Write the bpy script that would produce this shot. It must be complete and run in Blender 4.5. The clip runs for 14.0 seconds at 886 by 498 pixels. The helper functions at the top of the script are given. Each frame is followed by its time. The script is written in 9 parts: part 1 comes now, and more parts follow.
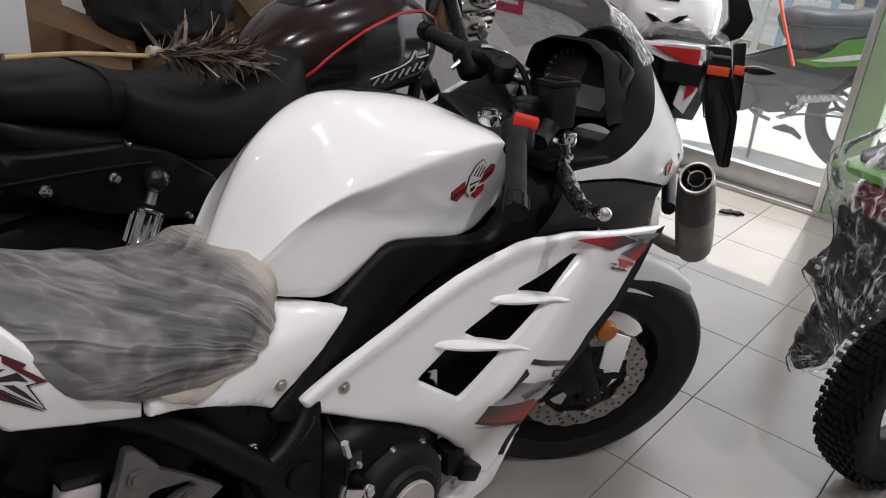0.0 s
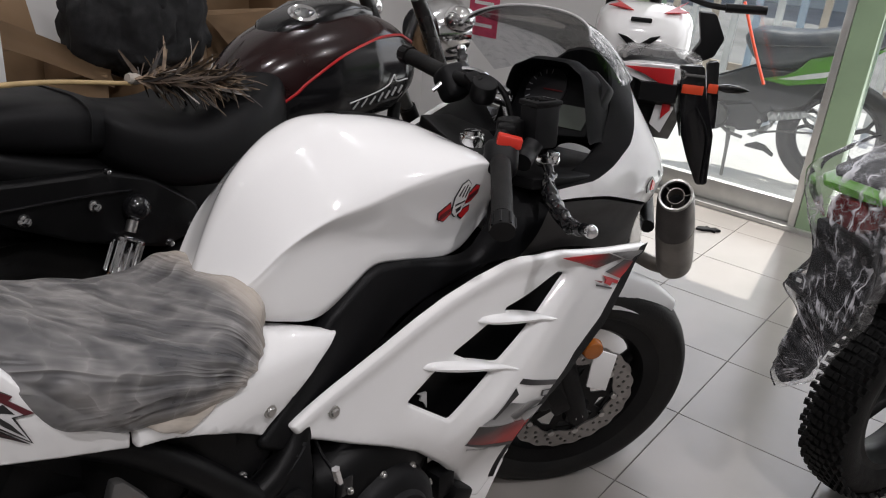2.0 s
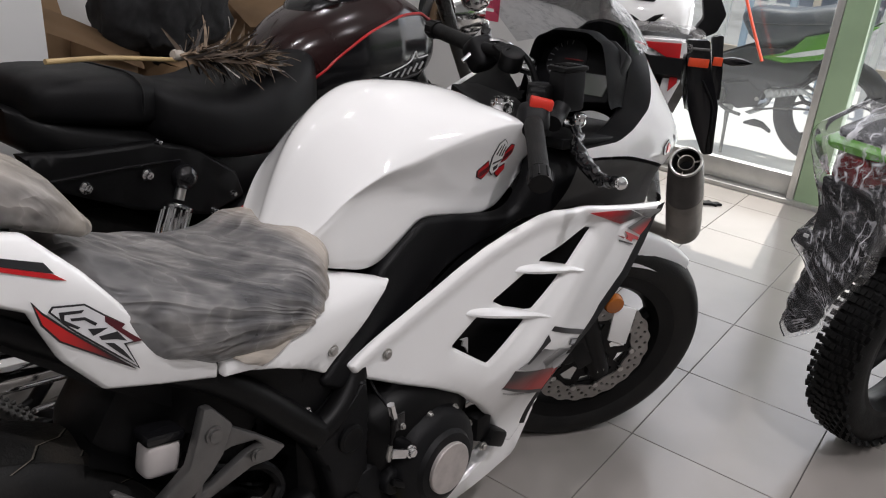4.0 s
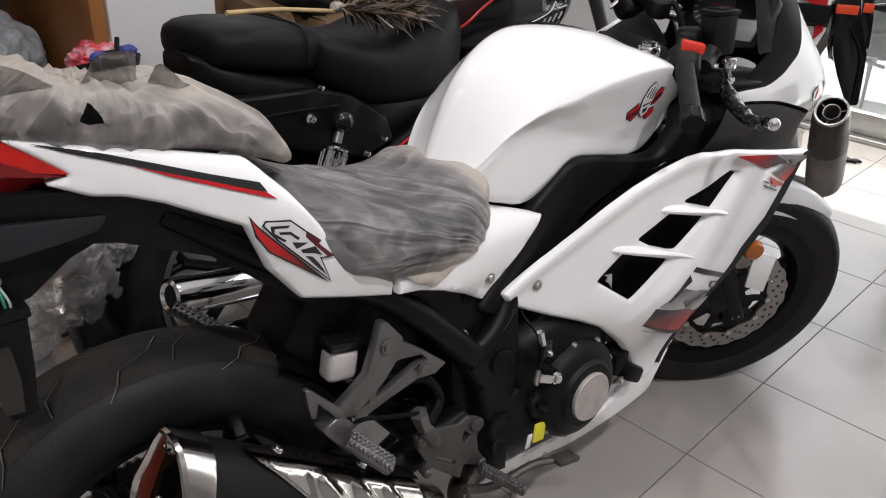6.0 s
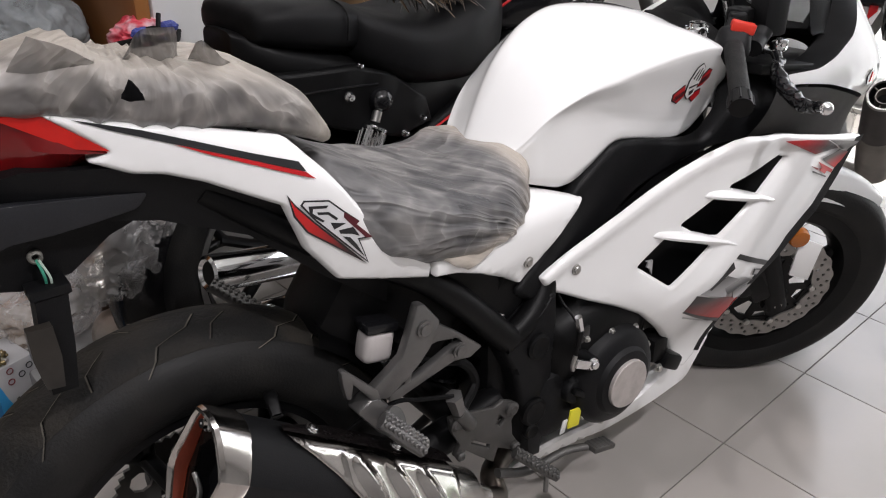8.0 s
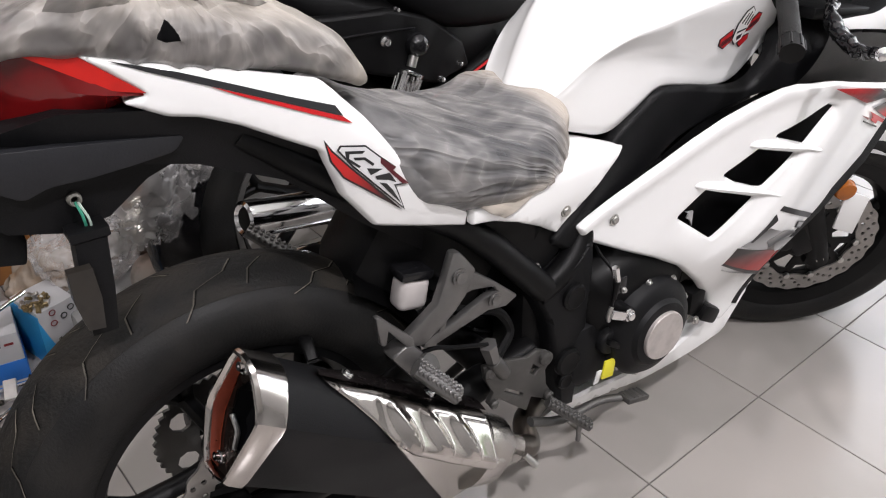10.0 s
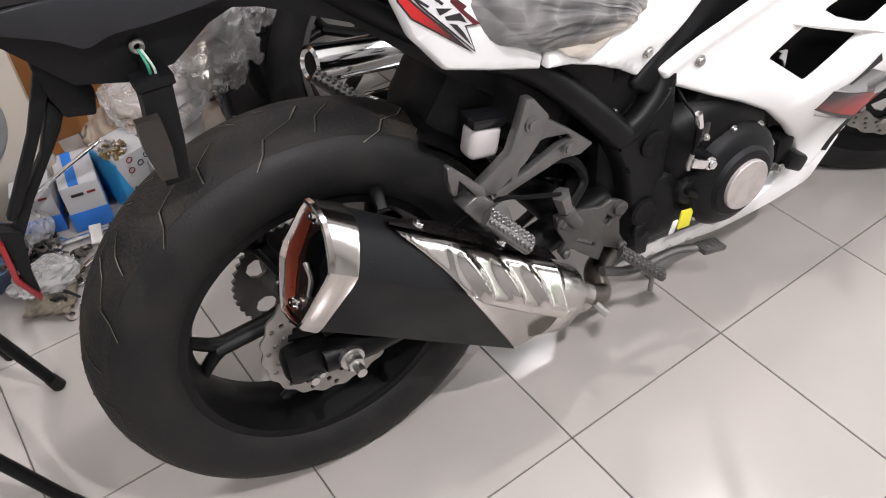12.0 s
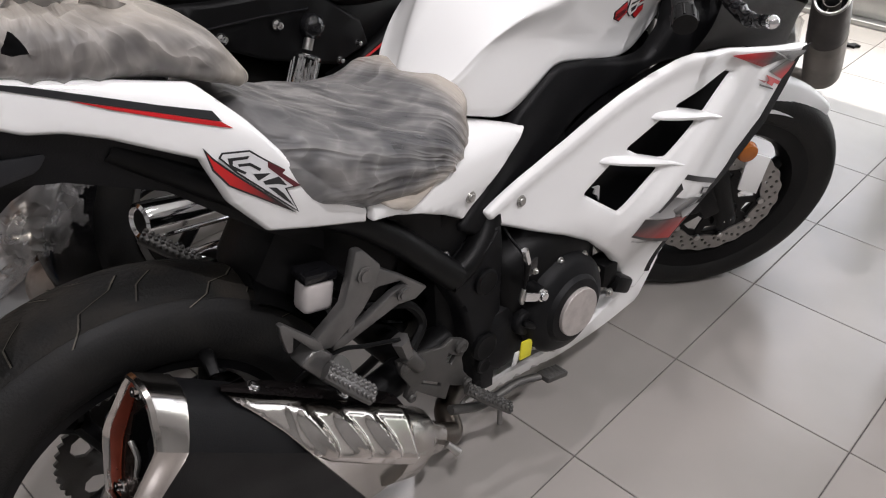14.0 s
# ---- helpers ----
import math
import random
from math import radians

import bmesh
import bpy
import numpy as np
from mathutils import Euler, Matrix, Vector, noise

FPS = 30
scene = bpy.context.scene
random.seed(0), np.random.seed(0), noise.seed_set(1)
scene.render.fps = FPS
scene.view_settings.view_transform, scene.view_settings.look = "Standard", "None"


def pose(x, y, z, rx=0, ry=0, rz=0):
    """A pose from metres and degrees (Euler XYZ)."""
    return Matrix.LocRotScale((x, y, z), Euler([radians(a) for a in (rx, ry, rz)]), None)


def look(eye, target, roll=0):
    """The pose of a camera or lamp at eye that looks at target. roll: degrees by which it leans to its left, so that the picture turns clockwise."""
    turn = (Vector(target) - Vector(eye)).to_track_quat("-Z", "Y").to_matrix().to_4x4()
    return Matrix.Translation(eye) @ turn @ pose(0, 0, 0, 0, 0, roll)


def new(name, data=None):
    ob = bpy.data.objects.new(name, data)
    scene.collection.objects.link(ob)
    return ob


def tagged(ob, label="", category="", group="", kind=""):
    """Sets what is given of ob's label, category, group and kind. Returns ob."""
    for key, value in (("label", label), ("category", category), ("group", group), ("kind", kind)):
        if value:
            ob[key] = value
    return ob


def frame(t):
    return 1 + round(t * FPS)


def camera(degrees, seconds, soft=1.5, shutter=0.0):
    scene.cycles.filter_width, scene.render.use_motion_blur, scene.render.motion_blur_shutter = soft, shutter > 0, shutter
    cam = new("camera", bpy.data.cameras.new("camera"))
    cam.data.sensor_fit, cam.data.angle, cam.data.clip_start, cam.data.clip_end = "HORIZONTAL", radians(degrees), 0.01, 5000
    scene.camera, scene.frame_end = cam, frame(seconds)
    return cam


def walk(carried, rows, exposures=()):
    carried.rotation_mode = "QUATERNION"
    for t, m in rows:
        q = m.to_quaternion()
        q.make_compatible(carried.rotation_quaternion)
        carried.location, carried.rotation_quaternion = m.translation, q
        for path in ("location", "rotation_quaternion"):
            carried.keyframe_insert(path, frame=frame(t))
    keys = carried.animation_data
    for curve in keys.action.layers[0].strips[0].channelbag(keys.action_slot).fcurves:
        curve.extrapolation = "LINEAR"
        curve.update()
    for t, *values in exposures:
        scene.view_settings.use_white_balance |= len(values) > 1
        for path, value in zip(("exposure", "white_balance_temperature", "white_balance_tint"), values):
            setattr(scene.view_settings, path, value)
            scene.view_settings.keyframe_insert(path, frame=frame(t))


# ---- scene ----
cam = camera(57.8, 14.0, 1.1)
PATH = [
    (0, (0.013, -0.575, 1.3), (1.443, 0.526, 0.44), 6.0),
    (0.5, (0.01, -0.571, 1.296), (1.448, 0.524, 0.44), 5.8),
    (1, (0.008, -0.57, 1.296), (1.466, 0.514, 0.458), 5.6),
    (1.5, (0.007, -0.57, 1.295), (1.485, 0.509, 0.486), 5.4),
    (2, (0.003, -0.563, 1.294), (1.487, 0.513, 0.492), 5.4),
    (2.5, (0.0, -0.559, 1.288), (1.479, 0.521, 0.484), 5.4),
    (2.7, (-0.002, -0.556, 1.285), (1.481, 0.519, 0.483), 5.3),
    (4.8, (-0.227, -0.584, 1.268), (1.242, 0.481, 0.427), 4.0),
    (5, (-0.239, -0.581, 1.266), (1.208, 0.505, 0.414), 4.0),
    (5.5, (-0.251, -0.578, 1.267), (1.108, 0.601, 0.393), 3.1),
    (6, (-0.253, -0.581, 1.268), (1.028, 0.647, 0.345), 2.2),
    (6.5, (-0.255, -0.58, 1.267), (1.003, 0.664, 0.333), 2.0),
    (7, (-0.252, -0.575, 1.266), (0.979, 0.681, 0.313), 1.9),
    (9.5, (-0.245, -0.56, 1.26), (0.913, 0.716, 0.245), 1.9),
    (10, (-0.245, -0.557, 1.256), (0.858, 0.715, 0.176), 1.4),
    (10.5, (-0.245, -0.553, 1.251), (0.755, 0.69, 0.046), 0.3),
    (11, (-0.246, -0.548, 1.249), (0.663, 0.679, -0.042), -1.0),
    (11.5, (-0.242, -0.542, 1.249), (0.599, 0.656, -0.115), -1.7),
    (12, (-0.231, -0.535, 1.244), (0.589, 0.656, -0.138), -2.5),
    (12.5, (-0.223, -0.536, 1.249), (0.588, 0.657, -0.137), -3.2),
    (13, (-0.22, -0.537, 1.243), (0.635, 0.661, -0.111), -3.2),
    (13.5, (-0.203, -0.539, 1.255), (0.827, 0.598, -0.028), -0.5),
    (14, (-0.184, -0.543, 1.273), (1.014, 0.571, 0.123), 0.9),
]
EXPOSURES = [(0, -0.2), (2.7, -0.22), (5, 0.05), (6.5, 0.28), (9.5, 0.58), (11, 1.17), (12, 1.22), (13, 1.14), (13.5, 0.84), (14, 0.28)]
walk(cam, [(t, look(eye, target, roll)) for t, eye, target, roll in PATH], EXPOSURES)
from mathutils.geometry import delaunay_2d_cdt

# ---------------------------------------------------------------- light
SUN_EL, SUN_AZ = 66.0, 8.0          # degrees; azimuth from +x towards +y
world = bpy.data.worlds.new("sky")
scene.world = world
world.use_nodes = True
wn = world.node_tree
sky = wn.nodes.new("ShaderNodeTexSky")
sky.sky_type, sky.sun_disc = "NISHITA", False
sky.sun_elevation, sky.sun_rotation = radians(SUN_EL), radians(90 - SUN_AZ)
wn.links.new(sky.outputs[0], wn.nodes["Background"].inputs[0])
wn.nodes["Background"].inputs[1].default_value = 0.15
sun = new("sun", bpy.data.lights.new("sun", "SUN"))
sun.data.energy, sun.data.angle, sun.data.color = 5.0, radians(0.6), (1.0, 0.96, 0.9)
sd = Vector((math.cos(radians(SUN_EL)) * math.cos(radians(SUN_AZ)), math.cos(radians(SUN_EL)) * math.sin(radians(SUN_AZ)), math.sin(radians(SUN_EL))))
sun.matrix_world = look(tuple(sd * 10), (0, 0, 0))
scene.view_settings.exposure = 0.0


def area_light(name, m, sx, sy, watts, colour=(1, 1, 1)):
    d = bpy.data.lights.new(name, "AREA")
    d.shape, d.size, d.size_y, d.energy, d.color = "RECTANGLE", sx, sy, watts, colour
    ob = new(name, d)
    ob.matrix_world = m
    return ob


# ---------------------------------------------------------------- materials
def mat(name, colour, rough=0.5, metal=0.0, var=0.12, scale=8.0, bump=0.0, bscale=120.0, coat=0.0, rvar=0.1, colour2=None, emit=None, strength=0.0, spec=None):
    """A surface with large stains, fine grain and a little relief."""
    m = bpy.data.materials.new(name)
    m.use_nodes = True
    nt = m.node_tree
    N, L = nt.nodes, nt.links
    p = N["Principled BSDF"]
    tc = N.new("ShaderNodeTexCoord")
    n1 = N.new("ShaderNodeTexNoise")
    n1.inputs["Scale"].default_value, n1.inputs["Detail"].default_value = scale, 6
    n2 = N.new("ShaderNodeTexNoise")
    n2.inputs["Scale"].default_value, n2.inputs["Detail"].default_value = bscale, 3
    L.new(tc.outputs["Object"], n1.inputs["Vector"])
    L.new(tc.outputs["Object"], n2.inputs["Vector"])
    mix = N.new("ShaderNodeMix")
    mix.data_type = "RGBA"
    c2 = colour2 or tuple(max(0.0, c * (1 - 2 * var)) for c in colour)
    mix.inputs[6].default_value, mix.inputs[7].default_value = (*colour, 1), (*c2, 1)
    ramp = N.new("ShaderNodeMapRange")
    ramp.inputs[1].default_value, ramp.inputs[2].default_value = 0.42, 0.75
    L.new(n1.outputs[0], ramp.inputs[0])
    L.new(ramp.outputs[0], mix.inputs[0])
    L.new(mix.outputs[2], p.inputs["Base Color"])
    rr = N.new("ShaderNodeMapRange")
    rr.inputs[1].default_value, rr.inputs[2].default_value = 0.3, 0.7
    rr.inputs[3].default_value, rr.inputs[4].default_value = max(0.02, rough - rvar * rough), min(1.0, rough + rvar)
    L.new(n1.outputs[0], rr.inputs[0])
    L.new(rr.outputs[0], p.inputs["Roughness"])
    p.inputs["Metallic"].default_value = metal
    p.inputs["Coat Weight"].default_value = coat
    p.inputs["Coat Roughness"].default_value = 0.04
    if spec is not None:
        p.inputs["Specular IOR Level"].default_value = spec
    if bump > 0:
        b = N.new("ShaderNodeBump")
        b.inputs["Strength"].default_value, b.inputs["Distance"].default_value = bump, 0.002
        L.new(n2.outputs[0], b.inputs["Height"])
        L.new(b.outputs[0], p.inputs["Normal"])
    if emit:
        p.inputs["Emission Color"].default_value, p.inputs["Emission Strength"].default_value = (*emit, 1), strength
    return m


def film_mat(name, colour, clear, rough=0.25, bump=0.6, bscale=45.0, streak=False):
    """Thin translucent plastic: part see-through, part milky."""
    m = mat(name, colour, rough, 0, 0.1, 12, bump, bscale)
    N, L = m.node_tree.nodes, m.node_tree.links
    tr = N.new("ShaderNodeBsdfTransparent")
    n = N.new("ShaderNodeTexNoise")
    n.inputs["Scale"].default_value, n.inputs["Detail"].default_value = 14, 5
    tc = N.new("ShaderNodeTexCoord")
    L.new(tc.outputs["Object"], n.inputs["Vector"])
    r = N.new("ShaderNodeMapRange")
    r.inputs[1].default_value, r.inputs[2].default_value = 0.3, 0.7
    r.inputs[3].default_value, r.inputs[4].default_value = min(1, clear + 0.18), max(0, clear - 0.18)
    if streak:
        # folds drawn out lengthways: stretched, warped ridges, milkier where the film doubles
        n.inputs["Scale"].default_value, n.inputs["Distortion"].default_value, n.inputs["Detail"].default_value = 1.0, 0.9, 2.5
        turn, mp = N.new("ShaderNodeMapping"), N.new("ShaderNodeMapping")
        turn.inputs["Rotation"].default_value = (0.0, radians(-24), radians(10))
        mp.inputs["Scale"].default_value = (4.5, 42.0, 58.0)
        L.new(tc.outputs["Object"], turn.inputs["Vector"])
        L.new(turn.outputs[0], mp.inputs["Vector"])
        L.new(mp.outputs[0], n.inputs["Vector"])
        r.inputs[1].default_value, r.inputs[2].default_value = 0.38, 0.66
        r.inputs[3].default_value, r.inputs[4].default_value = min(1, clear + 0.07), max(0, clear - 0.17)
        bp = N.new("ShaderNodeBump")
        bp.inputs["Strength"].default_value, bp.inputs["Distance"].default_value = 0.4, 0.003
        L.new(n.outputs[0], bp.inputs["Height"])
        L.new(bp.outputs[0], N["Principled BSDF"].inputs["Normal"])
    L.new(n.outputs[0], r.inputs[0])
    mx = N.new("ShaderNodeMixShader")
    L.new(r.outputs[0], mx.inputs[0])
    L.new(N["Principled BSDF"].outputs[0], mx.inputs[1])
    L.new(tr.outputs[0], mx.inputs[2])
    L.new(mx.outputs[0], N["Material Output"].inputs[0])
    return m


def fold_mat(name, thin, thick, dust, clear, pull, across, lengthways, loose):
    """Thin milky film with folds that run towards a gathered place; the attribute "hem" gives the doubled, dusty rim."""
    m = bpy.data.materials.new(name)
    m.use_nodes = True
    N, L = m.node_tree.nodes, m.node_tree.links
    p = N["Principled BSDF"]
    p.inputs["Roughness"].default_value = 0.38
    p.inputs["Specular IOR Level"].default_value = 0.35

    def calc(op, a, b=0.0, clamp=False):
        n = N.new("ShaderNodeMath")
        n.operation, n.use_clamp = op, clamp
        for k, q in enumerate((a, b)):
            if isinstance(q, (int, float)):
                n.inputs[k].default_value = q
            else:
                L.new(q, n.inputs[k])
        return n.outputs[0]

    def ridges(vector, scale, detail, sharp):
        n = N.new("ShaderNodeTexNoise")
        n.inputs["Scale"].default_value, n.inputs["Detail"].default_value, n.inputs["Roughness"].default_value = scale, detail, 0.45
        L.new(vector, n.inputs["Vector"])
        return calc("SUBTRACT", 1.0, calc("MULTIPLY", calc("ABSOLUTE", calc("SUBTRACT", n.outputs[0], 0.5)), sharp), True)

    tc, sx, cb, wp = N.new("ShaderNodeTexCoord"), N.new("ShaderNodeSeparateXYZ"), N.new("ShaderNodeCombineXYZ"), N.new("ShaderNodeTexNoise")
    obj = tc.outputs["Object"]
    L.new(obj, sx.inputs[0])
    wp.inputs["Scale"].default_value, wp.inputs["Detail"].default_value = 9.0, 1.0
    L.new(obj, wp.inputs["Vector"])
    dx, dy, dz = (calc("SUBTRACT", sx.outputs[k], pull[k]) for k in range(3))
    up = calc("ADD", dz, calc("MULTIPLY", dy, 0.45))
    angle = calc("ARCTAN2", up, calc("MULTIPLY", dx, -1.0))
    far = calc("SQRT", calc("ADD", calc("MULTIPLY", up, up), calc("MULTIPLY", dx, dx)))
    L.new(calc("ADD", calc("MULTIPLY", angle, across), calc("MULTIPLY", wp.outputs[0], 1.7)), cb.inputs[0])
    L.new(calc("MULTIPLY", far, lengthways), cb.inputs[1])
    long_folds = ridges(cb.outputs[0], 1.0, 3.0, 5.5)
    short_folds = ridges(obj, 17.0, 2.0, 6.0)
    both = calc("ADD", calc("MULTIPLY", long_folds, 1.0 - loose), calc("MULTIPLY", short_folds, loose))
    bp = N.new("ShaderNodeBump")
    bp.inputs["Strength"].default_value, bp.inputs["Distance"].default_value = 0.9, 0.008
    L.new(both, bp.inputs["Height"])
    L.new(bp.outputs[0], p.inputs["Normal"])
    # greyer where the film is single, paler where it is folded over, beige along the hem
    cloud = N.new("ShaderNodeTexNoise")
    cloud.inputs["Scale"].default_value, cloud.inputs["Detail"].default_value = 6.5, 2.0
    L.new(obj, cloud.inputs["Vector"])
    layers = calc("ADD", calc("POWER", both, 2.0), calc("MULTIPLY", calc("SUBTRACT", cloud.outputs[0], 0.5), 1.1), True)
    at, c1, c2 = N.new("ShaderNodeAttribute"), N.new("ShaderNodeMix"), N.new("ShaderNodeMix")
    at.attribute_name = "hem"
    c1.data_type = c2.data_type = "RGBA"
    c1.inputs[6].default_value, c1.inputs[7].default_value, c2.inputs[7].default_value = (*thin, 1), (*thick, 1), (*dust, 1)
    L.new(layers, c1.inputs[0])
    L.new(c1.outputs[2], c2.inputs[6])
    L.new(at.outputs["Fac"], c2.inputs[0])
    L.new(c2.outputs[2], p.inputs["Base Color"])
    milk = calc("ADD", calc("MULTIPLY", layers, 0.15), 1.0 - clear, True)
    tr, mx = N.new("ShaderNodeBsdfTransparent"), N.new("ShaderNodeMixShader")
    L.new(milk, mx.inputs[0])
    L.new(tr.outputs[0], mx.inputs[1])
    L.new(p.outputs[0], mx.inputs[2])
    L.new(mx.outputs[0], N["Material Output"].inputs[0])
    return m


def glass_mat(name, tint, ior=1.45, wrinkle=0.0, dust=0.0, gloss=0.03):
    m = bpy.data.materials.new(name)
    m.use_nodes = True
    N, L = m.node_tree.nodes, m.node_tree.links
    p = N["Principled BSDF"]
    p.inputs["Base Color"].default_value, p.inputs["Roughness"].default_value = (*tint, 1), 0.03
    tr = N.new("ShaderNodeBsdfTransparent")
    tr.inputs[0].default_value = (*tint, 1)
    mx = N.new("ShaderNodeMixShader")
    fr = N.new("ShaderNodeFresnel")
    fr.inputs[0].default_value = ior
    gl = N.new("ShaderNodeBsdfGlossy")
    gl.inputs["Roughness"].default_value = gloss
    if wrinkle:
        # creased film: ridged relief that catches the lamps
        tc, n, bp = N.new("ShaderNodeTexCoord"), N.new("ShaderNodeTexNoise"), N.new("ShaderNodeBump")
        n.noise_type = "RIDGED_MULTIFRACTAL"
        n.inputs["Scale"].default_value, n.inputs["Detail"].default_value, n.inputs["Distortion"].default_value = 11, 4, 0.8
        bp.inputs["Strength"].default_value, bp.inputs["Distance"].default_value = wrinkle, 0.035
        L.new(tc.outputs["Object"], n.inputs["Vector"])
        L.new(n.outputs[0], bp.inputs["Height"])
        L.new(bp.outputs[0], gl.inputs["Normal"])
        L.new(bp.outputs[0], fr.inputs["Normal"])
    L.new(fr.outputs[0], mx.inputs[0])
    L.new(tr.outputs[0], mx.inputs[1])
    L.new(gl.outputs[0], mx.inputs[2])
    last = mx.outputs[0]
    if dust:
        # a thin coat of street dust that the daylight shines through
        tl, md, dn, dr, dc = N.new("ShaderNodeBsdfTranslucent"), N.new("ShaderNodeMixShader"), N.new("ShaderNodeTexNoise"), N.new("ShaderNodeMapRange"), N.new("ShaderNodeTexCoord")
        tl.inputs[0].default_value = (0.92, 0.92, 0.92, 1)
        dn.inputs["Scale"].default_value, dn.inputs["Detail"].default_value = 3.5, 5
        dr.inputs[3].default_value, dr.inputs[4].default_value = 0.5 * dust, 1.5 * dust
        L.new(dc.outputs["Object"], dn.inputs["Vector"])
        L.new(dn.outputs[0], dr.inputs[0])
        L.new(dr.outputs[0], md.inputs[0])
        L.new(last, md.inputs[1])
        L.new(tl.outputs[0], md.inputs[2])
        last = md.outputs[0]
    L.new(last, N["Material Output"].inputs[0])
    return m


WHITE = mat("white paint", (0.87, 0.87, 0.865), 0.035, 0, 0.02, 3, 0, 80, coat=0.5)
BLACKP = mat("black textured plastic", (0.0046, 0.0047, 0.0054), 0.5, 0, 0.15, 10, 0.25, 500, spec=0.2)
BLACKG = mat("gloss black", (0.007, 0.007, 0.008), 0.16, 0, 0.1, 6, 0, 80, coat=0.15, spec=0.4)
BLACKM = mat("matt black paint", (0.0034, 0.0034, 0.0037), 0.42, 0, 0.2, 14, 0.1, 220, spec=0.18)
GREYP = mat("dark grey cowl", (0.030, 0.027, 0.026), 0.5, 0, 0.1, 8, 0.3, 700)
RUBBER = mat("tyre rubber", (0.0065, 0.0065, 0.0065), 0.58, 0, 0.15, 13, 0.35, 260, colour2=(0.016, 0.015, 0.0135), spec=0.28)
DUSTY = mat("dusty tyre rubber", (0.0095, 0.0092, 0.0088), 0.66, 0, 0.35, 11, 0.8, 170, colour2=(0.032, 0.0275, 0.0215), spec=0.26)
STAINLESS = mat("polished stainless steel", (0.62, 0.585, 0.56), 0.09, 1, 0.12, 12, 0.06, 50)
CHROME = mat("chrome", (0.86, 0.86, 0.87), 0.07, 1, 0.05, 5, 0.02, 40)
STEEL = mat("brushed steel", (0.55, 0.54, 0.52), 0.3, 1, 0.12, 20, 0.1, 300)
ALU = mat("cast aluminium", (0.19, 0.186, 0.182), 0.36, 0.8, 0.12, 20, 0.2, 400)
ALUD = mat("grey cast plate", (0.10, 0.097, 0.093), 0.45, 0.7, 0.12, 20, 0.2, 400)
DISC = mat("brake disc steel", (0.33, 0.315, 0.30), 0.46, 0.85, 0.1, 30, 0.1, 300)
RED = mat("red vinyl", (0.5, 0.012, 0.016), 0.28, 0, 0.12, 9, 0, 80)
DARKRED = mat("dark red vinyl", (0.2, 0.012, 0.014), 0.3, 0, 0.25, 14, 0, 80)
def fade_mat(name, low, high, a, b, axis=2):
    """Printed vinyl that fades from one colour to another up its height."""
    m = mat(name, low, 0.28, 0, 0.08, 9)
    N, L = m.node_tree.nodes, m.node_tree.links
    tc, sp, rp = N.new("ShaderNodeTexCoord"), N.new("ShaderNodeSeparateXYZ"), N.new("ShaderNodeValToRGB")
    rp.color_ramp.elements[0].position, rp.color_ramp.elements[0].color = a, (*low, 1)
    rp.color_ramp.elements[1].position, rp.color_ramp.elements[1].color = b, (*high, 1)
    L.new(tc.outputs["Generated"], sp.inputs[0])
    L.new(sp.outputs[axis], rp.inputs[0])
    L.new(rp.outputs[0], N["Principled BSDF"].inputs["Base Color"])
    return m


FADE = fade_mat("fading red vinyl", (0.52, 0.014, 0.015), (0.022, 0.018, 0.018), 0.30, 0.85)
FADEK = fade_mat("fading black vinyl", (0.012, 0.012, 0.013), (0.30, 0.29, 0.29), 0.35, 1.0)
FADER = fade_mat("red vinyl darkening along its length", (0.50, 0.013, 0.014), (0.030, 0.012, 0.013), 0.25, 0.75, 0)
FADES = fade_mat("shaded silver vinyl", (0.62, 0.62, 0.63), (0.12, 0.12, 0.12), 0.1, 0.95)
PALE = mat("pale silver vinyl", (0.68, 0.68, 0.69), 0.3, 0, 0.1, 7)
MAROONV = mat("dark maroon vinyl", (0.09, 0.010, 0.016), 0.3, 0, 0.2, 12)
INK = mat("black vinyl", (0.015, 0.015, 0.017), 0.3, 0, 0.1, 9)
SILVER = mat("silver vinyl", (0.5, 0.5, 0.51), 0.3, 0.4, 0.2, 7)
REDSW = mat("red plastic", (0.62, 0.03, 0.015), 0.35, 0, 0.06, 9)
AMBER = mat("amber lens", (0.36, 0.105, 0.014), 0.2, 0, 0.12, 30, 0.3, 150)
TAILRED = mat("red lens", (0.15, 0.004, 0.005), 0.1, 0, 0.3, 22, 0.15, 60, coat=0.5)
TAILRED2 = mat("bright red lens", (0.55, 0.014, 0.010), 0.12, 0, 0.15, 22, 0.15, 60, coat=0.5)
YELLOW = mat("yellow sticker", (0.75, 0.68, 0.04), 0.45, 0, 0.06, 9)
RESERV = mat("milky reservoir", (0.47, 0.44, 0.43), 0.3, 0, 0.06, 30)
SEATV = mat("black vinyl seat", (0.005, 0.005, 0.0055), 0.5, 0, 0.2, 10, 0.10, 300, spec=0.16)
BAG = fold_mat("milky plastic bag", (0.10, 0.10, 0.104), (0.28, 0.27, 0.262), (0.50, 0.445, 0.385), 0.30, (0.56, -0.13, 0.675), 7.5, 3.5, 0.44)
BAGP = fold_mat("torn milky plastic bag", (0.15, 0.142, 0.138), (0.38, 0.355, 0.33), (0.44, 0.40, 0.35), 0.30, (0.02, -0.10, 1.12), 4.5, 9.0, 0.55)
HEM = film_mat("doubled milky plastic", (0.56, 0.50, 0.43), 0.28, 0.3, 0.5, 40, streak=True)
BAGC = film_mat("clear plastic bag", (0.62, 0.61, 0.60), 0.62, 0.12, 1.0, 26)
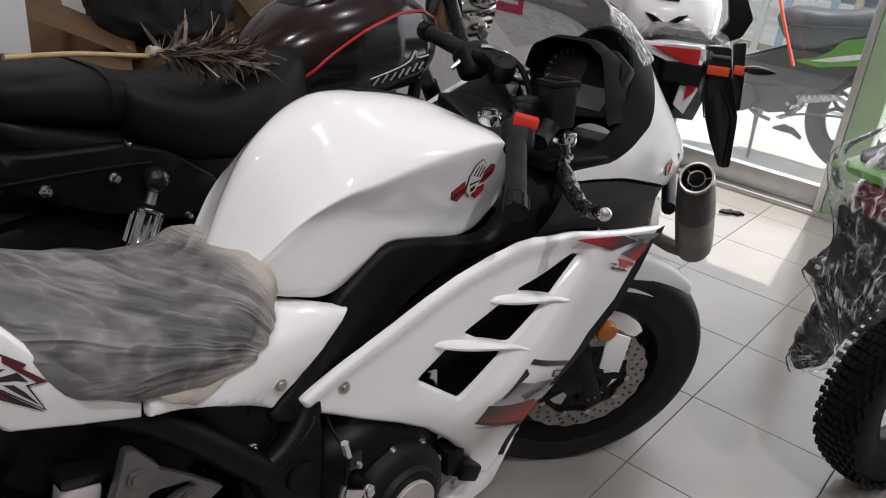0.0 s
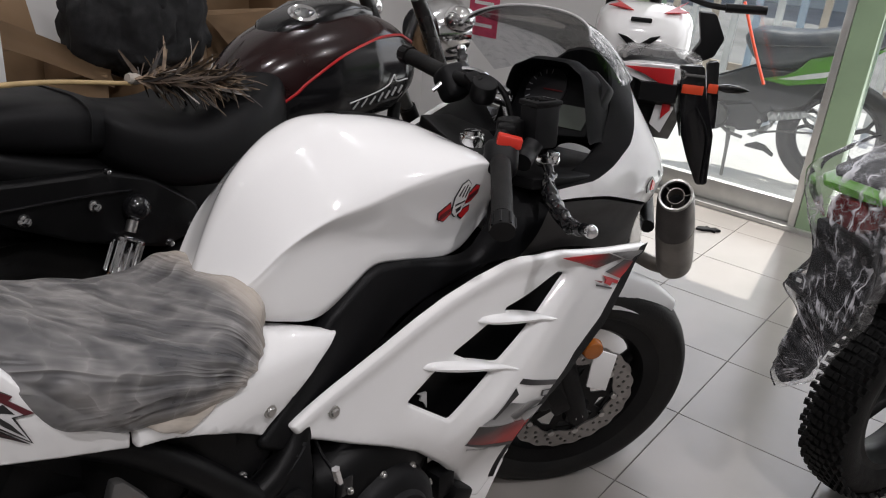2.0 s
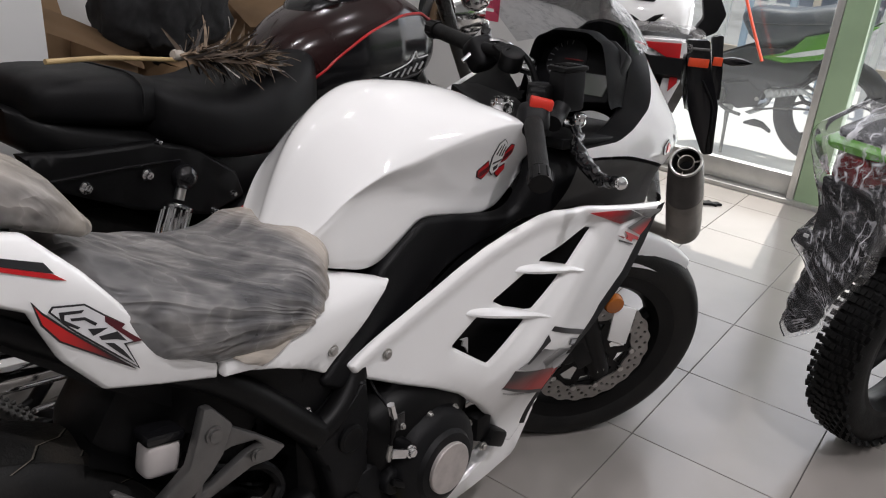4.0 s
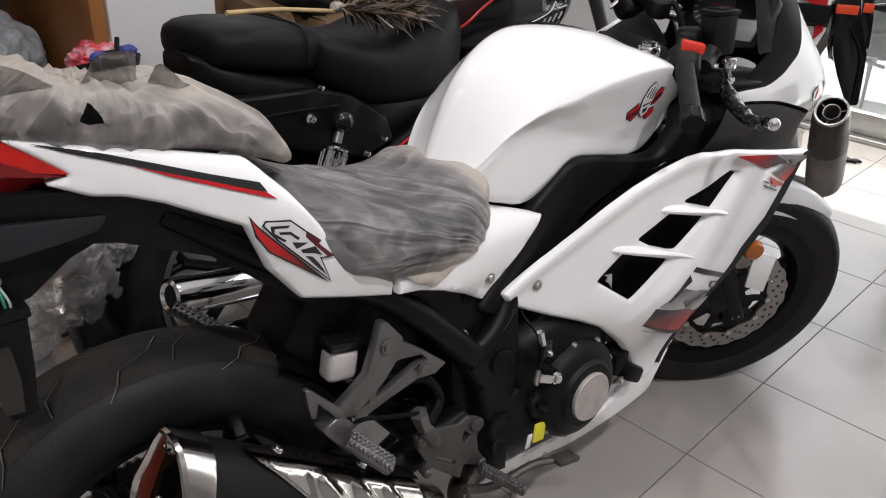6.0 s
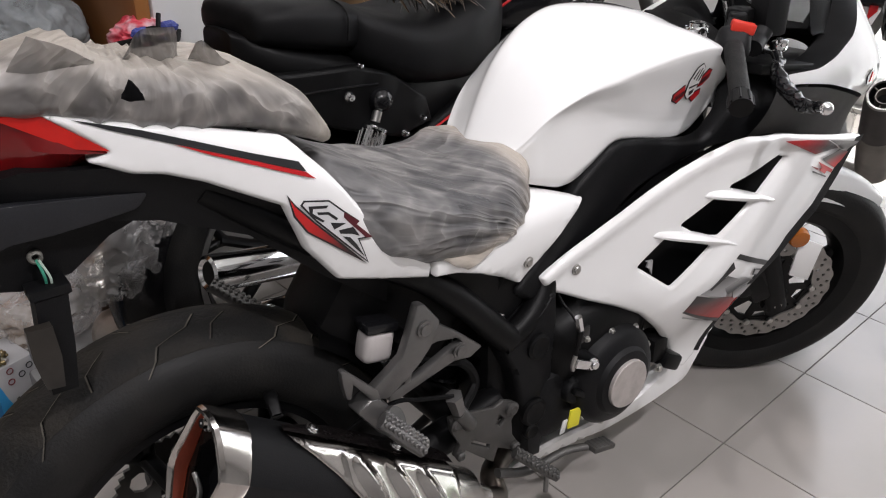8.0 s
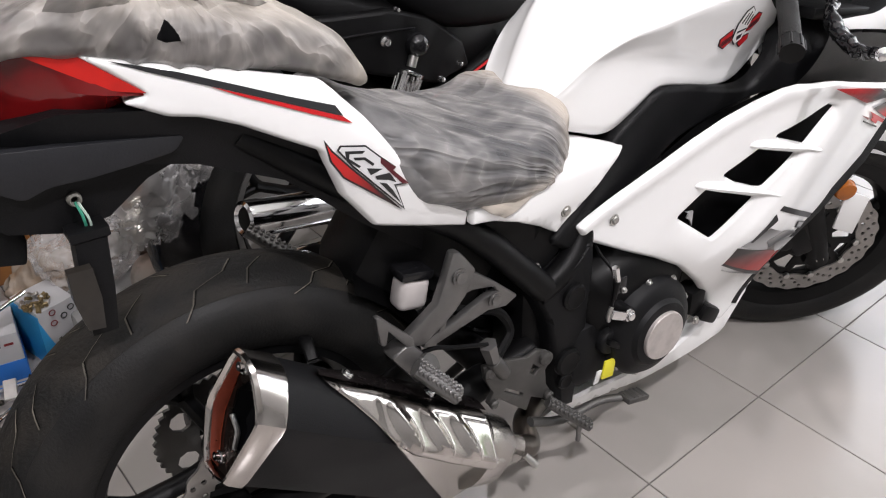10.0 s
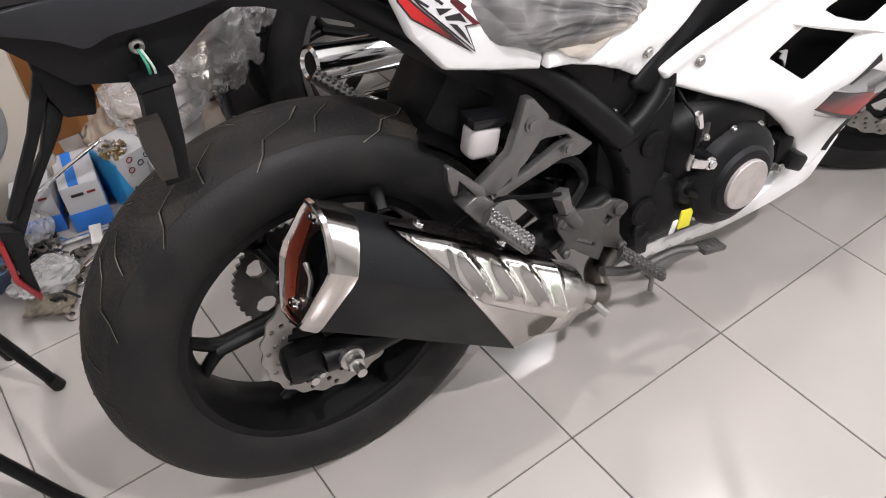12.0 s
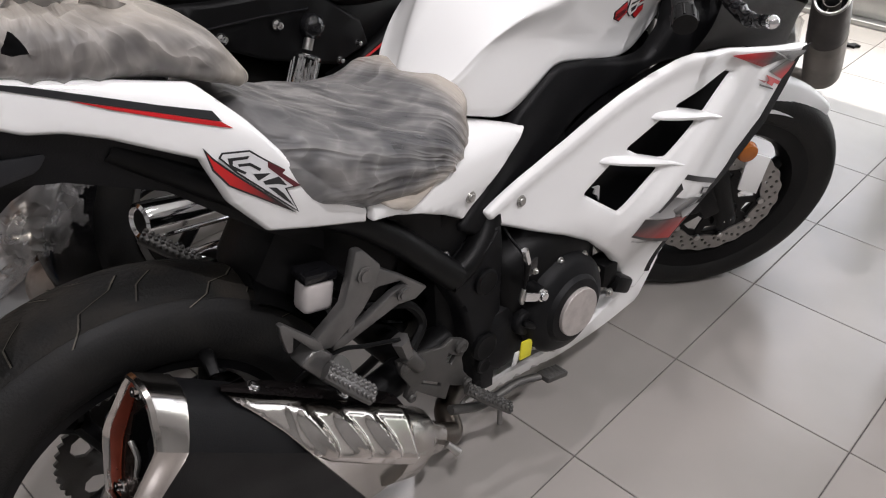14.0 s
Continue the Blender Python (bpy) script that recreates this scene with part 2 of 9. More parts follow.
def crease_glint_mat(name, gather, across, lengthways, veil):
    """Clear film: nearly invisible but for its gloss, a thin veil and many fine creases, their glints painted white."""
    m = glass_mat(name, (0.97, 0.97, 0.97), 1.16, 0.6, gloss=0.14)
    N, L = m.node_tree.nodes, m.node_tree.links
    old = N["Material Output"].inputs[0].links[0].from_socket

    def calc(op, a, b=0.0, clamp=False):
        n = N.new("ShaderNodeMath")
        n.operation, n.use_clamp = op, clamp
        for k, q in enumerate((a, b)):
            if isinstance(q, (int, float)):
                n.inputs[k].default_value = q
            else:
                L.new(q, n.inputs[k])
        return n.outputs[0]

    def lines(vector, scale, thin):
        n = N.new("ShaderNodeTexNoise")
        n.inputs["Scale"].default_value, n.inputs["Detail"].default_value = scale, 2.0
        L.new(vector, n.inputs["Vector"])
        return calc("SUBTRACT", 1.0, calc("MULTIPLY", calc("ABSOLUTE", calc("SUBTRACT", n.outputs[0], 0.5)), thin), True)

    tc, sp, cb, wp, pn = N.new("ShaderNodeTexCoord"), N.new("ShaderNodeSeparateXYZ"), N.new("ShaderNodeCombineXYZ"), N.new("ShaderNodeTexNoise"), N.new("ShaderNodeTexNoise")
    obj = tc.outputs["Object"]
    L.new(obj, sp.inputs[0])
    wp.inputs["Scale"].default_value, wp.inputs["Detail"].default_value = 22.0, 2.0
    pn.inputs["Scale"].default_value, pn.inputs["Detail"].default_value = 19.0, 3.0
    L.new(obj, wp.inputs["Vector"])
    L.new(obj, pn.inputs["Vector"])
    dy, dz = calc("SUBTRACT", sp.outputs[1], gather[0]), calc("SUBTRACT", sp.outputs[2], gather[1])
    L.new(calc("ADD", calc("MULTIPLY", calc("ARCTAN2", dy, dz), across), calc("MULTIPLY", wp.outputs[0], 1.1)), cb.inputs[0])
    L.new(calc("MULTIPLY", calc("SQRT", calc("ADD", calc("MULTIPLY", dy, dy), calc("MULTIPLY", dz, dz))), lengthways), cb.inputs[1])
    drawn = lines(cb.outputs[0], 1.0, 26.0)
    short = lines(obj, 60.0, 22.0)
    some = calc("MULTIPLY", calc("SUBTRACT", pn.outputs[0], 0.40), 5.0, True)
    # white lines along the creases carry the film's highlights as colour
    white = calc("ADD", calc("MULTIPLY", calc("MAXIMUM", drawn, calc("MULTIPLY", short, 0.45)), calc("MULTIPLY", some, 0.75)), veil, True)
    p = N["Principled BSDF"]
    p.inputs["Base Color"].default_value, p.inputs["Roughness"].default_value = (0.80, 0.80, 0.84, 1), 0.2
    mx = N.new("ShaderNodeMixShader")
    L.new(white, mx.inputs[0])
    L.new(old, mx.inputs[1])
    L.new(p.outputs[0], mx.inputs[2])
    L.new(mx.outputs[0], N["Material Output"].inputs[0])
    return m


WRAP = crease_glint_mat("stretch wrap", (-0.06, 0.50), 6.5, 9.0, 0.05)
SCREEN = glass_mat("tinted acrylic", (0.80, 0.81, 0.83), 1.22)
GLASS = glass_mat("dusty window glass", (0.96, 0.98, 0.97), dust=0.02)
LENSC = glass_mat("clear lens", (0.9, 0.9, 0.9))
DIAL = mat("dial face", (0.022, 0.022, 0.024), 0.3, 0, 0.1, 20)
LCD = mat("lcd", (0.05, 0.06, 0.05), 0.12, 0, 0.05, 9)
PAPER = mat("white print", (0.75, 0.75, 0.74), 0.4, 0, 0.05, 9)

# ---------------------------------------------------------------- mesh helpers
V = Vector


def finish(name, bm, material, angle=38, smooth=True, normals=True):
    if normals:
        bmesh.ops.recalc_face_normals(bm, faces=bm.faces[:])
    me = bpy.data.meshes.new(name)
    bm.to_mesh(me)
    bm.free()
    me.materials.append(material)
    if smooth:
        me.polygons.foreach_set("use_smooth", [True] * len(me.polygons))
        me.set_sharp_from_angle(angle=radians(angle))
    return me


def part(name, bm, material, parent, label="", angle=38, m=None):
    """One mesh under a thing or under one of its parts."""
    if m is not None:
        bm.transform(m)
    ob = new(name, finish(name, bm, material, angle))
    ob.parent = parent
    if label:
        ob["label"] = label
    return ob


def thing(name, label, category, m=None, group="", kind=""):
    ob = new(name)
    ob.empty_display_size = 0.1
    if m is not None:
        ob.matrix_world = m
    return tagged(ob, label, category, group, kind)


def solid(name, bm, material, label, category, m=None, group="", kind="", angle=38):
    ob = new(name, finish(name, bm, material, angle))
    if m is not None:
        ob.matrix_world = m
    return tagged(ob, label, category, group, kind)


def bevel(bm, w, seg=2, angle=30, geom=None):
    es = [e for e in bm.edges if len(e.link_faces) == 2 and e.calc_face_angle(0) > radians(angle)]
    if es and w > 0:
        bmesh.ops.bevel(bm, geom=es, offset=w, segments=seg, profile=0.5, affect="EDGES", clamp_overlap=True)


def box(c, s, bev=0.0, m=None, seg=2, bm=None):
    """A box round c of size s, its edges rounded."""
    b = bmesh.new()
    bmesh.ops.create_cube(b, size=1)
    b.transform(Matrix.Diagonal((*s, 1)))
    bevel(b, bev, seg)
    b.transform(Matrix.Translation(c) @ (m or Matrix()))
    return merge(bm, b) if bm else b


def merge(bm, b):
    me = bpy.data.meshes.new("tmp")
    b.to_mesh(me)
    b.free()
    bm.from_mesh(me)
    bpy.data.meshes.remove(me)
    return bm


def along(p, q):
    """A pose at p whose z axis points at q."""
    d = V(q) - V(p)
    return Matrix.Translation(p) @ d.to_track_quat("Z", "Y").to_matrix().to_4x4()


def rod(p, q, r, r2=None, seg=14, bev=0.0, bm=None):
    b = bmesh.new()
    bmesh.ops.create_cone(b, cap_ends=True, segments=seg, radius1=r, radius2=r if r2 is None else r2, depth=(V(q) - V(p)).length)
    bevel(b, bev, 2, 50)
    b.transform(along(p, q) @ Matrix.Translation((0, 0, (V(q) - V(p)).length / 2)))
    return merge(bm, b) if bm else b


def lathe(profile, seg=32, m=None, bm=None, close=False, caps=True):
    """Turns (radius, height) round z."""
    b = bmesh.new()
    rings = []
    for r, h in profile:
        rings.append([b.verts.new((r * math.cos(2 * math.pi * k / seg), r * math.sin(2 * math.pi * k / seg), h)) for k in range(seg)])
    pairs = list(zip(rings, rings[1:])) + ([(rings[-1], rings[0])] if close else [])
    for a, c in pairs:
        for k in range(seg):
            b.faces.new((a[k], a[(k + 1) % seg], c[(k + 1) % seg], c[k]))
    if caps and not close:
        for ring in (rings[0], rings[-1]):
            if (ring[0].co - ring[seg // 2].co).length > 1e-5:
                b.faces.new(ring)
    bmesh.ops.remove_doubles(b, verts=b.verts[:], dist=1e-6)
    if m is not None:
        b.transform(m)
    return merge(bm, b) if bm else b


def spline(pts, n=6):
    """A smooth curve through points."""
    P = [V(p) for p in pts]
    P = [2 * P[0] - P[1]] + P + [2 * P[-1] - P[-2]]
    out = []
    for i in range(1, len(P) - 2):
        for k in range(n):
            t = k / n
            a, b, c, d = P[i - 1:i + 3]
            out.append(0.5 * (2 * b + (c - a) * t + (2 * a - 5 * b + 4 * c - d) * t * t + (3 * b - a - 3 * c + d) * t ** 3))
    out.append(P[-2])
    return out


def tube(pts, r, seg=10, n=6, bm=None, flat=1.0, smooth=True):
    """A bar swept along a curve; r is one radius or one for each given point."""
    C = spline(pts, n) if smooth and len(pts) > 2 else [V(p) for p in pts]
    b = bmesh.new()
    rings, up = [], V((0.013, 0.02, 1)).normalized()
    for i, p in enumerate(C):
        d = (C[min(i + 1, len(C) - 1)] - C[max(i - 1, 0)]).normalized()
        x = d.cross(up)
        x = x.normalized() if x.length > 1e-4 else V((1, 0, 0))
        y = x.cross(d).normalized()
        up = y
        if isinstance(r, (int, float)):
            rr = r
        else:
            f = i / max(1, len(C) - 1) * (len(r) - 1)
            k = min(int(f), len(r) - 2)
            rr = r[k] + (r[k + 1] - r[k]) * (f - k)
        rings.append([b.verts.new(p + x * rr * math.cos(2 * math.pi * k / seg) + y * rr * flat * math.sin(2 * math.pi * k / seg)) for k in range(seg)])
    for a, c in zip(rings, rings[1:]):
        for k in range(seg):
            b.faces.new((a[k], a[(k + 1) % seg], c[(k + 1) % seg], c[k]))
    b.faces.new(rings[0]), b.faces.new(rings[-1])
    return merge(bm, b) if bm else b


def loft(rings, close=True, caps=True, bm=None):
    """A skin over rings of equally many points."""
    b = bmesh.new()
    R = [[b.verts.new(p) for p in ring] for ring in rings]
    n = len(R[0])
    for a, c in zip(R, R[1:]):
        for k in range(n if close else n - 1):
            b.faces.new((a[k], a[(k + 1) % n], c[(k + 1) % n], c[k]))
    if caps and close:
        b.faces.new(R[0]), b.faces.new(R[-1])
    return merge(bm, b) if bm else b


def plate(outline, th, m=None, bev=0.0, holes=(), bm=None):
    """A flat piece cut to an outline in x, z, its thickness along y, edges rounded."""
    b = bmesh.new()
    edges = []
    for loop in (outline, *holes):
        vs = [b.verts.new((x, 0, z)) for x, z in loop]
        edges += [b.edges.new((vs[i], vs[(i + 1) % len(vs)])) for i in range(len(vs))]
    if holes:
        bmesh.ops.triangle_fill(b, edges=edges, use_beauty=True, normal=(0, 1, 0))
    else:
        b.faces.new(b.verts[:])
    r = bmesh.ops.extrude_face_region(b, geom=b.faces[:])
    bmesh.ops.translate(b, verts=[v for v in r["geom"] if isinstance(v, bmesh.types.BMVert)], vec=(0, th, 0))
    bmesh.ops.recalc_face_normals(b, faces=b.faces[:])
    bevel(b, bev, 2, 40)
    if m is not None:
        b.transform(m)
    return merge(bm, b) if bm else b


def refine(loop, step):
    out = []
    for (x0, z0), (x1, z1) in zip(loop, loop[1:] + loop[:1]):
        n = max(1, math.ceil(math.hypot(x1 - x0, z1 - z0) / step))
        out += [(x0 + (x1 - x0) * k / n, z0 + (z1 - z0) * k / n) for k in range(n)]
    return out


def soften(loop, r):
    """Cut each corner of a loop by r, twice."""
    for f in (0.28, 0.25):
        out = []
        for i, p in enumerate(loop):
            for q in (loop[i - 1], loop[(i + 1) % len(loop)]):
                d = math.hypot(q[0] - p[0], q[1] - p[1])
                t = min(f, r / max(d, 1e-6))
                out.append((p[0] + (q[0] - p[0]) * t, p[1] + (q[1] - p[1]) * t))
        loop, r = out, r * 0.3
    return loop


def inset(loop, d):
    """The loop drawn in by d (given anticlockwise or clockwise)."""
    area = sum(a[0] * b[1] - b[0] * a[1] for a, b in zip(loop, loop[1:] + loop[:1]))
    s = math.copysign(1, area)
    out = []
    for i, p in enumerate(loop):
        a, c = loop[i - 1], loop[(i + 1) % len(loop)]
        u, w = Vector((p[0] - a[0], p[1] - a[1])).normalized(), Vector((c[0] - p[0], c[1] - p[1])).normalized()
        n = Vector((-u.y - w.y, u.x + w.x)) * s
        k = d / max(0.35, n.length / 2)
        n = n.normalized() if n.length > 1e-6 else n
        out.append((p[0] + n.x * k, p[1] + n.y * k))
    return out


def panel(outline, depth, holes=(), step=0.03, roll=0.007, tuck=0.006, skirt=0.022, bm=None, mirror=False, soft=0.0):
    """A body panel: an outline in x, z laid on the surface y = depth(x, z), with rolled-in edges."""
    loops = [refine(soften(list(q), soft) if soft else list(q), max(0.007, step * 0.6)) for q in (outline, *holes)]
    pts, edges, A, B = [], [], [], []
    for q in loops:
        k = len(pts)
        pts += q
        edges += [(k + i, k + (i + 1) % len(q)) for i in range(len(q))]
        A += q
        B += q[1:] + q[:1]
    A, B = np.array(A), np.array(B)

    def within(P):
        x, z = P[:, :1], P[:, 1:]
        cross = ((A[:, 1] > z) != (B[:, 1] > z)) & (x < A[:, 0] + (z - A[:, 1]) * (B[:, 0] - A[:, 0]) / np.where(A[:, 1] == B[:, 1], 1e-12, B[:, 1] - A[:, 1]))
        return cross.sum(1) % 2 == 1

    def away(P):
        D = B - A
        t = np.clip(((P[:, None] - A) * D).sum(2) / np.maximum((D * D).sum(1), 1e-12), 0, 1)
        return np.sqrt((((A + D * t[..., None]) - P[:, None]) ** 2).sum(2)).min(1)

    extra = []
    if roll:
        mid, nor = (A + B) / 2, np.stack([-(B - A)[:, 1], (B - A)[:, 0]], 1)
        nor = nor / np.maximum(np.linalg.norm(nor, axis=1, keepdims=True), 1e-9)
        for f in (0.3, 0.65, 1.0):
            for s in (-1, 1):
                P = mid + nor * (s * f * roll)
                extra.append(P[within(P) & (away(P) > 0.96 * f * roll)])
    lo, hi = A.min(0), A.max(0)
    gx, gz = np.meshgrid(np.arange(lo[0] + step / 2, hi[0], step), np.arange(lo[1] + step / 2, hi[1], step))
    gx = gx + (np.arange(gx.shape[0]) % 2)[:, None] * step / 2
    P = np.stack([gx.ravel(), gz.ravel()], 1)
    if len(P):
        extra.append(P[within(P) & (away(P) > max(roll * 1.35, step * 0.45))])
    allp = [Vector(p) for p in pts] + [Vector(p) for e in extra for p in e.tolist()]
    vs, _, fs, _, _, _ = delaunay_2d_cdt(allp, edges, [], 0, 1e-6)
    vs = np.array([tuple(v) for v in vs])
    cen = np.array([vs[list(f)].mean(0) for f in fs])
    keep = within(cen)
    d = away(vs)
    b = bmesh.new()
    bv = []
    for (x, z), e in zip(vs.tolist(), d.tolist()):
        k = max(0.0, 1 - e / roll) if roll else 0.0
        bv.append(b.verts.new((x, depth(x, z) + tuck * k * k, z)))
    for f, ok in zip(fs, keep):
        if ok:
            p, q, r = (vs[i] for i in f[:3])
            if (q[0] - p[0]) * (r[1] - p[1]) - (q[1] - p[1]) * (r[0] - p[0]) < 0:
                f = list(reversed(f))
            b.faces.new([bv[i] for i in f])
    bmesh.ops.delete(b, geom=[v for v in b.verts if not v.link_faces], context="VERTS")
    if skirt:
        r = bmesh.ops.extrude_edge_only(b, edges=[e for e in b.edges if e.is_boundary])
        inner = {(round(x, 5), round(z, 5)) for q in loops[1:] for x, z in q}
        for v in r["geom"]:
            if isinstance(v, bmesh.types.BMVert):
                v.co.y += 0.003 if (round(v.co.x, 5), round(v.co.z, 5)) in inner else skirt
    if mirror:
        b.transform(Matrix.Diagonal((1, -1, 1, 1)))
    return merge(bm, b) if bm else b


def sstep(a, b, x):
    t = min(1.0, max(0.0, (x - a) / (b - a)))
    return t * t * (3 - 2 * t)


def hexbolt(p, d, r=0.007, h=0.005, bm=None):
    """A domed bolt with a washer, at p, its head along d."""
    q = V(p) + V(d).normalized() * h
    b = rod(p, V(p) + V(d).normalized() * h * 0.35, r * 1.35, r * 1.25, 16)
    rod(V(p) + V(d).normalized() * h * 0.35, q, r, r * 0.78, 12, 0.0008, b)
    return merge(bm, b) if bm else b


def crumple(b, amount, scale, seed=0):
    for v in b.verts:
        v.co += noise.noise_vector(v.co * scale + V((seed, seed * 2.1, 0))) * amount
    return b


def grid_sheet(f, nu, nv):
    """A sheet f(u, v), u and v from 0 to 1."""
    b = bmesh.new()
    g = [[b.verts.new(f(i / nu, j / nv)) for j in range(nv + 1)] for i in range(nu + 1)]
    for i in range(nu):
        for j in range(nv):
            b.faces.new((g[i][j], g[i + 1][j], g[i + 1][j + 1], g[i][j + 1]))
    return b

# ---------------------------------------------------------------- the showroom
TILE_M = mat("white floor tile", (0.342, 0.317, 0.297), 0.2, 0, 0.05, 2.6, 0.03, 30, rvar=0.04, colour2=(0.295, 0.279, 0.260))
GROUT = mat("dark grout", (0.10, 0.095, 0.09), 0.8, 0, 0.3, 20, 0.2, 200)
PLASTER = mat("white wall paint", (0.72, 0.72, 0.71), 0.6, 0, 0.04, 1.6, 0.1, 150)
CEIL = mat("ceiling paint", (0.62, 0.62, 0.61), 0.7, 0, 0.03, 1.5)
GREENP = mat("pale green paint", (0.36, 0.50, 0.32), 0.4, 0, 0.08, 4, 0.1, 90)
ALUF = mat("aluminium frame", (0.62, 0.62, 0.60), 0.35, 0.6, 0.1, 9)
PAVE = mat("outside concrete", (0.72, 0.70, 0.67), 0.8, 0, 0.12, 1.2, 0.3, 60)
ASPH = mat("pale street concrete", (0.30, 0.29, 0.28), 0.85, 0, 0.2, 1.5, 0.4, 80)

X0, X1, Y0, Y1, HC = -2.4, 3.86, -3.2, 2.5, 3.0


def slab(name, lo, hi, material, label, category="wall", bev=0.0):
    c = [(a + b) / 2 for a, b in zip(lo, hi)]
    s = [b - a for a, b in zip(lo, hi)]
    return solid(name, box(c, s, bev), material, label, category, kind="structure")


floor = slab("floor", (X0 - 0.2, Y0 - 0.2, -0.12), (X1 - 0.02, Y1 + 0.2, -0.004), GROUT, "white glazed floor tiles with thin dark joints", "floor")
# two unseen walls close the room; their grey is chosen to cut bounced light
LOW_BOUNCE = mat("grey low-bounce wall", (0.26, 0.26, 0.255), 0.6, 0, 0.06, 1.6, 0.1, 150)
slab("wall_west", (X0 - 0.15, Y0, 0), (X0, Y1, HC), LOW_BOUNCE, "unseen grey wall that keeps bounced light low")
slab("wall_south", (X0, Y0 - 0.15, 0), (X1, Y0, HC), LOW_BOUNCE, "unseen grey wall that keeps bounced light low")
slab("wall_north", (X0, Y1, 0), (X1, Y1 + 0.15, HC), PLASTER, "plain white plaster wall behind the boxes")
ceiling = slab("ceiling", (X0 - 0.15, Y0 - 0.15, HC), (X1 + 0.1, Y1 + 0.15, HC + 0.12), CEIL, "plain white ceiling", "ceiling")
slab("column", (0.575, 1.34, 0), (0.862, 1.70, HC), PLASTER, "square white plastered column", "column", 0.006)
# street front: a low header and a short wall past the glass
slab("wall_east_header", (X1 - 0.02, Y0, 2.45), (X1 + 0.13, Y1, HC), PLASTER, "wall above the sliding door")
slab("wall_east_far", (X1 - 0.02, 1.20, 0), (X1 + 0.13, Y1, 2.45), PLASTER, "plain white wall beside the door")
slab("wall_east_near", (X1 - 0.02, Y0, 0), (X1 + 0.13, -1.9, 2.45), PLASTER, "plain white wall beside the shop window")

# sliding door: track, green post, glass
DX = X1 + 0.03
slab("door_track", (X1 - 0.05, -1.9, -0.003), (X1 + 0.11, 1.19, 0.022), ALUF, "aluminium sliding door track", "track", 0.003)
slab("door_threshold_rail", (X1 + 0.015, -1.9, 0.022), (X1 + 0.03, 1.19, 0.05), ALUF, "raised aluminium rail", "track", 0.002)
for k, yy in enumerate((-1.86, 0.085, 1.08)):
    slab("door_post_%d" % (k + 1), (X1 - 0.03, yy, 0.02), (X1 + 0.09, yy + 0.115, 2.45), GREENP, "pale green painted metal door post", "post", 0.004)
slab("door_post_edge", (X1 - 0.035, 0.202, 0.02), (X1 + 0.03, 0.235, 2.45), ALUF, "aluminium door edge profile", "post", 0.003)
win = new("window_1", None)
tagged(win, "tall shop window pane in an aluminium frame", "window", kind="structure")
part("pane", box((DX, -0.85, 1.25), (0.006, 1.86, 2.35)), GLASS, win, "clear glass pane").visible_shadow = False
part("pane", box((DX, 0.657, 1.25), (0.006, 0.84, 2.38)), GLASS, win, "dusty glass pane").visible_shadow = False
part("window_frame", box((DX, 0.657, 0.078), (0.045, 0.84, 0.10), 0.004), ALUF, win, "aluminium bottom rail")
part("window_frame", box((DX, -0.85, 0.075), (0.05, 1.89, 0.10), 0.004), ALUF, win, "aluminium bottom rail")

# outdoors
ground = slab("ground", (X1 - 0.03, -60, -0.2), (120, 60, -0.05), ASPH, "grey street beyond the shop front", "ground")
slab("pavement", (X1 + 0.10, -30, -0.06), (7.2, 30, -0.01), PAVE, "sunlit pale concrete pavement", "pavement", 0.01)

# pink notice on the wall beside the door
nb = thing("wall_notice", "small pink and red notice with white bars on the wall", "notice", pose(X1 - 0.023, 2.09, 0.72))
part("sheet", box((0, 0, 0), (0.004, 0.20, 0.26), 0.001), mat("pink print", (0.62, 0.07, 0.14), 0.4, 0, 0.15, 14), nb)
for k in range(3):
    part("print_bar", box((-0.003, 0.0, -0.07 + 0.06 * k), (0.002, 0.13 - 0.03 * (k % 2), 0.018)), PAPER, nb, "plain white bar")

# daylight coming in by the door
area_light("door_daylight", look((X1 - 0.03, -0.36, 1.25), (0, -0.36, 0.9)), 2.9, 2.3, 46, (1.0, 0.98, 1.0))

# lamps: round flush lamps on the ceiling
LAMP_ON = mat("lit diffuser", (0.9, 0.9, 0.9), 0.4, emit=(1.0, 0.97, 0.99), strength=11)
for x, y in ((-1.1, -1.3), (0.5, -1.3), (2.2, -1.3), (0.45, 0.15), (2.1, 0.3), (-0.9, 1.7), (0.3, 1.8), (2.1, 1.7)):
    t = thing("ceiling_light", "round white flush lamp on the ceiling", "lamp", pose(x, y, HC, 0, 0, 0), "ceiling lamps")
    part("housing", lathe([(0.075, 0), (0.075, -0.03), (0.060, -0.035), (0.060, 0)], 32), CEIL, t)
    part("diffuser", lathe([(0.055, -0.02), (0.045, -0.036), (0.0, -0.042)], 24), LAMP_ON, t, "glowing round diffuser")
    lamp_ob = area_light("ceiling_lamp_light", pose(x, y, HC - 0.06, 0, 0, 0), 0.07, 0.07, {(0.5, -1.3): 34.0, (-1.1, -1.3): 27.0, (2.2, -1.3): 12.0, (2.1, 0.3): 6.0, (0.45, 0.15): 11.0}.get((x, y), 6.0), (1.0, 0.96, 0.99))
    lamp_ob.data.shape = "DISK"

# ---------------------------------------------------------------- white sport motorcycle
BIKE = pose(0.079, 0.260, 0, 0, 0, math.degrees(-0.09)) @ pose(0, 0, 0, math.degrees(-0.07), 0, 0)
bike = thing("sport_motorcycle", "white sport motorcycle with red decals and a plastic-wrapped seat", "motorcycle", BIKE)

RAKE = radians(25)
AX = V((-math.sin(RAKE), 0, math.cos(RAKE)))
PIV = V((1.49, 0, 0))
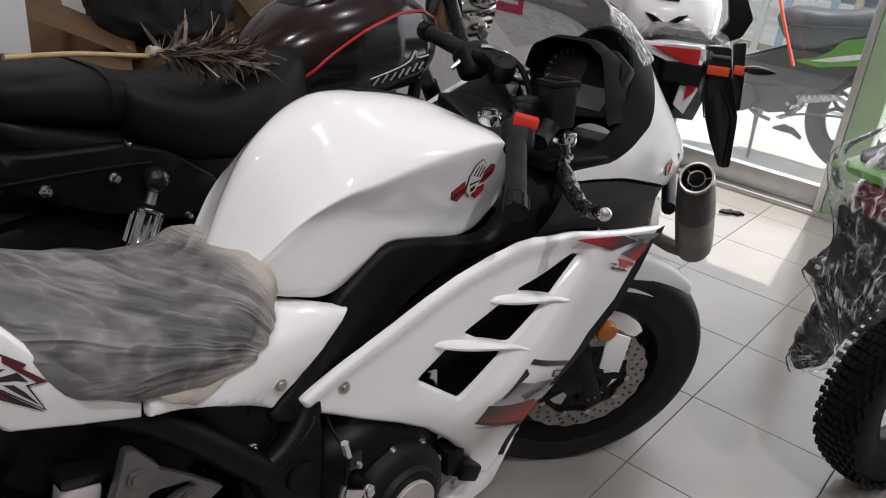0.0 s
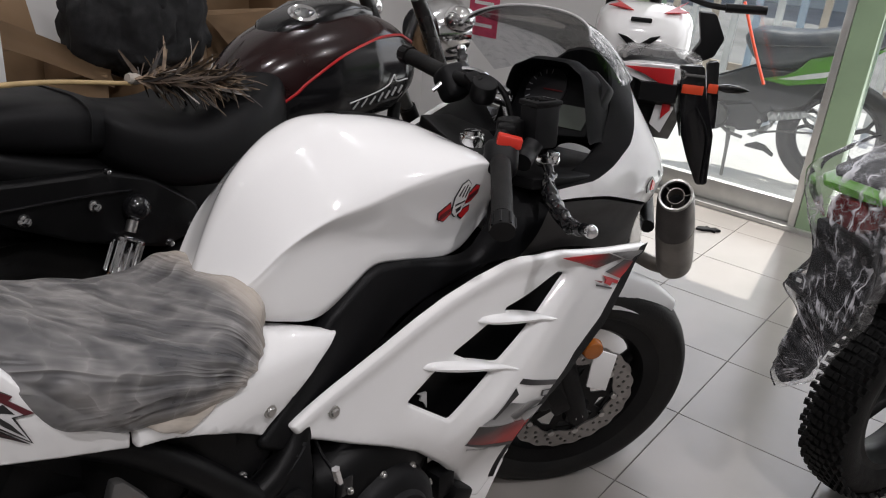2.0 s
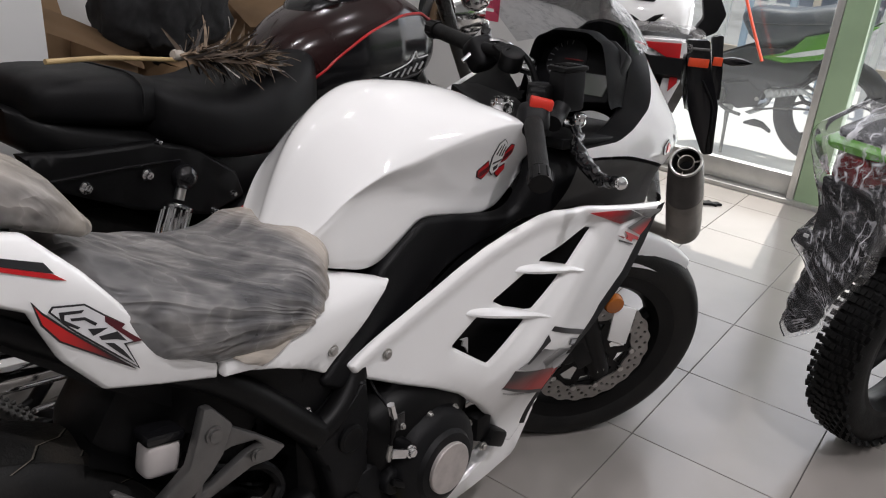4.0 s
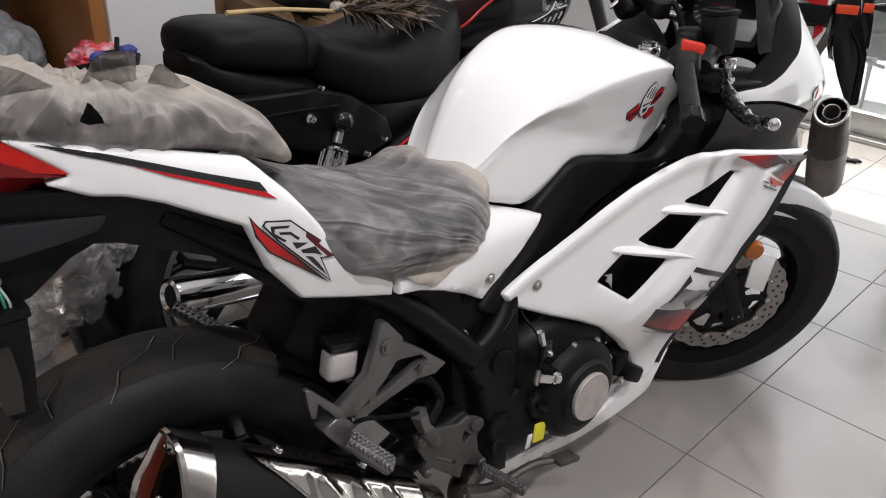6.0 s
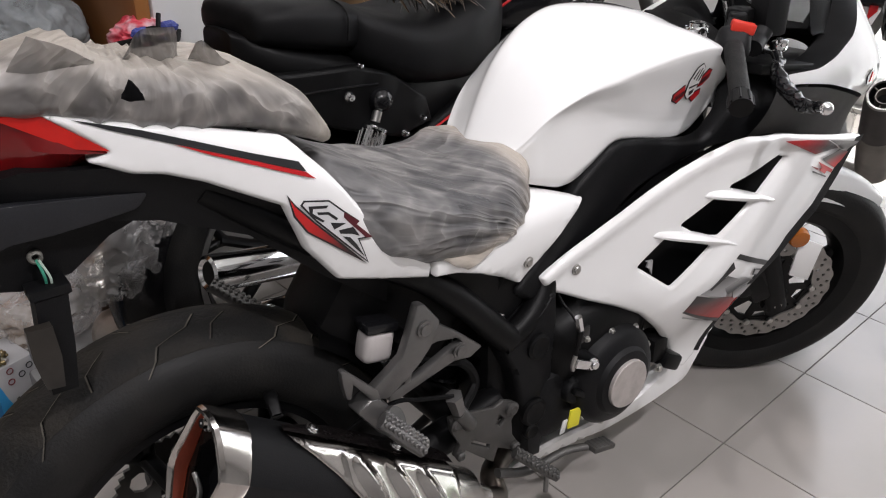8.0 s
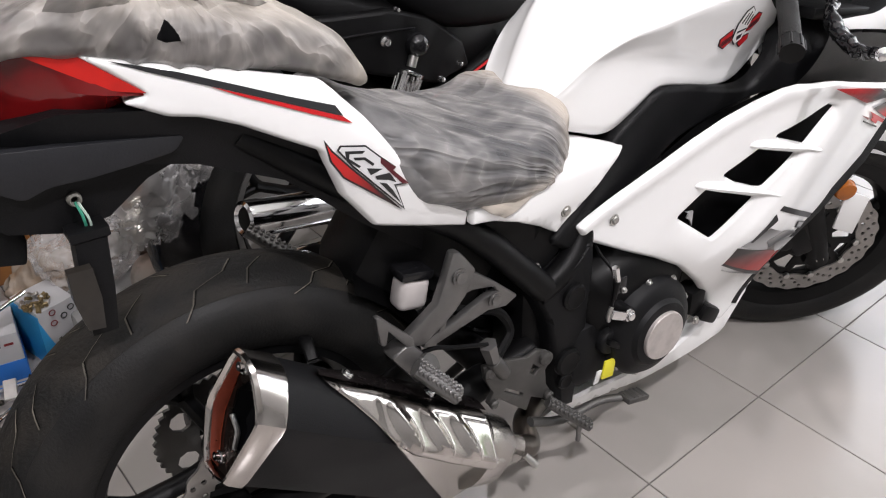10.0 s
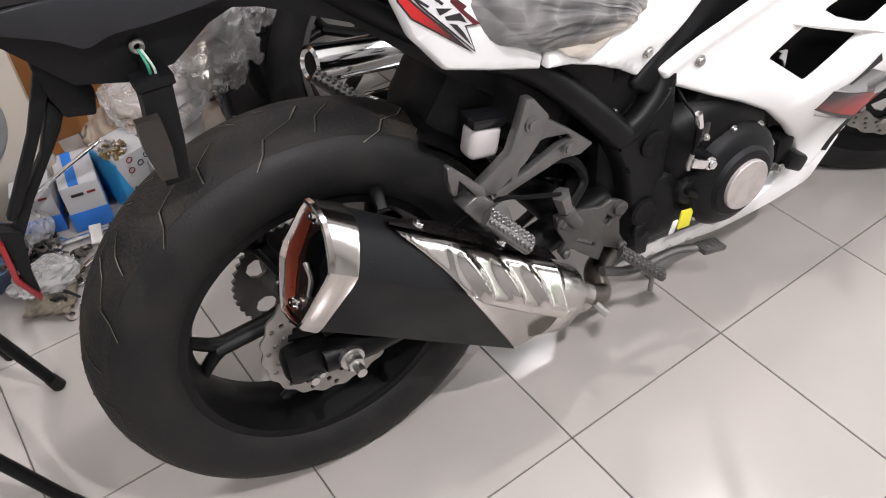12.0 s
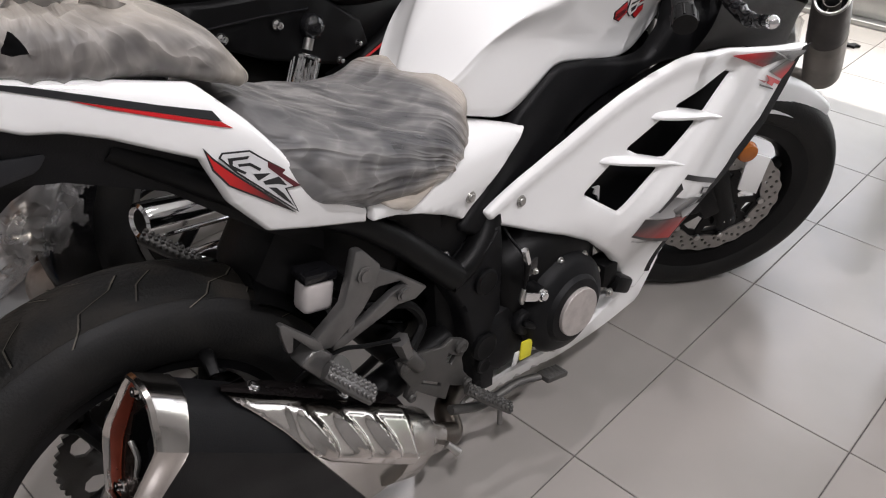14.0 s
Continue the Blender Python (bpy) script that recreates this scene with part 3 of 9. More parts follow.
STEER = Matrix.Translation(PIV) @ Matrix.Rotation(-0.60, 4, AX) @ Matrix.Translation(-PIV)
UNSTEER = STEER.inverted()
MIRROR = Matrix.Diagonal((1, -1, 1, 1))


def arc(n, a0, a1, r, cx=0.0, cz=0.0):
    return [(cx + r * math.cos(a0 + (a1 - a0) * k / n), cz + r * math.sin(a0 + (a1 - a0) * k / n)) for k in range(n + 1)]


def ring_outline(r, wave, count, n=192):
    return [((r + wave * math.cos(count * 2 * math.pi * k / n)) * math.cos(2 * math.pi * k / n), (r + wave * math.cos(count * 2 * math.pi * k / n)) * math.sin(2 * math.pi * k / n)) for k in range(n)]


def petal_disc(r, inner, count):
    """A wavy brake disc with slanting rows of holes."""
    holes = [ring_outline(inner, 0.0035, 10, 60)]
    for k in range(count):
        for j, f in enumerate((0.18, 0.5, 0.82)):
            a = 2 * math.pi * (k + 0.34 * j) / count
            rad = inner + 0.006 + (r - inner - 0.010) * f
            hx, hz = rad * math.cos(a), rad * math.sin(a)
            holes.append([(hx + 0.0046 * math.cos(math.pi * q / 3), hz + 0.0046 * math.sin(math.pi * q / 3)) for q in range(6)])
    return plate(ring_outline(r, 0.0022, 20), 0.0045, holes=holes)


def tyre_profile(R, w, rim):
    """Radius and sideways place round half a tyre section, bead to bead."""
    h = R - rim
    pts = [(rim - 0.004, -0.36 * w), (rim + 0.004, -0.43 * w), (rim + 0.3 * h, -0.495 * w), (rim + 0.5 * h, -0.5 * w), (rim + 0.66 * h, -0.47 * w), (rim + 0.8 * h, -0.385 * w), (rim + 0.9 * h, -0.27 * w), (rim + 0.97 * h, -0.14 * w), (R, 0)]
    return pts + [(r, -x) for r, x in reversed(pts[:-1])]


AXLE = pose(0, 0, 0, -90, 0, 0)     # lathe axis z becomes +y


def wheel(parent, m, R, w, rim, spokes, turn, mtyre=None, stripe=None, lip=0.0, stout=1.0):
    """Tyre, cast rim with forked spokes."""
    prof = tyre_profile(R, w, rim)
    t = part("tyre", lathe(prof, 96, AXLE, caps=False), mtyre or RUBBER, parent, "black rubber tyre", 50, m)
    rw = w * 0.36
    rimbm = lathe([(rim + 0.004, -rw - 0.006), (rim + 0.006, -rw), (rim - 0.008, -rw + 0.006), (rim - 0.018, -rw * 0.5), (rim - 0.022, 0), (rim - 0.018, rw * 0.5), (rim - 0.008, rw - 0.006), (rim + 0.006, rw), (rim + 0.004, rw + 0.006), (rim - 0.013, rw + 0.005), (rim - 0.015 - lip, rw - 0.003), (rim - 0.028 - lip, rw * 0.5), (rim - 0.031 - lip, 0), (rim - 0.028 - lip, -rw * 0.5), (rim - 0.015 - lip, -rw + 0.003), (rim - 0.013, -rw - 0.005)], 96, AXLE, close=True)
    rob = part("rim", rimbm, BLACKM, t, "matt black cast rim", 30, m)
    if stripe:
        part("rim_stripe", lathe([(rim - 0.002, -rw - 0.0095), (rim + 0.004, -rw - 0.0095), (rim + 0.004, -rw - 0.0075), (rim - 0.002, -rw - 0.0075)], 64, AXLE, close=True), stripe, t, "", 30, m)
    hub = lathe([(0.012, -0.05), (0.036, -0.05), (0.04, -0.042), (0.036, -0.01), (0.036, 0.01), (0.04, 0.042), (0.036, 0.05), (0.012, 0.05)], 28, AXLE)
    part("hub", hub, BLACKM, t, "", 38, m)
    for k in range(spokes):
        a = turn + 2 * math.pi * k / spokes
        rot = Matrix.Rotation(-a, 4, "Y")
        b = tube([(0.032, 0, 0), (0.08, 0, 0), (rim * 0.72, 0, 0)], [0.024 * stout, 0.017 * stout, 0.017 * stout], 8, 4, flat=0.75)
        for s in (-1, 1):
            tube([(rim * 0.64, 0, 0), (rim * 0.74, 0, s * 0.012), (rim * 0.86, 0, s * 0.036), (rim - 0.016, 0, s * 0.058)], [0.013 * stout, 0.0115 * stout, 0.0105 * stout, 0.016 * stout], 8, 4, b, flat=0.9)
        part("spoke", b, BLACKM, t, "", 50, m @ rot)
    return t


# near-black colour that stands for the shade inside grooves and the silencer's bore
RECESS_SHADE = mat("near-black recess shade", (0.0025, 0.0025, 0.0025), 0.8, 0, 0.2, 30, spec=0.1)
GROOVE = mat("dust in the groove", (0.045, 0.040, 0.032), 0.75, 0, 0.3, 16, colour2=(0.22, 0.20, 0.16))


def tread(parent, m, R, w, n, seed=0):
    """Slanting grooves across a road tyre, shade painted as strips, with a grey dusty lip."""
    def on(a, u):
        # u across, -1..1, along the crown part of the section
        h = R + 0.0012 - 0.222
        s = abs(u)
        xs = [0, 0.14, 0.27, 0.385, 0.455]
        rs = [1.0, 0.97, 0.9, 0.8, 0.70]
        f = min(s, 0.999) * 4
        k = int(f)
        x = xs[k] + (xs[k + 1] - xs[k]) * (f - k)
        r = rs[k] + (rs[k + 1] - rs[k]) * (f - k)
        rad = 0.222 + h * r + 0.0012
        return V((rad * math.cos(a), math.copysign(x * (w + 0.003), u), rad * math.sin(a)))
    def strip(path, wd, mt):
        b = bmesh.new()
        pts = []
        for (a0, u0), (a1, u1) in zip(path, path[1:]):
            for k in range(3):
                t = k / 2
                pts.append((a0 + (a1 - a0) * t, u0 + (u1 - u0) * t))
        rows = []
        for a, u in pts:
            rows.append((b.verts.new(on(a - wd, u)), b.verts.new(on(a + wd, u))))
        for p, q in zip(rows, rows[1:]):
            b.faces.new((p[0], q[0], q[1], p[1]))
        part("tread_groove", b, mt, parent, "", 38, m)
    rng = random.Random(seed + 4)
    for k in range(n):
        a = 2 * math.pi * k / n
        s = 1 if k % 2 else -1
        e = rng.uniform(-0.02, 0.02)
        for mt, o, wd in ((RECESS_SHADE, 0.0, 0.0040), (GROOVE, 0.0066, 0.0040)):
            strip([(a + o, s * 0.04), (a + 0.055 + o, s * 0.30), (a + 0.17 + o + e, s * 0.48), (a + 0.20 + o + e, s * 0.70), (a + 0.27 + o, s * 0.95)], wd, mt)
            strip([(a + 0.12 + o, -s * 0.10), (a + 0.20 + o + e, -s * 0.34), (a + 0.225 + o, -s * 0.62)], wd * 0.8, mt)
    return parent


# rear wheel
RW = Matrix.Translation((0, 0, 0.333))
rear_tyre = wheel(bike, RW, 0.333, 0.154, 0.222, 5, radians(184))
crown = [(r + 0.0006, x) for r, x in tyre_profile(0.333, 0.154, 0.222) if abs(x) < 0.40 * 0.154]
fine = [tuple(a + (b - a) * k / 3 for a, b in zip(p, q)) for p, q in zip(crown, crown[1:]) for k in range(3)] + crown[-1:]
part("tread_band", lathe(fine, 120, AXLE, caps=False), DUSTY, rear_tyre, "dusty grey tread", 60, RW)
tread(rear_tyre, RW, 0.333, 0.154, 26)
rd = part("brake_disc", petal_disc(0.112, 0.068, 16), DISC, bike, "drilled steel petal disc", 38, RW @ Matrix.Translation((0, -0.082, 0)))
for k in range(5):
    a = 2 * math.pi * k / 5
    b = tube([(0.03 * math.cos(a), -0.075, 0.03 * math.sin(a)), (0.074 * math.cos(a + 0.25), -0.078, 0.074 * math.sin(a + 0.25))], [0.012, 0.008], 6, 3)
    part("carrier_arm", b, BLACKM, rd, "", 38, RW)
sp = plate(ring_outline(0.098, 0.003, 42, 168), 0.006, holes=[ring_outline(0.030, 0, 3, 24)] + [[(0.066 * math.cos(2 * math.pi * k / 5) + 0.018 * math.cos(q * math.pi / 4), 0.066 * math.sin(2 * math.pi * k / 5) + 0.018 * math.sin(q * math.pi / 4)) for q in range(8)] for k in range(5)])
part("sprocket", sp, ALUD, bike, "", 38, RW @ Matrix.Translation((0, 0.075, 0)))

# swing arm, axle, caliper
b = tube([(0.50, -0.085, 0.36), (0.30, -0.105, 0.345), (0.06, -0.115, 0.327), (-0.035, -0.115, 0.327)], [0.030, 0.028, 0.026, 0.022], 10, 6, flat=1.0)
tube([(0.50, 0.085, 0.36), (0.30, 0.105, 0.345), (0.06, 0.115, 0.327), (-0.035, 0.115, 0.327)], [0.030, 0.028, 0.026, 0.022], 10, 6, b)
rod((0.42, -0.1, 0.36), (0.42, 0.1, 0.36), 0.03, bm=b)
arm = part("swing_arm", b, BLACKM, bike, "black tubular swing arm")
b = rod((0, -0.138, 0.333), (0, -0.146, 0.333), 0.019)
rod((0, -0.146, 0.333), (0, -0.160, 0.333), 0.0135, seg=6, bev=0.001, bm=b)
rod((0, -0.160, 0.333), (0, -0.178, 0.333), 0.0075, bm=b)
part("axle_nut", b, STEEL, arm, "zinc axle nut")
b = box((0.02, -0.1, 0.315), (0.085, 0.03, 0.055), 0.012)
box((-0.052, -0.095, 0.322), (0.075, 0.045, 0.062), 0.016, bm=b)
cal = part("rear_caliper", b, BLACKM, bike, "black brake caliper")
b = rod((-0.055, -0.12, 0.300), (-0.055, -0.126, 0.300), 0.007)
rod((-0.042, -0.118, 0.304), (-0.042, -0.124, 0.304), 0.0045, bm=b)
part("caliper_bolt", b, STEEL, cal)

# front wheel, fork and fender, turned to the right on the rake axis
FWC = V((1.402, 0, 0.296))
FW = STEER @ Matrix.Translation(FWC)
front_tyre = wheel(bike, FW, 0.305, 0.114, 0.222, 5, radians(18), lip=0.018, stout=1.35)
fd = part("brake_disc", petal_disc(0.152, 0.106, 24), DISC, bike, "drilled steel petal disc", 38, FW @ Matrix.Translation((0, -0.060, 0)))
wins = []
for k in range(5):
    a = 2 * math.pi * k / 5 + 0.4
    wins.append([(r * math.cos(a + d), r * math.sin(a + d)) for r, d in ((0.052, -0.16), (0.090, -0.24), (0.093, 0.0), (0.090, 0.24), (0.052, 0.16))])
    wins.append([(r * math.cos(a + 0.63 + d), r * math.sin(a + 0.63 + d)) for r, d in ((0.076, -0.16), (0.096, -0.20), (0.096, 0.20), (0.076, 0.16))])
part("disc_carrier", plate(ring_outline(0.109, 0.002, 10, 60), 0.004, holes=wins), BLACKM, fd, "black windowed disc carrier", 38, FW @ Matrix.Translation((0, -0.056, 0)))
for k in range(10):
    a = 2 * math.pi * (k // 2) / 5 + 0.4 + (0.35 if k % 2 else -0.35)
    part("rivet", rod((0.107 * math.cos(a), -0.058, 0.107 * math.sin(a)), (0.107 * math.cos(a), -0.067, 0.107 * math.sin(a)), 0.0075, bev=0.001), STEEL, fd, "", 38, FW)
b = rod((0, -0.085, 0), (0, -0.105, 0), 0.012)
rod((0, -0.105, 0), (0, -0.118, 0), 0.009, seg=6, bm=b)
part("axle_bolt", b, STEEL, bike, "", 38, FW)
for s in (-1, 1):
    up = AX
    base = V((FWC.x, s * 0.092, FWC.z))
    b = rod(base - up * 0.02, base + up * 0.30, 0.027, 0.026)
    box(base, (0.055, 0.03, 0.06), 0.012, bm=b)
    fl = part("fork_leg", b, BLACKM, bike, "black fork slider", 38, STEER)
    part("fork_tube", rod(base + up * 0.30, base + up * 0.58, 0.0185), CHROME, fl, "chrome fork tube", 38, STEER)
b = box((FWC.x - 0.095, -0.088, FWC.z + 0.085), (0.085, 0.052, 0.13), 0.016, Matrix.Rotation(radians(-35), 4, "Y"))
box((FWC.x - 0.062, -0.100, FWC.z + 0.050), (0.05, 0.03, 0.09), 0.010, Matrix.Rotation(radians(-35), 4, "Y"), bm=b)
part("front_caliper", b, BLACKM, bike, "black brake caliper", 38, STEER)


def fender_sheet(u, v):
    a = radians(47 + 86 * u)
    wd = 0.052 * (1 - 0.35 * abs(2 * u - 1) ** 3)
    x = (v * 2 - 1)
    r = 0.319 - 0.06 * abs(x) ** 2.4
    return V((FWC.x + r * math.cos(a), x * wd * 1.15, FWC.z + r * math.sin(a)))


b = grid_sheet(fender_sheet, 26, 18)
bmesh.ops.solidify(b, geom=b.faces[:], thickness=0.003)
part("front_fender", b, WHITE, bike, "white painted front fender", 50, STEER)
# reflector bracket with amber lens on the fork leg
b = plate([(1.385, 0.40), (1.435, 0.385), (1.432, 0.485), (1.375, 0.505)], 0.005, Matrix.Translation((0, -0.128, 0)), 0.001)
br = part("reflector_bracket", b, WHITE, bike, "white plastic bracket", 38, STEER)
part("reflector", rod((1.368, -0.118, 0.506), (1.368, -0.137, 0.506), 0.024, 0.021, 24, 0.004), AMBER, br, "amber reflector lens", 38, STEER)


# ------------------------------------------------ bodywork
def g_side(x, z):
    return -(0.112 + 0.105 * sstep(0.56, 1.02, x) - 0.085 * sstep(0.52, 0.26, z))


def to_edge(x, z):
    """Distance from the fairing's upper edge."""
    best = 1.0
    for (x0, z0), (x1, z1) in zip(FAIR[:10], FAIR[1:11]):
        dx, dz = x1 - x0, z1 - z0
        t = min(1, max(0, ((x - x0) * dx + (z - z0) * dz) / (dx * dx + dz * dz)))
        best = min(best, math.hypot(x - x0 - t * dx, z - z0 - t * dz))
    return best


def g_fair(x, z):
    """The side fairing: a field sunk towards the vents, walled off by a slanting crease, the front half turned inwards."""
    y = g_side(x, z)
    e = (x - 0.851) * 0.667 - (z - 0.459) * 0.746      # across the crease, front side positive
    t = (x - 0.851) * 0.746 + (z - 0.459) * 0.667      # along it
    y += 0.014 * sstep(0.02, 0.17, e) * sstep(0.86, 1.0, x)
    y += 0.010 * sstep(-0.15, -0.04, e) * (1 - sstep(-0.022, 0.0, e)) * sstep(-0.03, 0.03, t) * (1 - sstep(0.335, 0.385, t))
    return y - 0.007 * (1 - sstep(0.017, 0.028, to_edge(x, z)))


FAIR = [(0.571, 0.587), (0.607, 0.605), (0.673, 0.639), (0.724, 0.669), (0.774, 0.702), (0.823, 0.731), (0.875, 0.754), (0.926, 0.769), (0.959, 0.771), (1.067, 0.755), (1.369, 0.691), (1.310, 0.618), (1.252, 0.558), (1.169, 0.512), (1.107, 0.445),
        (1.090, 0.390), (1.070, 0.325), (1.040, 0.262), (1.0, 0.235), (0.974, 0.246), (0.943, 0.295), (0.905, 0.345), (0.859, 0.395), (0.796, 0.452), (0.740, 0.484), (0.680, 0.511), (0.591, 0.556)]
VENTS = [[(1.097, 0.703), (1.074, 0.710), (0.934, 0.684), (0.964, 0.668), (1.025, 0.648)],
         [(0.903, 0.665), (1.006, 0.636), (0.937, 0.586), (0.890, 0.597), (0.841, 0.628)],
         [(0.813, 0.605), (0.923, 0.569), (0.848, 0.500), (0.767, 0.560)]]
side = part("side_fairing", panel(FAIR, g_fair, VENTS, 0.011, 0.007, 0.006, 0.006, soft=0.003), WHITE, bike, "glossy white side fairing with three vents", 62)
part("side_fairing", panel(FAIR, g_fair, VENTS, 0.04, 0.007, 0.006, 0.03, mirror=True), WHITE, bike, "", 62)
# thin raised blades between the vents, pointed at both ends
for (x0, z0, x1, z1) in ((0.876, 0.677, 1.073, 0.627), (0.785, 0.617, 0.977, 0.562)):
    rings = []
    for k in range(19):
        t = k / 18
        x, z = x0 + (x1 - x0) * t, z0 + (z1 - z0) * t
        f = math.sin(math.pi * t ** 0.62) ** 0.75 if 0 < t < 1 else 0.0
        h, out = 0.0005 + 0.0155 * f, 0.0165 * f
        y = g_fair(x, z) + 0.002
        rings.append([V((x, y + 0.012, z + h)), V((x, y - out * 0.35, z + h)), V((x, y - out * 0.8, z + h * 0.62)), V((x, y - out, z + h * 0.28)), V((x, y - out * 0.85, z - 0.0004)), V((x, y + 0.012, z - 0.002))])
    part("vent_fin", loft(rings), WHITE, side, "", 50)
# dark inner duct behind the vents
part("inner_duct", panel([(0.69, 0.565), (0.84, 0.445), (0.95, 0.47), (1.10, 0.58), (1.20, 0.66), (1.21, 0.712), (1.0, 0.745), (0.85, 0.70)], lambda x, z: g_side(x, z) + 0.055, step=0.1, roll=0), BLACKM, bike, "black inner duct")


def decal(name, outline, mate, parent, g=g_fair, lift=0.0016, label="", step=0.008):
    return part(name, panel(outline, lambda x, z: g(x, z) - lift, step=step, roll=0, tuck=0, skirt=0.001), mate, parent, label, 60)


# upper corner: a black wedge fading to grey, red flashes, a small mark
FADEA = fade_mat("red vinyl running into black", (0.46, 0.012, 0.015), (0.012, 0.011, 0.012), 0.22, 0.70, 0)
FADEB = fade_mat("red vinyl under black", (0.46, 0.012, 0.015), (0.012, 0.011, 0.012), 0.25, 0.80)
FADEC = fade_mat("grey vinyl running into black", (0.020, 0.020, 0.021), (0.17, 0.165, 0.16), 0.0, 0.7, 0)
decal("decal", [(1.0595, 0.7444), (1.1238, 0.7351), (1.1977, 0.7197), (1.2758, 0.6835), (1.2376, 0.689), (1.1734, 0.6955)], FADEA, side, lift=0.0036, label="red flash running into black", step=0.005)
decal("decal", [(1.2914, 0.677), (1.3286, 0.664), (1.3085, 0.6503), (1.2848, 0.6398), (1.2133, 0.6757), (1.244, 0.6752)], FADEB, side, lift=0.0036, label="red patch under black", step=0.005)
decal("decal", [(1.2082, 0.7173), (1.2852, 0.6986), (1.351, 0.6825), (1.321, 0.666)], FADEC, side, lift=0.0034, label="dark grey triangle", step=0.005)
decal("decal", [(1.2038, 0.6716), (1.2453, 0.653), (1.2804, 0.6363), (1.2767, 0.6306), (1.2533, 0.6409), (1.2484, 0.6352), (1.219, 0.6503), (1.2258, 0.6544)], RED, side, lift=0.0036, label="small red mark", step=0.005)
decal("decal", [(1.1718, 0.6716), (1.2102, 0.6571), (1.2039, 0.6552)], DARKRED, side, lift=0.0036, step=0.005)
decal("lettering", [(1.1876, 0.6573), (1.2581, 0.6282), (1.2578, 0.6251), (1.1875, 0.6542)], INK, side, lift=0.0028, label="illegible black lettering")
decal("decal_edge", [(1.371, 0.693), (1.313, 0.617), (1.255, 0.555), (1.171, 0.508), (1.110, 0.443), (1.093, 0.389), (1.073, 0.324), (1.043, 0.260), (1.026, 0.268), (1.055, 0.332), (1.072, 0.396), (1.090, 0.456), (1.153, 0.526), (1.234, 0.574), (1.289, 0.632), (1.342, 0.691)], BLACKP, side, lift=0.0008, label="black edge trim")
# lower corner: red band fading upwards, silver and black angular shapes, a thin line of lettering
decal("decal", [(0.8880, 0.4365), (0.8984, 0.4740), (1.0068, 0.4300), (1.084, 0.394), (1.069, 0.338), (1.0076, 0.3690)], FADE, side, label="red band fading to black")
decal("decal", [(0.8836, 0.4356), (0.8890, 0.4378), (1.0058, 0.3712), (1.070, 0.3395), (1.067, 0.331), (1.0048, 0.3627)], INK, side, lift=0.0022, label="black line under the band")
decal("decal", [(0.9043, 0.4759), (0.959, 0.5039), (1.0077, 0.4799), (0.9666, 0.4713), (1.0070, 0.4320)], FADES, side, lift=0.002, label="silver angular shape")
decal("decal", [(0.9213, 0.4830), (0.9646, 0.5311), (0.9723, 0.5165), (0.9527, 0.5042), (0.9263, 0.4800)], INK, side, lift=0.0024)
decal("decal", [(0.9666, 0.4713), (1.0161, 0.4781), (1.090, 0.4440), (1.0294, 0.4468), (1.0200, 0.4400), (1.0056, 0.4381)], FADEK, side, lift=0.0024)
decal("decal", [(1.0134, 0.4478), (1.096, 0.4290), (1.086, 0.398), (1.062, 0.402)], FADES, side, lift=0.0022)
decal("decal", [(0.981, 0.5438), (1.108, 0.4850), (1.106, 0.4740), (0.9724, 0.5368)], INK, side)
decal("decal", [(1.060, 0.4830), (1.096, 0.4690), (1.094, 0.4530), (1.068, 0.4640)], INK, side, lift=0.0022)
decal("decal", [(1.066, 0.4790), (1.091, 0.4680), (1.089, 0.4590), (1.073, 0.4650)], SILVER, side, lift=0.0028)
for k in range(9):
    x = 0.896 + 0.0155 * k
    z = 0.4195 - 0.0082 * k
    decal("lettering", [(x, z), (x + 0.011, z - 0.006), (x + 0.0115, z - 0.0095), (x + 0.0005, z - 0.0035)], SILVER, side, label="tiny illegible lettering")
part("duct_bracket", plate([(0.793, 0.562), (0.802, 0.556), (0.798, 0.548), (0.806, 0.543), (0.8148, 0.5276), (0.8132, 0.5590)], 0.004, Matrix.Translation((0, g_side(0.805, 0.545) + 0.02, 0)), 0.001), SILVER, side, "pale bracket inside the vent")
part("panel_bolt", hexbolt((0.645, g_fair(0.645, 0.583) - 0.001, 0.583), (0, -1, 0), 0.0075, 0.006), STEEL, side, "silver fairing bolt")

# black inner panel between fairing and tank
INNER = [(0.520, 0.570), (0.575, 0.616), (0.612, 0.655), (0.650, 0.722), (0.702, 0.757), (0.745, 0.781), (0.81, 0.772), (0.905, 0.754), (0.938, 0.760), (0.962, 0.795), (0.99, 0.83), (1.06, 0.86), (1.15, 0.82), (1.10, 0.74), (0.95, 0.74), (0.80, 0.68), (0.70, 0.62), (0.62, 0.55), (0.565, 0.540)]


def g_inner(x, z):
    return -(0.108 + 0.075 * sstep(0.78, 1.1, x)) + 0.05 * sstep(0.79, 0.87, z) * sstep(0.9, 1.0, x)


for mir in (False, True):
    part("inner_panel", panel(INNER, g_inner, step=0.02, roll=0.010, tuck=0.008, mirror=mir, soft=0.01), BLACKP, bike, "black textured inner panel", 62)


# tail and side panels
def g_tail(x, z):
    y = -(0.085 + 0.055 * sstep(-0.12, 0.2, x) - 0.02 * sstep(0.4, 0.6, x))
    zc = 0.955 - 0.42 * (x + 0.05) if x < 0.16 else 0.86 - 0.5 * (x - 0.16)
    y += 0.020 * sstep(zc, zc + 0.06, z) + 0.016 * sstep(zc - 0.05, zc - 0.14, z)
    return y


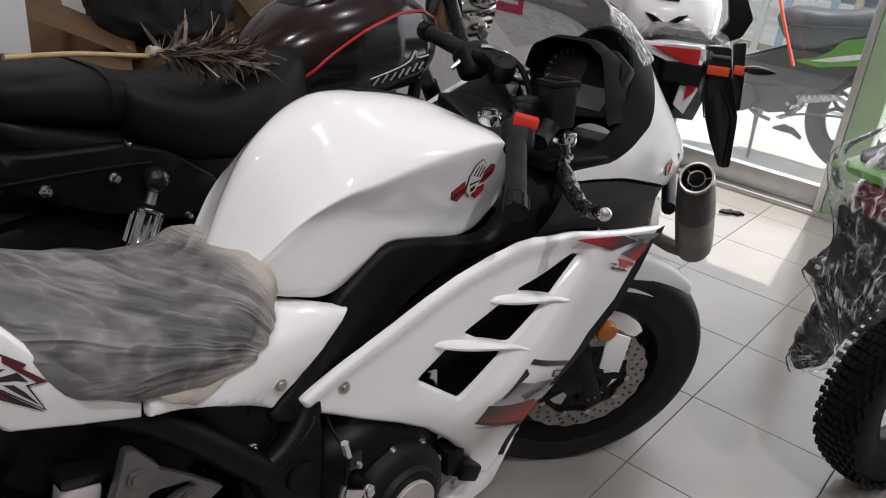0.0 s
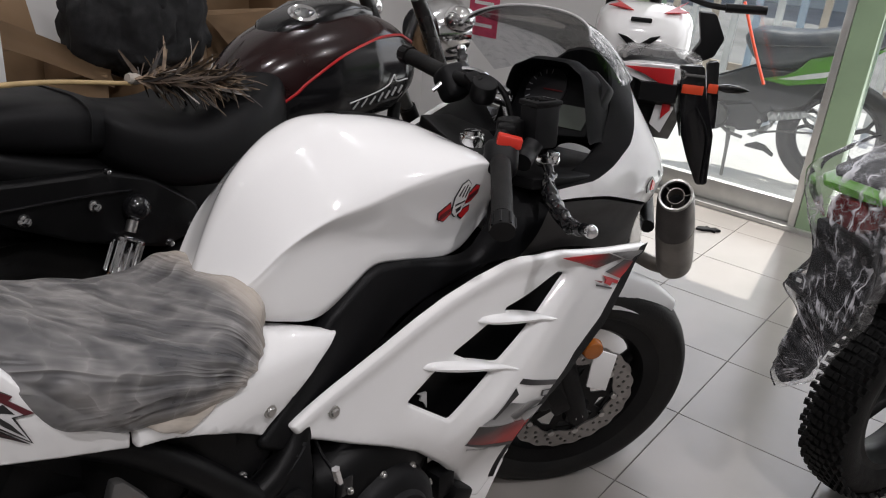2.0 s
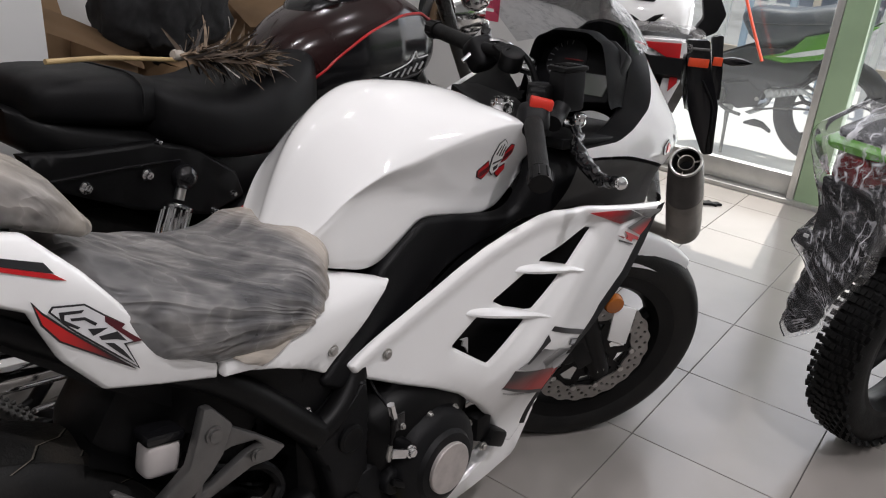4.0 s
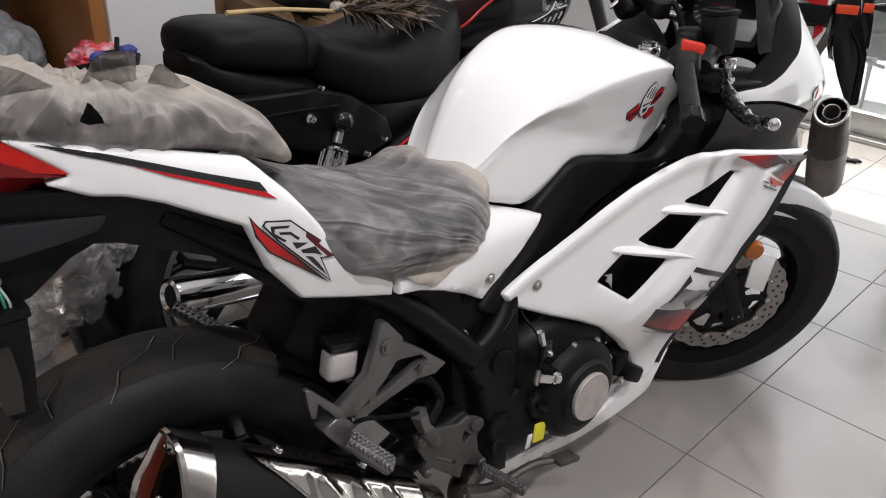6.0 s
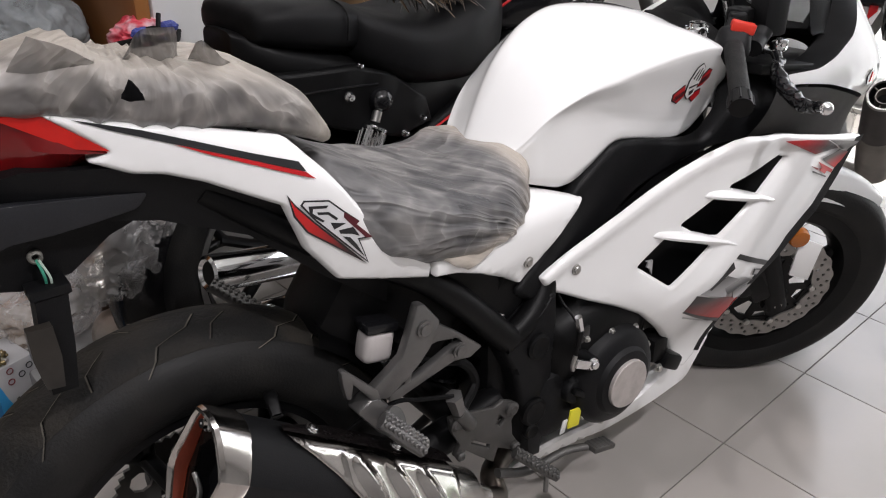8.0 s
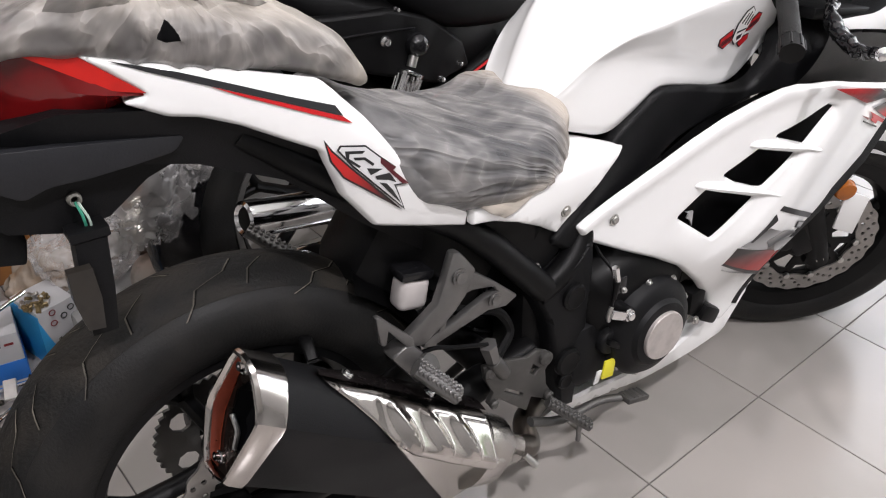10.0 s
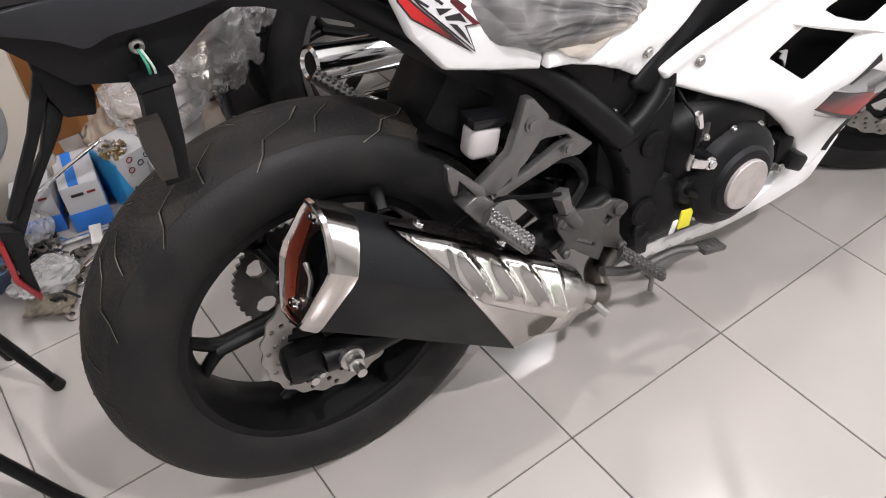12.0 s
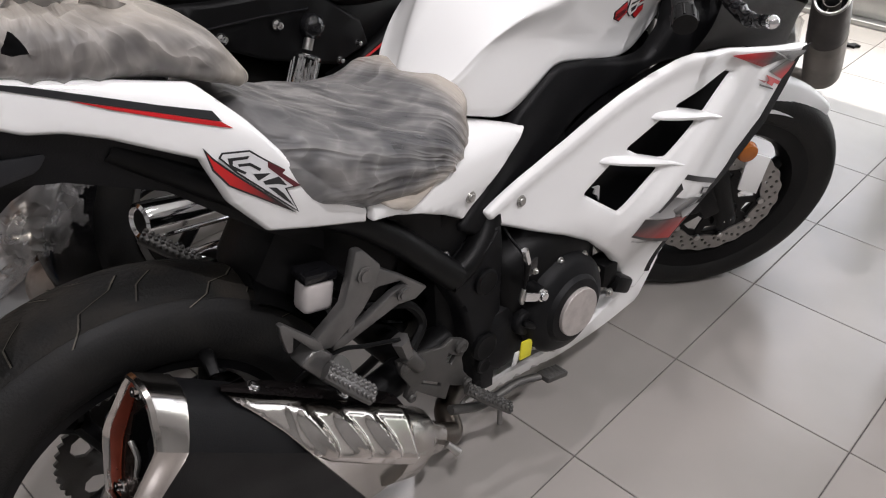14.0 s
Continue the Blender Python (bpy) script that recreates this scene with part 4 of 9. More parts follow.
TAIL = [(-0.100, 0.979), (-0.044, 0.930), (-0.068, 0.924), (-0.047, 0.913), (-0.027, 0.903), (0.006, 0.897), (0.044, 0.882), (0.090, 0.857), (0.128, 0.837), (0.136, 0.814), (0.154, 0.769), (0.197, 0.713), (0.266, 0.691), (0.3385, 0.671),
        (0.3385, 0.695), (0.258, 0.779), (0.241, 0.793), (0.189, 0.866), (0.144, 0.916), (0.099, 0.928), (-0.012, 0.957)]
MIDP = [(0.3415, 0.674), (0.380, 0.668), (0.425, 0.652), (0.480, 0.622), (0.526, 0.592), (0.567, 0.618), (0.612, 0.660), (0.662, 0.706), (0.60, 0.727), (0.50, 0.757), (0.42, 0.765), (0.263, 0.783), (0.3415, 0.695)]
tail = part("tail_panel", panel(TAIL, g_tail, step=0.012, roll=0.006, skirt=0.010, soft=0.003), WHITE, bike, "white tail panel with red and black decals", 62)
part("tail_panel", panel(TAIL, g_tail, step=0.04, skirt=0.03, mirror=True), WHITE, bike, "", 62)


def g_mid(x, z):
    return -(0.14 - 0.02 * sstep(0.4, 0.6, x)) + 0.045 * sstep(0.69, 0.76, z) + 0.012 * sstep(0.66, 0.60, z)


for mir in (False, True):
    mid = part("seat_side_panel", panel(MIDP, g_mid, step=0.012, roll=0.004, skirt=0.008, mirror=mir, soft=0.002), WHITE, bike, "white panel under the seat", 62)
    if not mir:
        part("panel_bolt", hexbolt((0.536, g_mid(0.536, 0.631) - 0.001, 0.631), (0, -1, 0), 0.0075, 0.006), STEEL, mid, "silver bolt")
decal("decal", [(-0.074, 0.971), (-0.012, 0.951), (0.04, 0.931), (0.096, 0.909), (0.150, 0.889), (0.157, 0.876), (0.096, 0.901), (0.012, 0.934), (-0.04, 0.955)], INK, tail, g_tail, label="black stripe")
decal("decal", [(0.02, 0.9305), (0.095, 0.901), (0.156, 0.876), (0.168, 0.865), (0.107, 0.891), (0.05, 0.9155)], RED, tail, g_tail, 0.002, "thin red stripe")
WEDGE = [(0.1309, 0.8515), (0.1398, 0.8370), (0.1615, 0.8105), (0.1982, 0.7698), (0.2320, 0.7315), (0.1830, 0.7721), (0.1510, 0.7979), (0.1358, 0.8227)]
decal("decal", WEDGE, INK, tail, g_tail, 0.0016, "black edge of a red wedge", 0.004)
decal("decal", inset(WEDGE, 0.0022), FADER, tail, g_tail, 0.0022, "red wedge darkening towards its point", 0.004)
# stylised outlined mark, drawn as plain strokes
MARK = [(0.1445, 0.8361), (0.1492, 0.8415), (0.1812, 0.8352), (0.2001, 0.8166), (0.2208, 0.7975), (0.2165, 0.7941), (0.2386, 0.7700), (0.2195, 0.7722), (0.2350, 0.7314), (0.1981, 0.7715), (0.1617, 0.8119)]
decal("decal", MARK, INK, tail, g_tail, 0.0028, "black outlined mark", 0.004)
decal("decal", inset(MARK, 0.0020), PALE, tail, g_tail, 0.0034, "pale silver fill of the mark", 0.004)
for o, mt in (([(0.1540, 0.8335), (0.1790, 0.8290), (0.1760, 0.8262), (0.1590, 0.8292), (0.1580, 0.8235), (0.1725, 0.8105), (0.1700, 0.8090), (0.1548, 0.8215)], INK),
              ([(0.1640, 0.8235), (0.1790, 0.8205), (0.1905, 0.8095), (0.1880, 0.8070), (0.1775, 0.8175), (0.1650, 0.8200)], INK),
              ([(0.1999, 0.8150), (0.2206, 0.7972), (0.2160, 0.7945), (0.2380, 0.7708), (0.2290, 0.7720), (0.2120, 0.7920), (0.1991, 0.8080)], MAROONV),
              ([(0.1800, 0.8060), (0.2010, 0.8000), (0.1920, 0.7975), (0.1845, 0.7960)], INK),
              ([(0.2110, 0.7920), (0.2200, 0.7770), (0.2090, 0.7830), (0.1925, 0.7880), (0.1905, 0.7930)], INK),
              ([(0.1960, 0.7830), (0.2060, 0.7790), (0.2150, 0.7670), (0.2283, 0.7433), (0.2110, 0.7640)], INK)):
    decal("decal", o, mt, tail, g_tail, 0.004, "plain stroke of the mark", 0.004)

# tail lamp
rings = []
for k in range(9):
    t = k / 8
    x = -0.045 - 0.15 * t
    w = 0.088 * (1 - 0.8 * t ** 2.2)
    zt, zb = 0.937 + 0.062 * min(1, 1.6 * t) - 0.012 * t, 0.926 - 0.012 * min(1, 3 * t)
    rings.append([V((x, -w, (zt + zb) / 2 - 0.002)), V((x, -w * 0.93, zt)), V((x, 0, zt + 0.012)), V((x, w * 0.93, zt)), V((x, w, (zt + zb) / 2)), V((x, w * 0.8, zb)), V((x, 0, zb - 0.006)), V((x, -w * 0.8, zb))])
lamp = part("tail_lamp", loft(rings), TAILRED, bike, "red tail lamp lens", 30)
b = panel([(-0.100, 0.978), (-0.043, 0.932), (-0.078, 0.940), (-0.150, 0.985)], lambda x, z: -0.091 + 0.26 * max(0, -0.05 - x), step=0.04, roll=0, skirt=0.01)
part("lamp_bezel", b, TAILRED2, lamp, "bright red lens edge")

# fuel tank: stations along x of (x, top, bottom, half width at the crease, crease height)
ST = [(0.500, 0.796, 0.762, 0.055, 0.776), (0.535, 0.862, 0.753, 0.086, 0.806), (0.58, 0.924, 0.738, 0.107, 0.850), (0.64, 0.966, 0.722, 0.126, 0.882), (0.70, 0.988, 0.750, 0.135, 0.893), (0.745, 0.990, 0.776, 0.139, 0.902), (0.81, 0.982, 0.768, 0.144, 0.912),
      (0.89, 0.963, 0.752, 0.147, 0.918), (0.94, 0.943, 0.758, 0.144, 0.914), (0.985, 0.922, 0.790, 0.134, 0.896), (1.025, 0.900, 0.822, 0.108, 0.874), (1.055, 0.872, 0.842, 0.060, 0.856)]


def tank_station(x):
    xs = [q[0] for q in ST]
    k = max(0, min(len(ST) - 2, sum(1 for q in xs if q <= x) - 1))
    P = [ST[max(0, k - 1)], ST[k], ST[k + 1], ST[min(len(ST) - 1, k + 2)]]
    t = (x - xs[k]) / (xs[k + 1] - xs[k])
    out = []
    for c in range(1, 5):
        m0 = (P[2][c] - P[0][c]) / max(1e-6, P[2][0] - P[0][0]) * (xs[k + 1] - xs[k])
        m1 = (P[3][c] - P[1][c]) / max(1e-6, P[3][0] - P[1][0]) * (xs[k + 1] - xs[k])
        out.append((2 * t ** 3 - 3 * t * t + 1) * P[1][c] + (t ** 3 - 2 * t * t + t) * m0 + (3 * t * t - 2 * t ** 3) * P[2][c] + (t ** 3 - t * t) * m1)
    return out


def tank_half(x):
    """Half a section: the top, a soft ridge, the shoulder, a crisp crease, the tucked-in knee side."""
    zt, zb, w, zc = tank_station(x)
    h, d = zc - zb, zt - zc
    r = 0.50 + 0.50 * sstep(0.50, 0.72, x)
    r2 = 0.70 + 0.30 * sstep(0.50, 0.68, x)
    wb = min(0.100, 0.97 * w)                                       # the flank below the knee facet
    fh = min(0.80 * h, 0.012 + 0.125 * sstep(0.52, 0.95, x))        # height of the facet under the crease
    lo = zc - fh - 0.10 * (h - fh)
    return [(0.0, zt), (0.22 * r * w, zt - 0.002), (0.38 * r * w, zt - 0.010), (0.47 * r * w, zt - 0.16 * d - 0.006), (0.72 * r * w, zt - 0.46 * d), (0.93 * r2 * w, zc + 0.20 * d), (0.98 * (0.5 + 0.5 * r2) * w, zc + 0.06 * d), (w, zc), (0.988 * w + 0.012 * wb, zc - 0.05 * fh), (0.5 * (w + wb), zc - 0.5 * fh), (wb + 0.004, zc - 0.94 * fh), (wb, lo), (wb, zb + 0.08 * (h - fh)), (wb - 0.006, zb), (wb * 0.5, zb)]


def tank_y(x, z):
    """The flank of the tank below its crease."""
    P = tank_half(x)[7:14]
    for (y0, z0), (y1, z1) in zip(P, P[1:]):
        if z1 <= z <= z0:
            return -(y0 + (y1 - y0) * (z0 - z) / (z0 - z1))
    return -P[0][0] if z > P[0][1] else -P[-1][0]


rings = []
for q in range(45):
    x = 0.500 + 0.555 * q / 44
    half = tank_half(x)
    rings.append([V((x, -y, z)) for y, z in half] + [V((x, y, z)) for y, z in reversed(half)][:-1])
b = loft(rings)
tank = part("fuel_tank", b, WHITE, bike, "glossy white fuel tank with crisp creases", 75)
md = tank.modifiers.new("round", "SUBSURF")
md.levels = md.render_levels = 1

b = grid_sheet(lambda u, v: V((0.765 + 0.17 * u, -0.012 + 0.055 * v, tank_station(0.765 + 0.17 * u)[0] + 0.0015 - 0.006 * abs(2 * v - 1) ** 2)), 12, 6)
bmesh.ops.solidify(b, geom=b.faces[:], thickness=-0.003)
part("filler_surround", b, BLACKP, tank, "black strip round the filler cap", 50)

# seats inside milky plastic bags
def seat_shape(stations, nseg=20):
    rings = []
    for x, zt, zb, w in stations:
        ring = []
        for k in range(nseg):
            a = 2 * math.pi * k / nseg
            c, s = math.cos(a), math.sin(a)
            y = w * math.copysign(abs(c) ** 0.55, c)
            z = (zt + zb) / 2 + (zt - zb) / 2 * math.copysign(abs(s) ** 0.6, s)
            ring.append(V((x, y, z)))
        rings.append(ring)
    return rings


RSEAT = [(0.200, 0.820, 0.770, 0.07), (0.215, 0.846, 0.76, 0.115), (0.26, 0.828, 0.735, 0.138), (0.33, 0.796, 0.700, 0.147), (0.41, 0.772, 0.683, 0.146), (0.47, 0.774, 0.686, 0.138), (0.502, 0.782, 0.702, 0.122), (0.522, 0.782, 0.728, 0.104), (0.534, 0.772, 0.745, 0.085)]
PSEAT = [(-0.15, 0.985, 0.970, 0.035), (-0.13, 1.012, 0.968, 0.062), (-0.06, 1.02, 0.964, 0.078), (0.03, 1.000, 0.956, 0.088), (0.11, 0.975, 0.938, 0.092), (0.17, 0.950, 0.918, 0.082), (0.205, 0.915, 0.895, 0.05)]
SEATP = mat("plain black seat cover", (0.009, 0.009, 0.010), 0.6, 0, 0.2, 8, spec=0.1)
seat = part("rider_seat", loft(seat_shape(RSEAT)), SEATP, bike, "black seat under a dusty plastic bag", 60)
pill = part("pillion_seat", loft(seat_shape(PSEAT)), SEATP, bike, "black pillion seat under plastic", 60)


def bag_over(stations, grow, seed, amount, nseg=110, sub=9, pull=(0.42, -0.13, 0.70), hem=()):
    """A thin bag drawn over a seat; soft folds fan out from where it is gathered."""
    S = []
    for a0, a1 in zip(stations, stations[1:]):
        for k in range(sub):
            t = k / sub
            S.append(tuple(p + (q - p) * t for p, q in zip(a0, a1)))
    S.append(stations[-1])
    S = [(x, zt + grow, zb, w + grow) for x, zt, zb, w in S]
    b = loft(seat_shape(S, nseg), caps=False)
    c = V(pull)
    b.normal_update()
    rim = b.verts.layers.float.new("hem")
    moves = []
    for v in b.verts:
        d = v.co - c
        th = math.atan2(d.z + 0.45 * d.y, -d.x)
        warp = 0.5 * noise.noise(v.co * 5 + V((seed, 0, 0)))
        f = 1 - min(1, abs(noise.noise(V((th * 3.2 + warp, d.length * 2.5, seed)))) * 2.4)
        h = noise.noise(v.co * 9 + V((0, seed, 0)))
        moves.append(amount * (1.5 * f * f + 0.8 * h) + 0.006)
    for v, m in zip(b.verts, moves):
        v.co += v.normal * m * (1 if v.normal.dot(v.co - V((v.co.x, 0, v.co.z - 0.03))) > 0 else -1)
        v[rim] = max((sstep(a, q, v.co.dot(V(n))) for n, a, q in hem), default=0.0)
    return b


part("seat_bag", bag_over([(0.195, 0.84, 0.77, 0.07), (0.215, 0.852, 0.755, 0.118), (0.26, 0.831, 0.730, 0.140), (0.33, 0.800, 0.693, 0.150), (0.41, 0.779, 0.675, 0.149), (0.47, 0.784, 0.678, 0.142), (0.506, 0.796, 0.694, 0.128), (0.528, 0.800, 0.722, 0.110), (0.542, 0.790, 0.745, 0.088)], 0.003, 3.0, 0.0042, pull=(0.56, -0.13, 0.675), hem=(((1, 0, 0), 0.485, 0.535), ((0.25, 0, -1), -0.615, -0.58))), BAG, seat, "crumpled milky plastic bag", 180)
tb = bag_over([(-0.20, 1.004, 0.990, 0.045), (-0.15, 1.010, 0.986, 0.066), (-0.10, 1.022, 0.976, 0.080), (-0.055, 1.032, 0.962, 0.088), (-0.01, 1.008, 0.950, 0.092), (0.04, 0.994, 0.940, 0.098), (0.11, 0.988, 0.925, 0.102), (0.15, 0.970, 0.912, 0.100), (0.19, 0.943, 0.897, 0.092), (0.215, 0.908, 0.885, 0.075), (0.232, 0.888, 0.880, 0.05)], 0.003, 9.0, 0.0050, pull=(0.02, -0.10, 1.12), hem=(((0.25, 0.15, 1), 0.975, 1.02), ((1, 0, 0), 0.17, 0.215)))
# a torn hole in the near side
TEAR = [(-0.012, 1.006), (-0.027, 0.988), (-0.017, 0.982), (-0.004, 0.983), (-0.006, 0.994)]
def torn(x, z):
    c = 0
    for (x0, z0), (x1, z1) in zip(TEAR, TEAR[1:] + TEAR[:1]):
        if (z0 > z) != (z1 > z) and x < x0 + (z - z0) * (x1 - x0) / (z1 - z0):
            c += 1
    return c % 2 == 1


bmesh.ops.delete(tb, geom=[v for v in tb.verts if v.co.y < -0.03 and torn(v.co.x, v.co.z)], context="VERTS")
for v in tb.verts:
    if v.is_boundary and v.co.y < -0.03:
        near = None
        for (x0, z0), (x1, z1) in zip(TEAR, TEAR[1:] + TEAR[:1]):
            dx, dz = x1 - x0, z1 - z0
            t = min(1, max(0, ((v.co.x - x0) * dx + (v.co.z - z0) * dz) / (dx * dx + dz * dz)))
            px, pz = x0 + dx * t, z0 + dz * t
            g = math.hypot(v.co.x - px, v.co.z - pz)
            if near is None or g < near[0]:
                near = (g, px, pz)
        if near[0] < 0.012:
            v.co.x, v.co.z = near[1], near[2]
part("seat_bag", tb, BAGP, pill, "torn dusty plastic bag", 180)
# the hem of the rider's bag hanging over the white side panel
HEMO = [(0.236, 0.800), (0.262, 0.772), (0.300, 0.738), (0.345, 0.705), (0.395, 0.672), (0.418, 0.676), (0.445, 0.690), (0.482, 0.712), (0.510, 0.738), (0.526, 0.768), (0.512, 0.785), (0.485, 0.742), (0.440, 0.715), (0.395, 0.712), (0.345, 0.728), (0.290, 0.772)]
hem = panel(HEMO, lambda x, z: g_mid(x, z) - 0.008 - 0.006 * abs(noise.noise(V((x * 30, z * 30, 2)))), step=0.008, roll=0.004, tuck=0.004, skirt=0)
part("bag_hem", crumple(hem, 0.003, 35), HEM, seat, "beige doubled hem of the bag", 75)
# loose torn flaps standing off the pillion bag
for k, (x, z, w, hgt, rot) in enumerate(((0.03, 1.000, 0.10, 0.045, 20), (0.10, 0.985, 0.07, 0.035, -25), (-0.06, 1.01, 0.12, 0.05, 8))):
    fb = grid_sheet(lambda u, v: V((w * (u - 0.5) * (1 - 0.4 * v), -0.02 * v + 0.012 * math.sin(7 * u + k), hgt * v * (0.6 + 0.4 * math.sin(3 * u + k)))), 14, 8)
    bmesh.ops.solidify(fb, geom=fb.faces[:], thickness=0.0008)
    part("bag_flap", crumple(fb, 0.008, 22, k), BAGP, pill, "", 75, Matrix.Translation((x, -0.03 - 0.02 * k, z)) @ Matrix.Rotation(radians(rot), 4, "Z"))


# ------------------------------------------------ nose, cockpit, screen
def nose_point(s, z, xs, w=None, xf=None):
    """On the nose at height z; s runs 0 at the side end, 1 at the front, 2 at the other side's end."""
    f = 1 - abs(1 - s)
    w = w if w is not None else 0.206 - 0.085 * sstep(0.80, 1.02, z) - 0.03 * sstep(0.80, 0.70, z)
    xf = xf if xf is not None else 1.595 - 0.58 * max(0, z - 0.80) - 0.5 * max(0, 0.78 - z)
    a = f * math.pi / 2
    x = xs + (xf - xs) * math.sin(a) ** (2 / 3)
    y = -w * abs(math.cos(a)) ** (2 / 3)
    return V((x, y if s <= 1 else -y, z))


def curve(keys, s):
    for (a, p), (b, q) in zip(keys, keys[1:]):
        if s <= b:
            return p + (q - p) * (s - a) / (b - a)
    return keys[-1][1]


RIM_Z = [(0, 0.856), (0.03, 0.853), (0.07, 0.851), (0.14, 0.862), (0.21, 0.876), (0.28, 0.887), (0.36, 0.906), (0.45, 0.930), (0.6, 0.966), (0.8, 0.99), (1.0, 1.0)]
LOW_Z = [(0, 0.840), (0.03, 0.832), (0.1, 0.818), (0.18, 0.796), (0.25, 0.780), (0.35, 0.760), (0.5, 0.742), (1.0, 0.78)]
GREY_L = [(0, 0.762), (0.1, 0.732), (0.25, 0.690), (0.5, 0.655), (1.0, 0.65)]


def fold(keys):
    return lambda s: curve(keys, 1 - abs(1 - s))


rim, low, gl = fold(RIM_Z), fold(LOW_Z), fold(GREY_L)
b = grid_sheet(lambda u, v: nose_point(2 * u, low(2 * u) + (rim(2 * u) - low(2 * u)) * v, 1.065), 96, 12)
bmesh.ops.solidify(b, geom=b.faces[:], thickness=0.004)
nose = part("nose_fairing", b, WHITE, bike, "glossy white nose fairing", 55)
b = grid_sheet(lambda u, v: nose_point(2 * u, gl(2 * u) + (low(2 * u) - 0.004 - gl(2 * u)) * v, 0.975 + 0.07 * v) - V((0, 0.004 if u < 0.5 else -0.004, 0)) * -1, 96, 8)
bmesh.ops.solidify(b, geom=b.faces[:], thickness=0.004)
part("upper_cowl", b, GREYP, bike, "dark grey textured cowl", 55)


def collar(u, v):
    s = 2 * u
    p = nose_point(s, rim(s) - 0.002, 1.065)
    k = 1 - abs(1 - s)
    inn = V((p.x - 0.012 - 0.07 * k, p.y * (0.66 + 0.10 * k), p.z + 0.002 + 0.050 * sstep(0.15, 0.5, k)))
    deep = V((p.x - 0.02 - 0.06 * k, p.y * (0.60 + 0.1 * k), p.z - 0.15))
    return p.lerp(inn, v / 0.55) if v < 0.55 else inn.lerp(deep, (v - 0.55) / 0.45)


b = grid_sheet(collar, 80, 14)
bmesh.ops.solidify(b, geom=b.faces[:], thickness=0.003)
part("cockpit_trim", b, BLACKP, bike, "black textured cockpit trim", 50)
# hood over the dials
def hood(u, v):
    s = 2 * u - 1
    y = 0.118 * math.copysign(abs(s) ** 0.85, s)
    z = 1.030 - 0.015 * sstep(0.25, 0.6, abs(s)) - 0.125 * sstep(0.55, 1.0, abs(s)) ** 1.3
    return V((1.275 + 0.10 * v - 0.02 * abs(s), (y - 0.010 * (1 - v)) * (1 + 0.12 * v), z - 0.05 * v * v + 0.008 * math.sin(math.pi * v)))


b = grid_sheet(hood, 40, 10)
bmesh.ops.solidify(b, geom=b.faces[:], thickness=0.005)
part("dial_hood", b, BLACKP, bike, "black hood over the dials", 50)
# far side of the cockpit: black panel rising to the white nose edge
b = grid_sheet(lambda u, v: V((1.02, 0.10, 0.885)).lerp(V((1.20, 0.05, 0.895)), u).lerp(V((1.12, 0.205, 0.885)).lerp(V((1.29, 0.195, 0.945)), u), v) + V((0, 0, 0.012 * math.sin(math.pi * v))), 10, 8)
bmesh.ops.solidify(b, geom=b.faces[:], thickness=0.004)
part("cockpit_side", b, BLACKP, bike, "black inner cockpit panel", 50)
b = tube([(1.05, 0.205, 0.862), (1.12, 0.210, 0.885), (1.21, 0.208, 0.915), (1.30, 0.196, 0.948)], [0.004, 0.008, 0.009, 0.008], 10, 6, flat=0.6)
part("nose_edge", b, WHITE, nose, "white rim of the nose", 60)
# cockpit floor
part("cockpit_floor", box((1.24, 0, 0.838), (0.44, 0.35, 0.02), 0.006, Matrix.Rotation(radians(8), 4, "Y")), BLACKM, bike, "black panel below the dials")
# small badge beside the headlamp
def nose_side(x, z):
    return -0.1905 + 0.19 * (x - 1.378)


part("nose_badge", panel([(1.372, 0.790), (1.410, 0.786), (1.414, 0.806), (1.396, 0.818), (1.370, 0.808)], lambda x, z: nose_side(x, z) - 0.003, step=0.02, roll=0, tuck=0, skirt=0.002), INK, nose, "small dark badge")
part("nose_badge_mark", panel([(1.386, 0.793), (1.407, 0.790), (1.409, 0.804), (1.395, 0.812)], lambda x, z: nose_side(x, z) - 0.0045, step=0.02, roll=0, tuck=0, skirt=0.002), RED, nose)
# headlamp lens under the nose, wrapped in film
b = grid_sheet(lambda u, v: nose_point(0.62 + 0.25 * u, 0.60 + 0.10 * v, 1.10, 0.205, 1.53), 10, 6)
bmesh.ops.solidify(b, geom=b.faces[:], thickness=0.004)
part("headlamp_film", crumple(b, 0.006, 30), BAGC, bike, "clear film on the headlamp", 60)


def screen(u, v):
    a = (u - 0.5) * math.pi
    c = max(0.0, math.cos(a))
    base = V((1.295 + 0.165 * c ** 0.8, 0.142 * math.sin(a), 0.992 + 0.012 * c))
    top = V((1.190 + 0.035 * c, 0.146 * math.sin(a), 1.082 + 0.048 * c ** 0.8))
    return base.lerp(top, v) + V((0.3, 0, 1)).normalized() * 0.022 * math.sin(math.pi * v) * c


b = grid_sheet(screen, 40, 12)
bmesh.ops.solidify(b, geom=b.faces[:], thickness=0.003)
sc = part("windscreen", b, SCREEN, bike, "clear smoked acrylic windscreen", 60)
sc.visible_shadow = False
part("screen_edge", tube([screen(k / 24, 1.0) for k in range(1, 24)], 0.0022, 6, 2), mat("acrylic edge", (0.55, 0.55, 0.56), 0.2), sc)

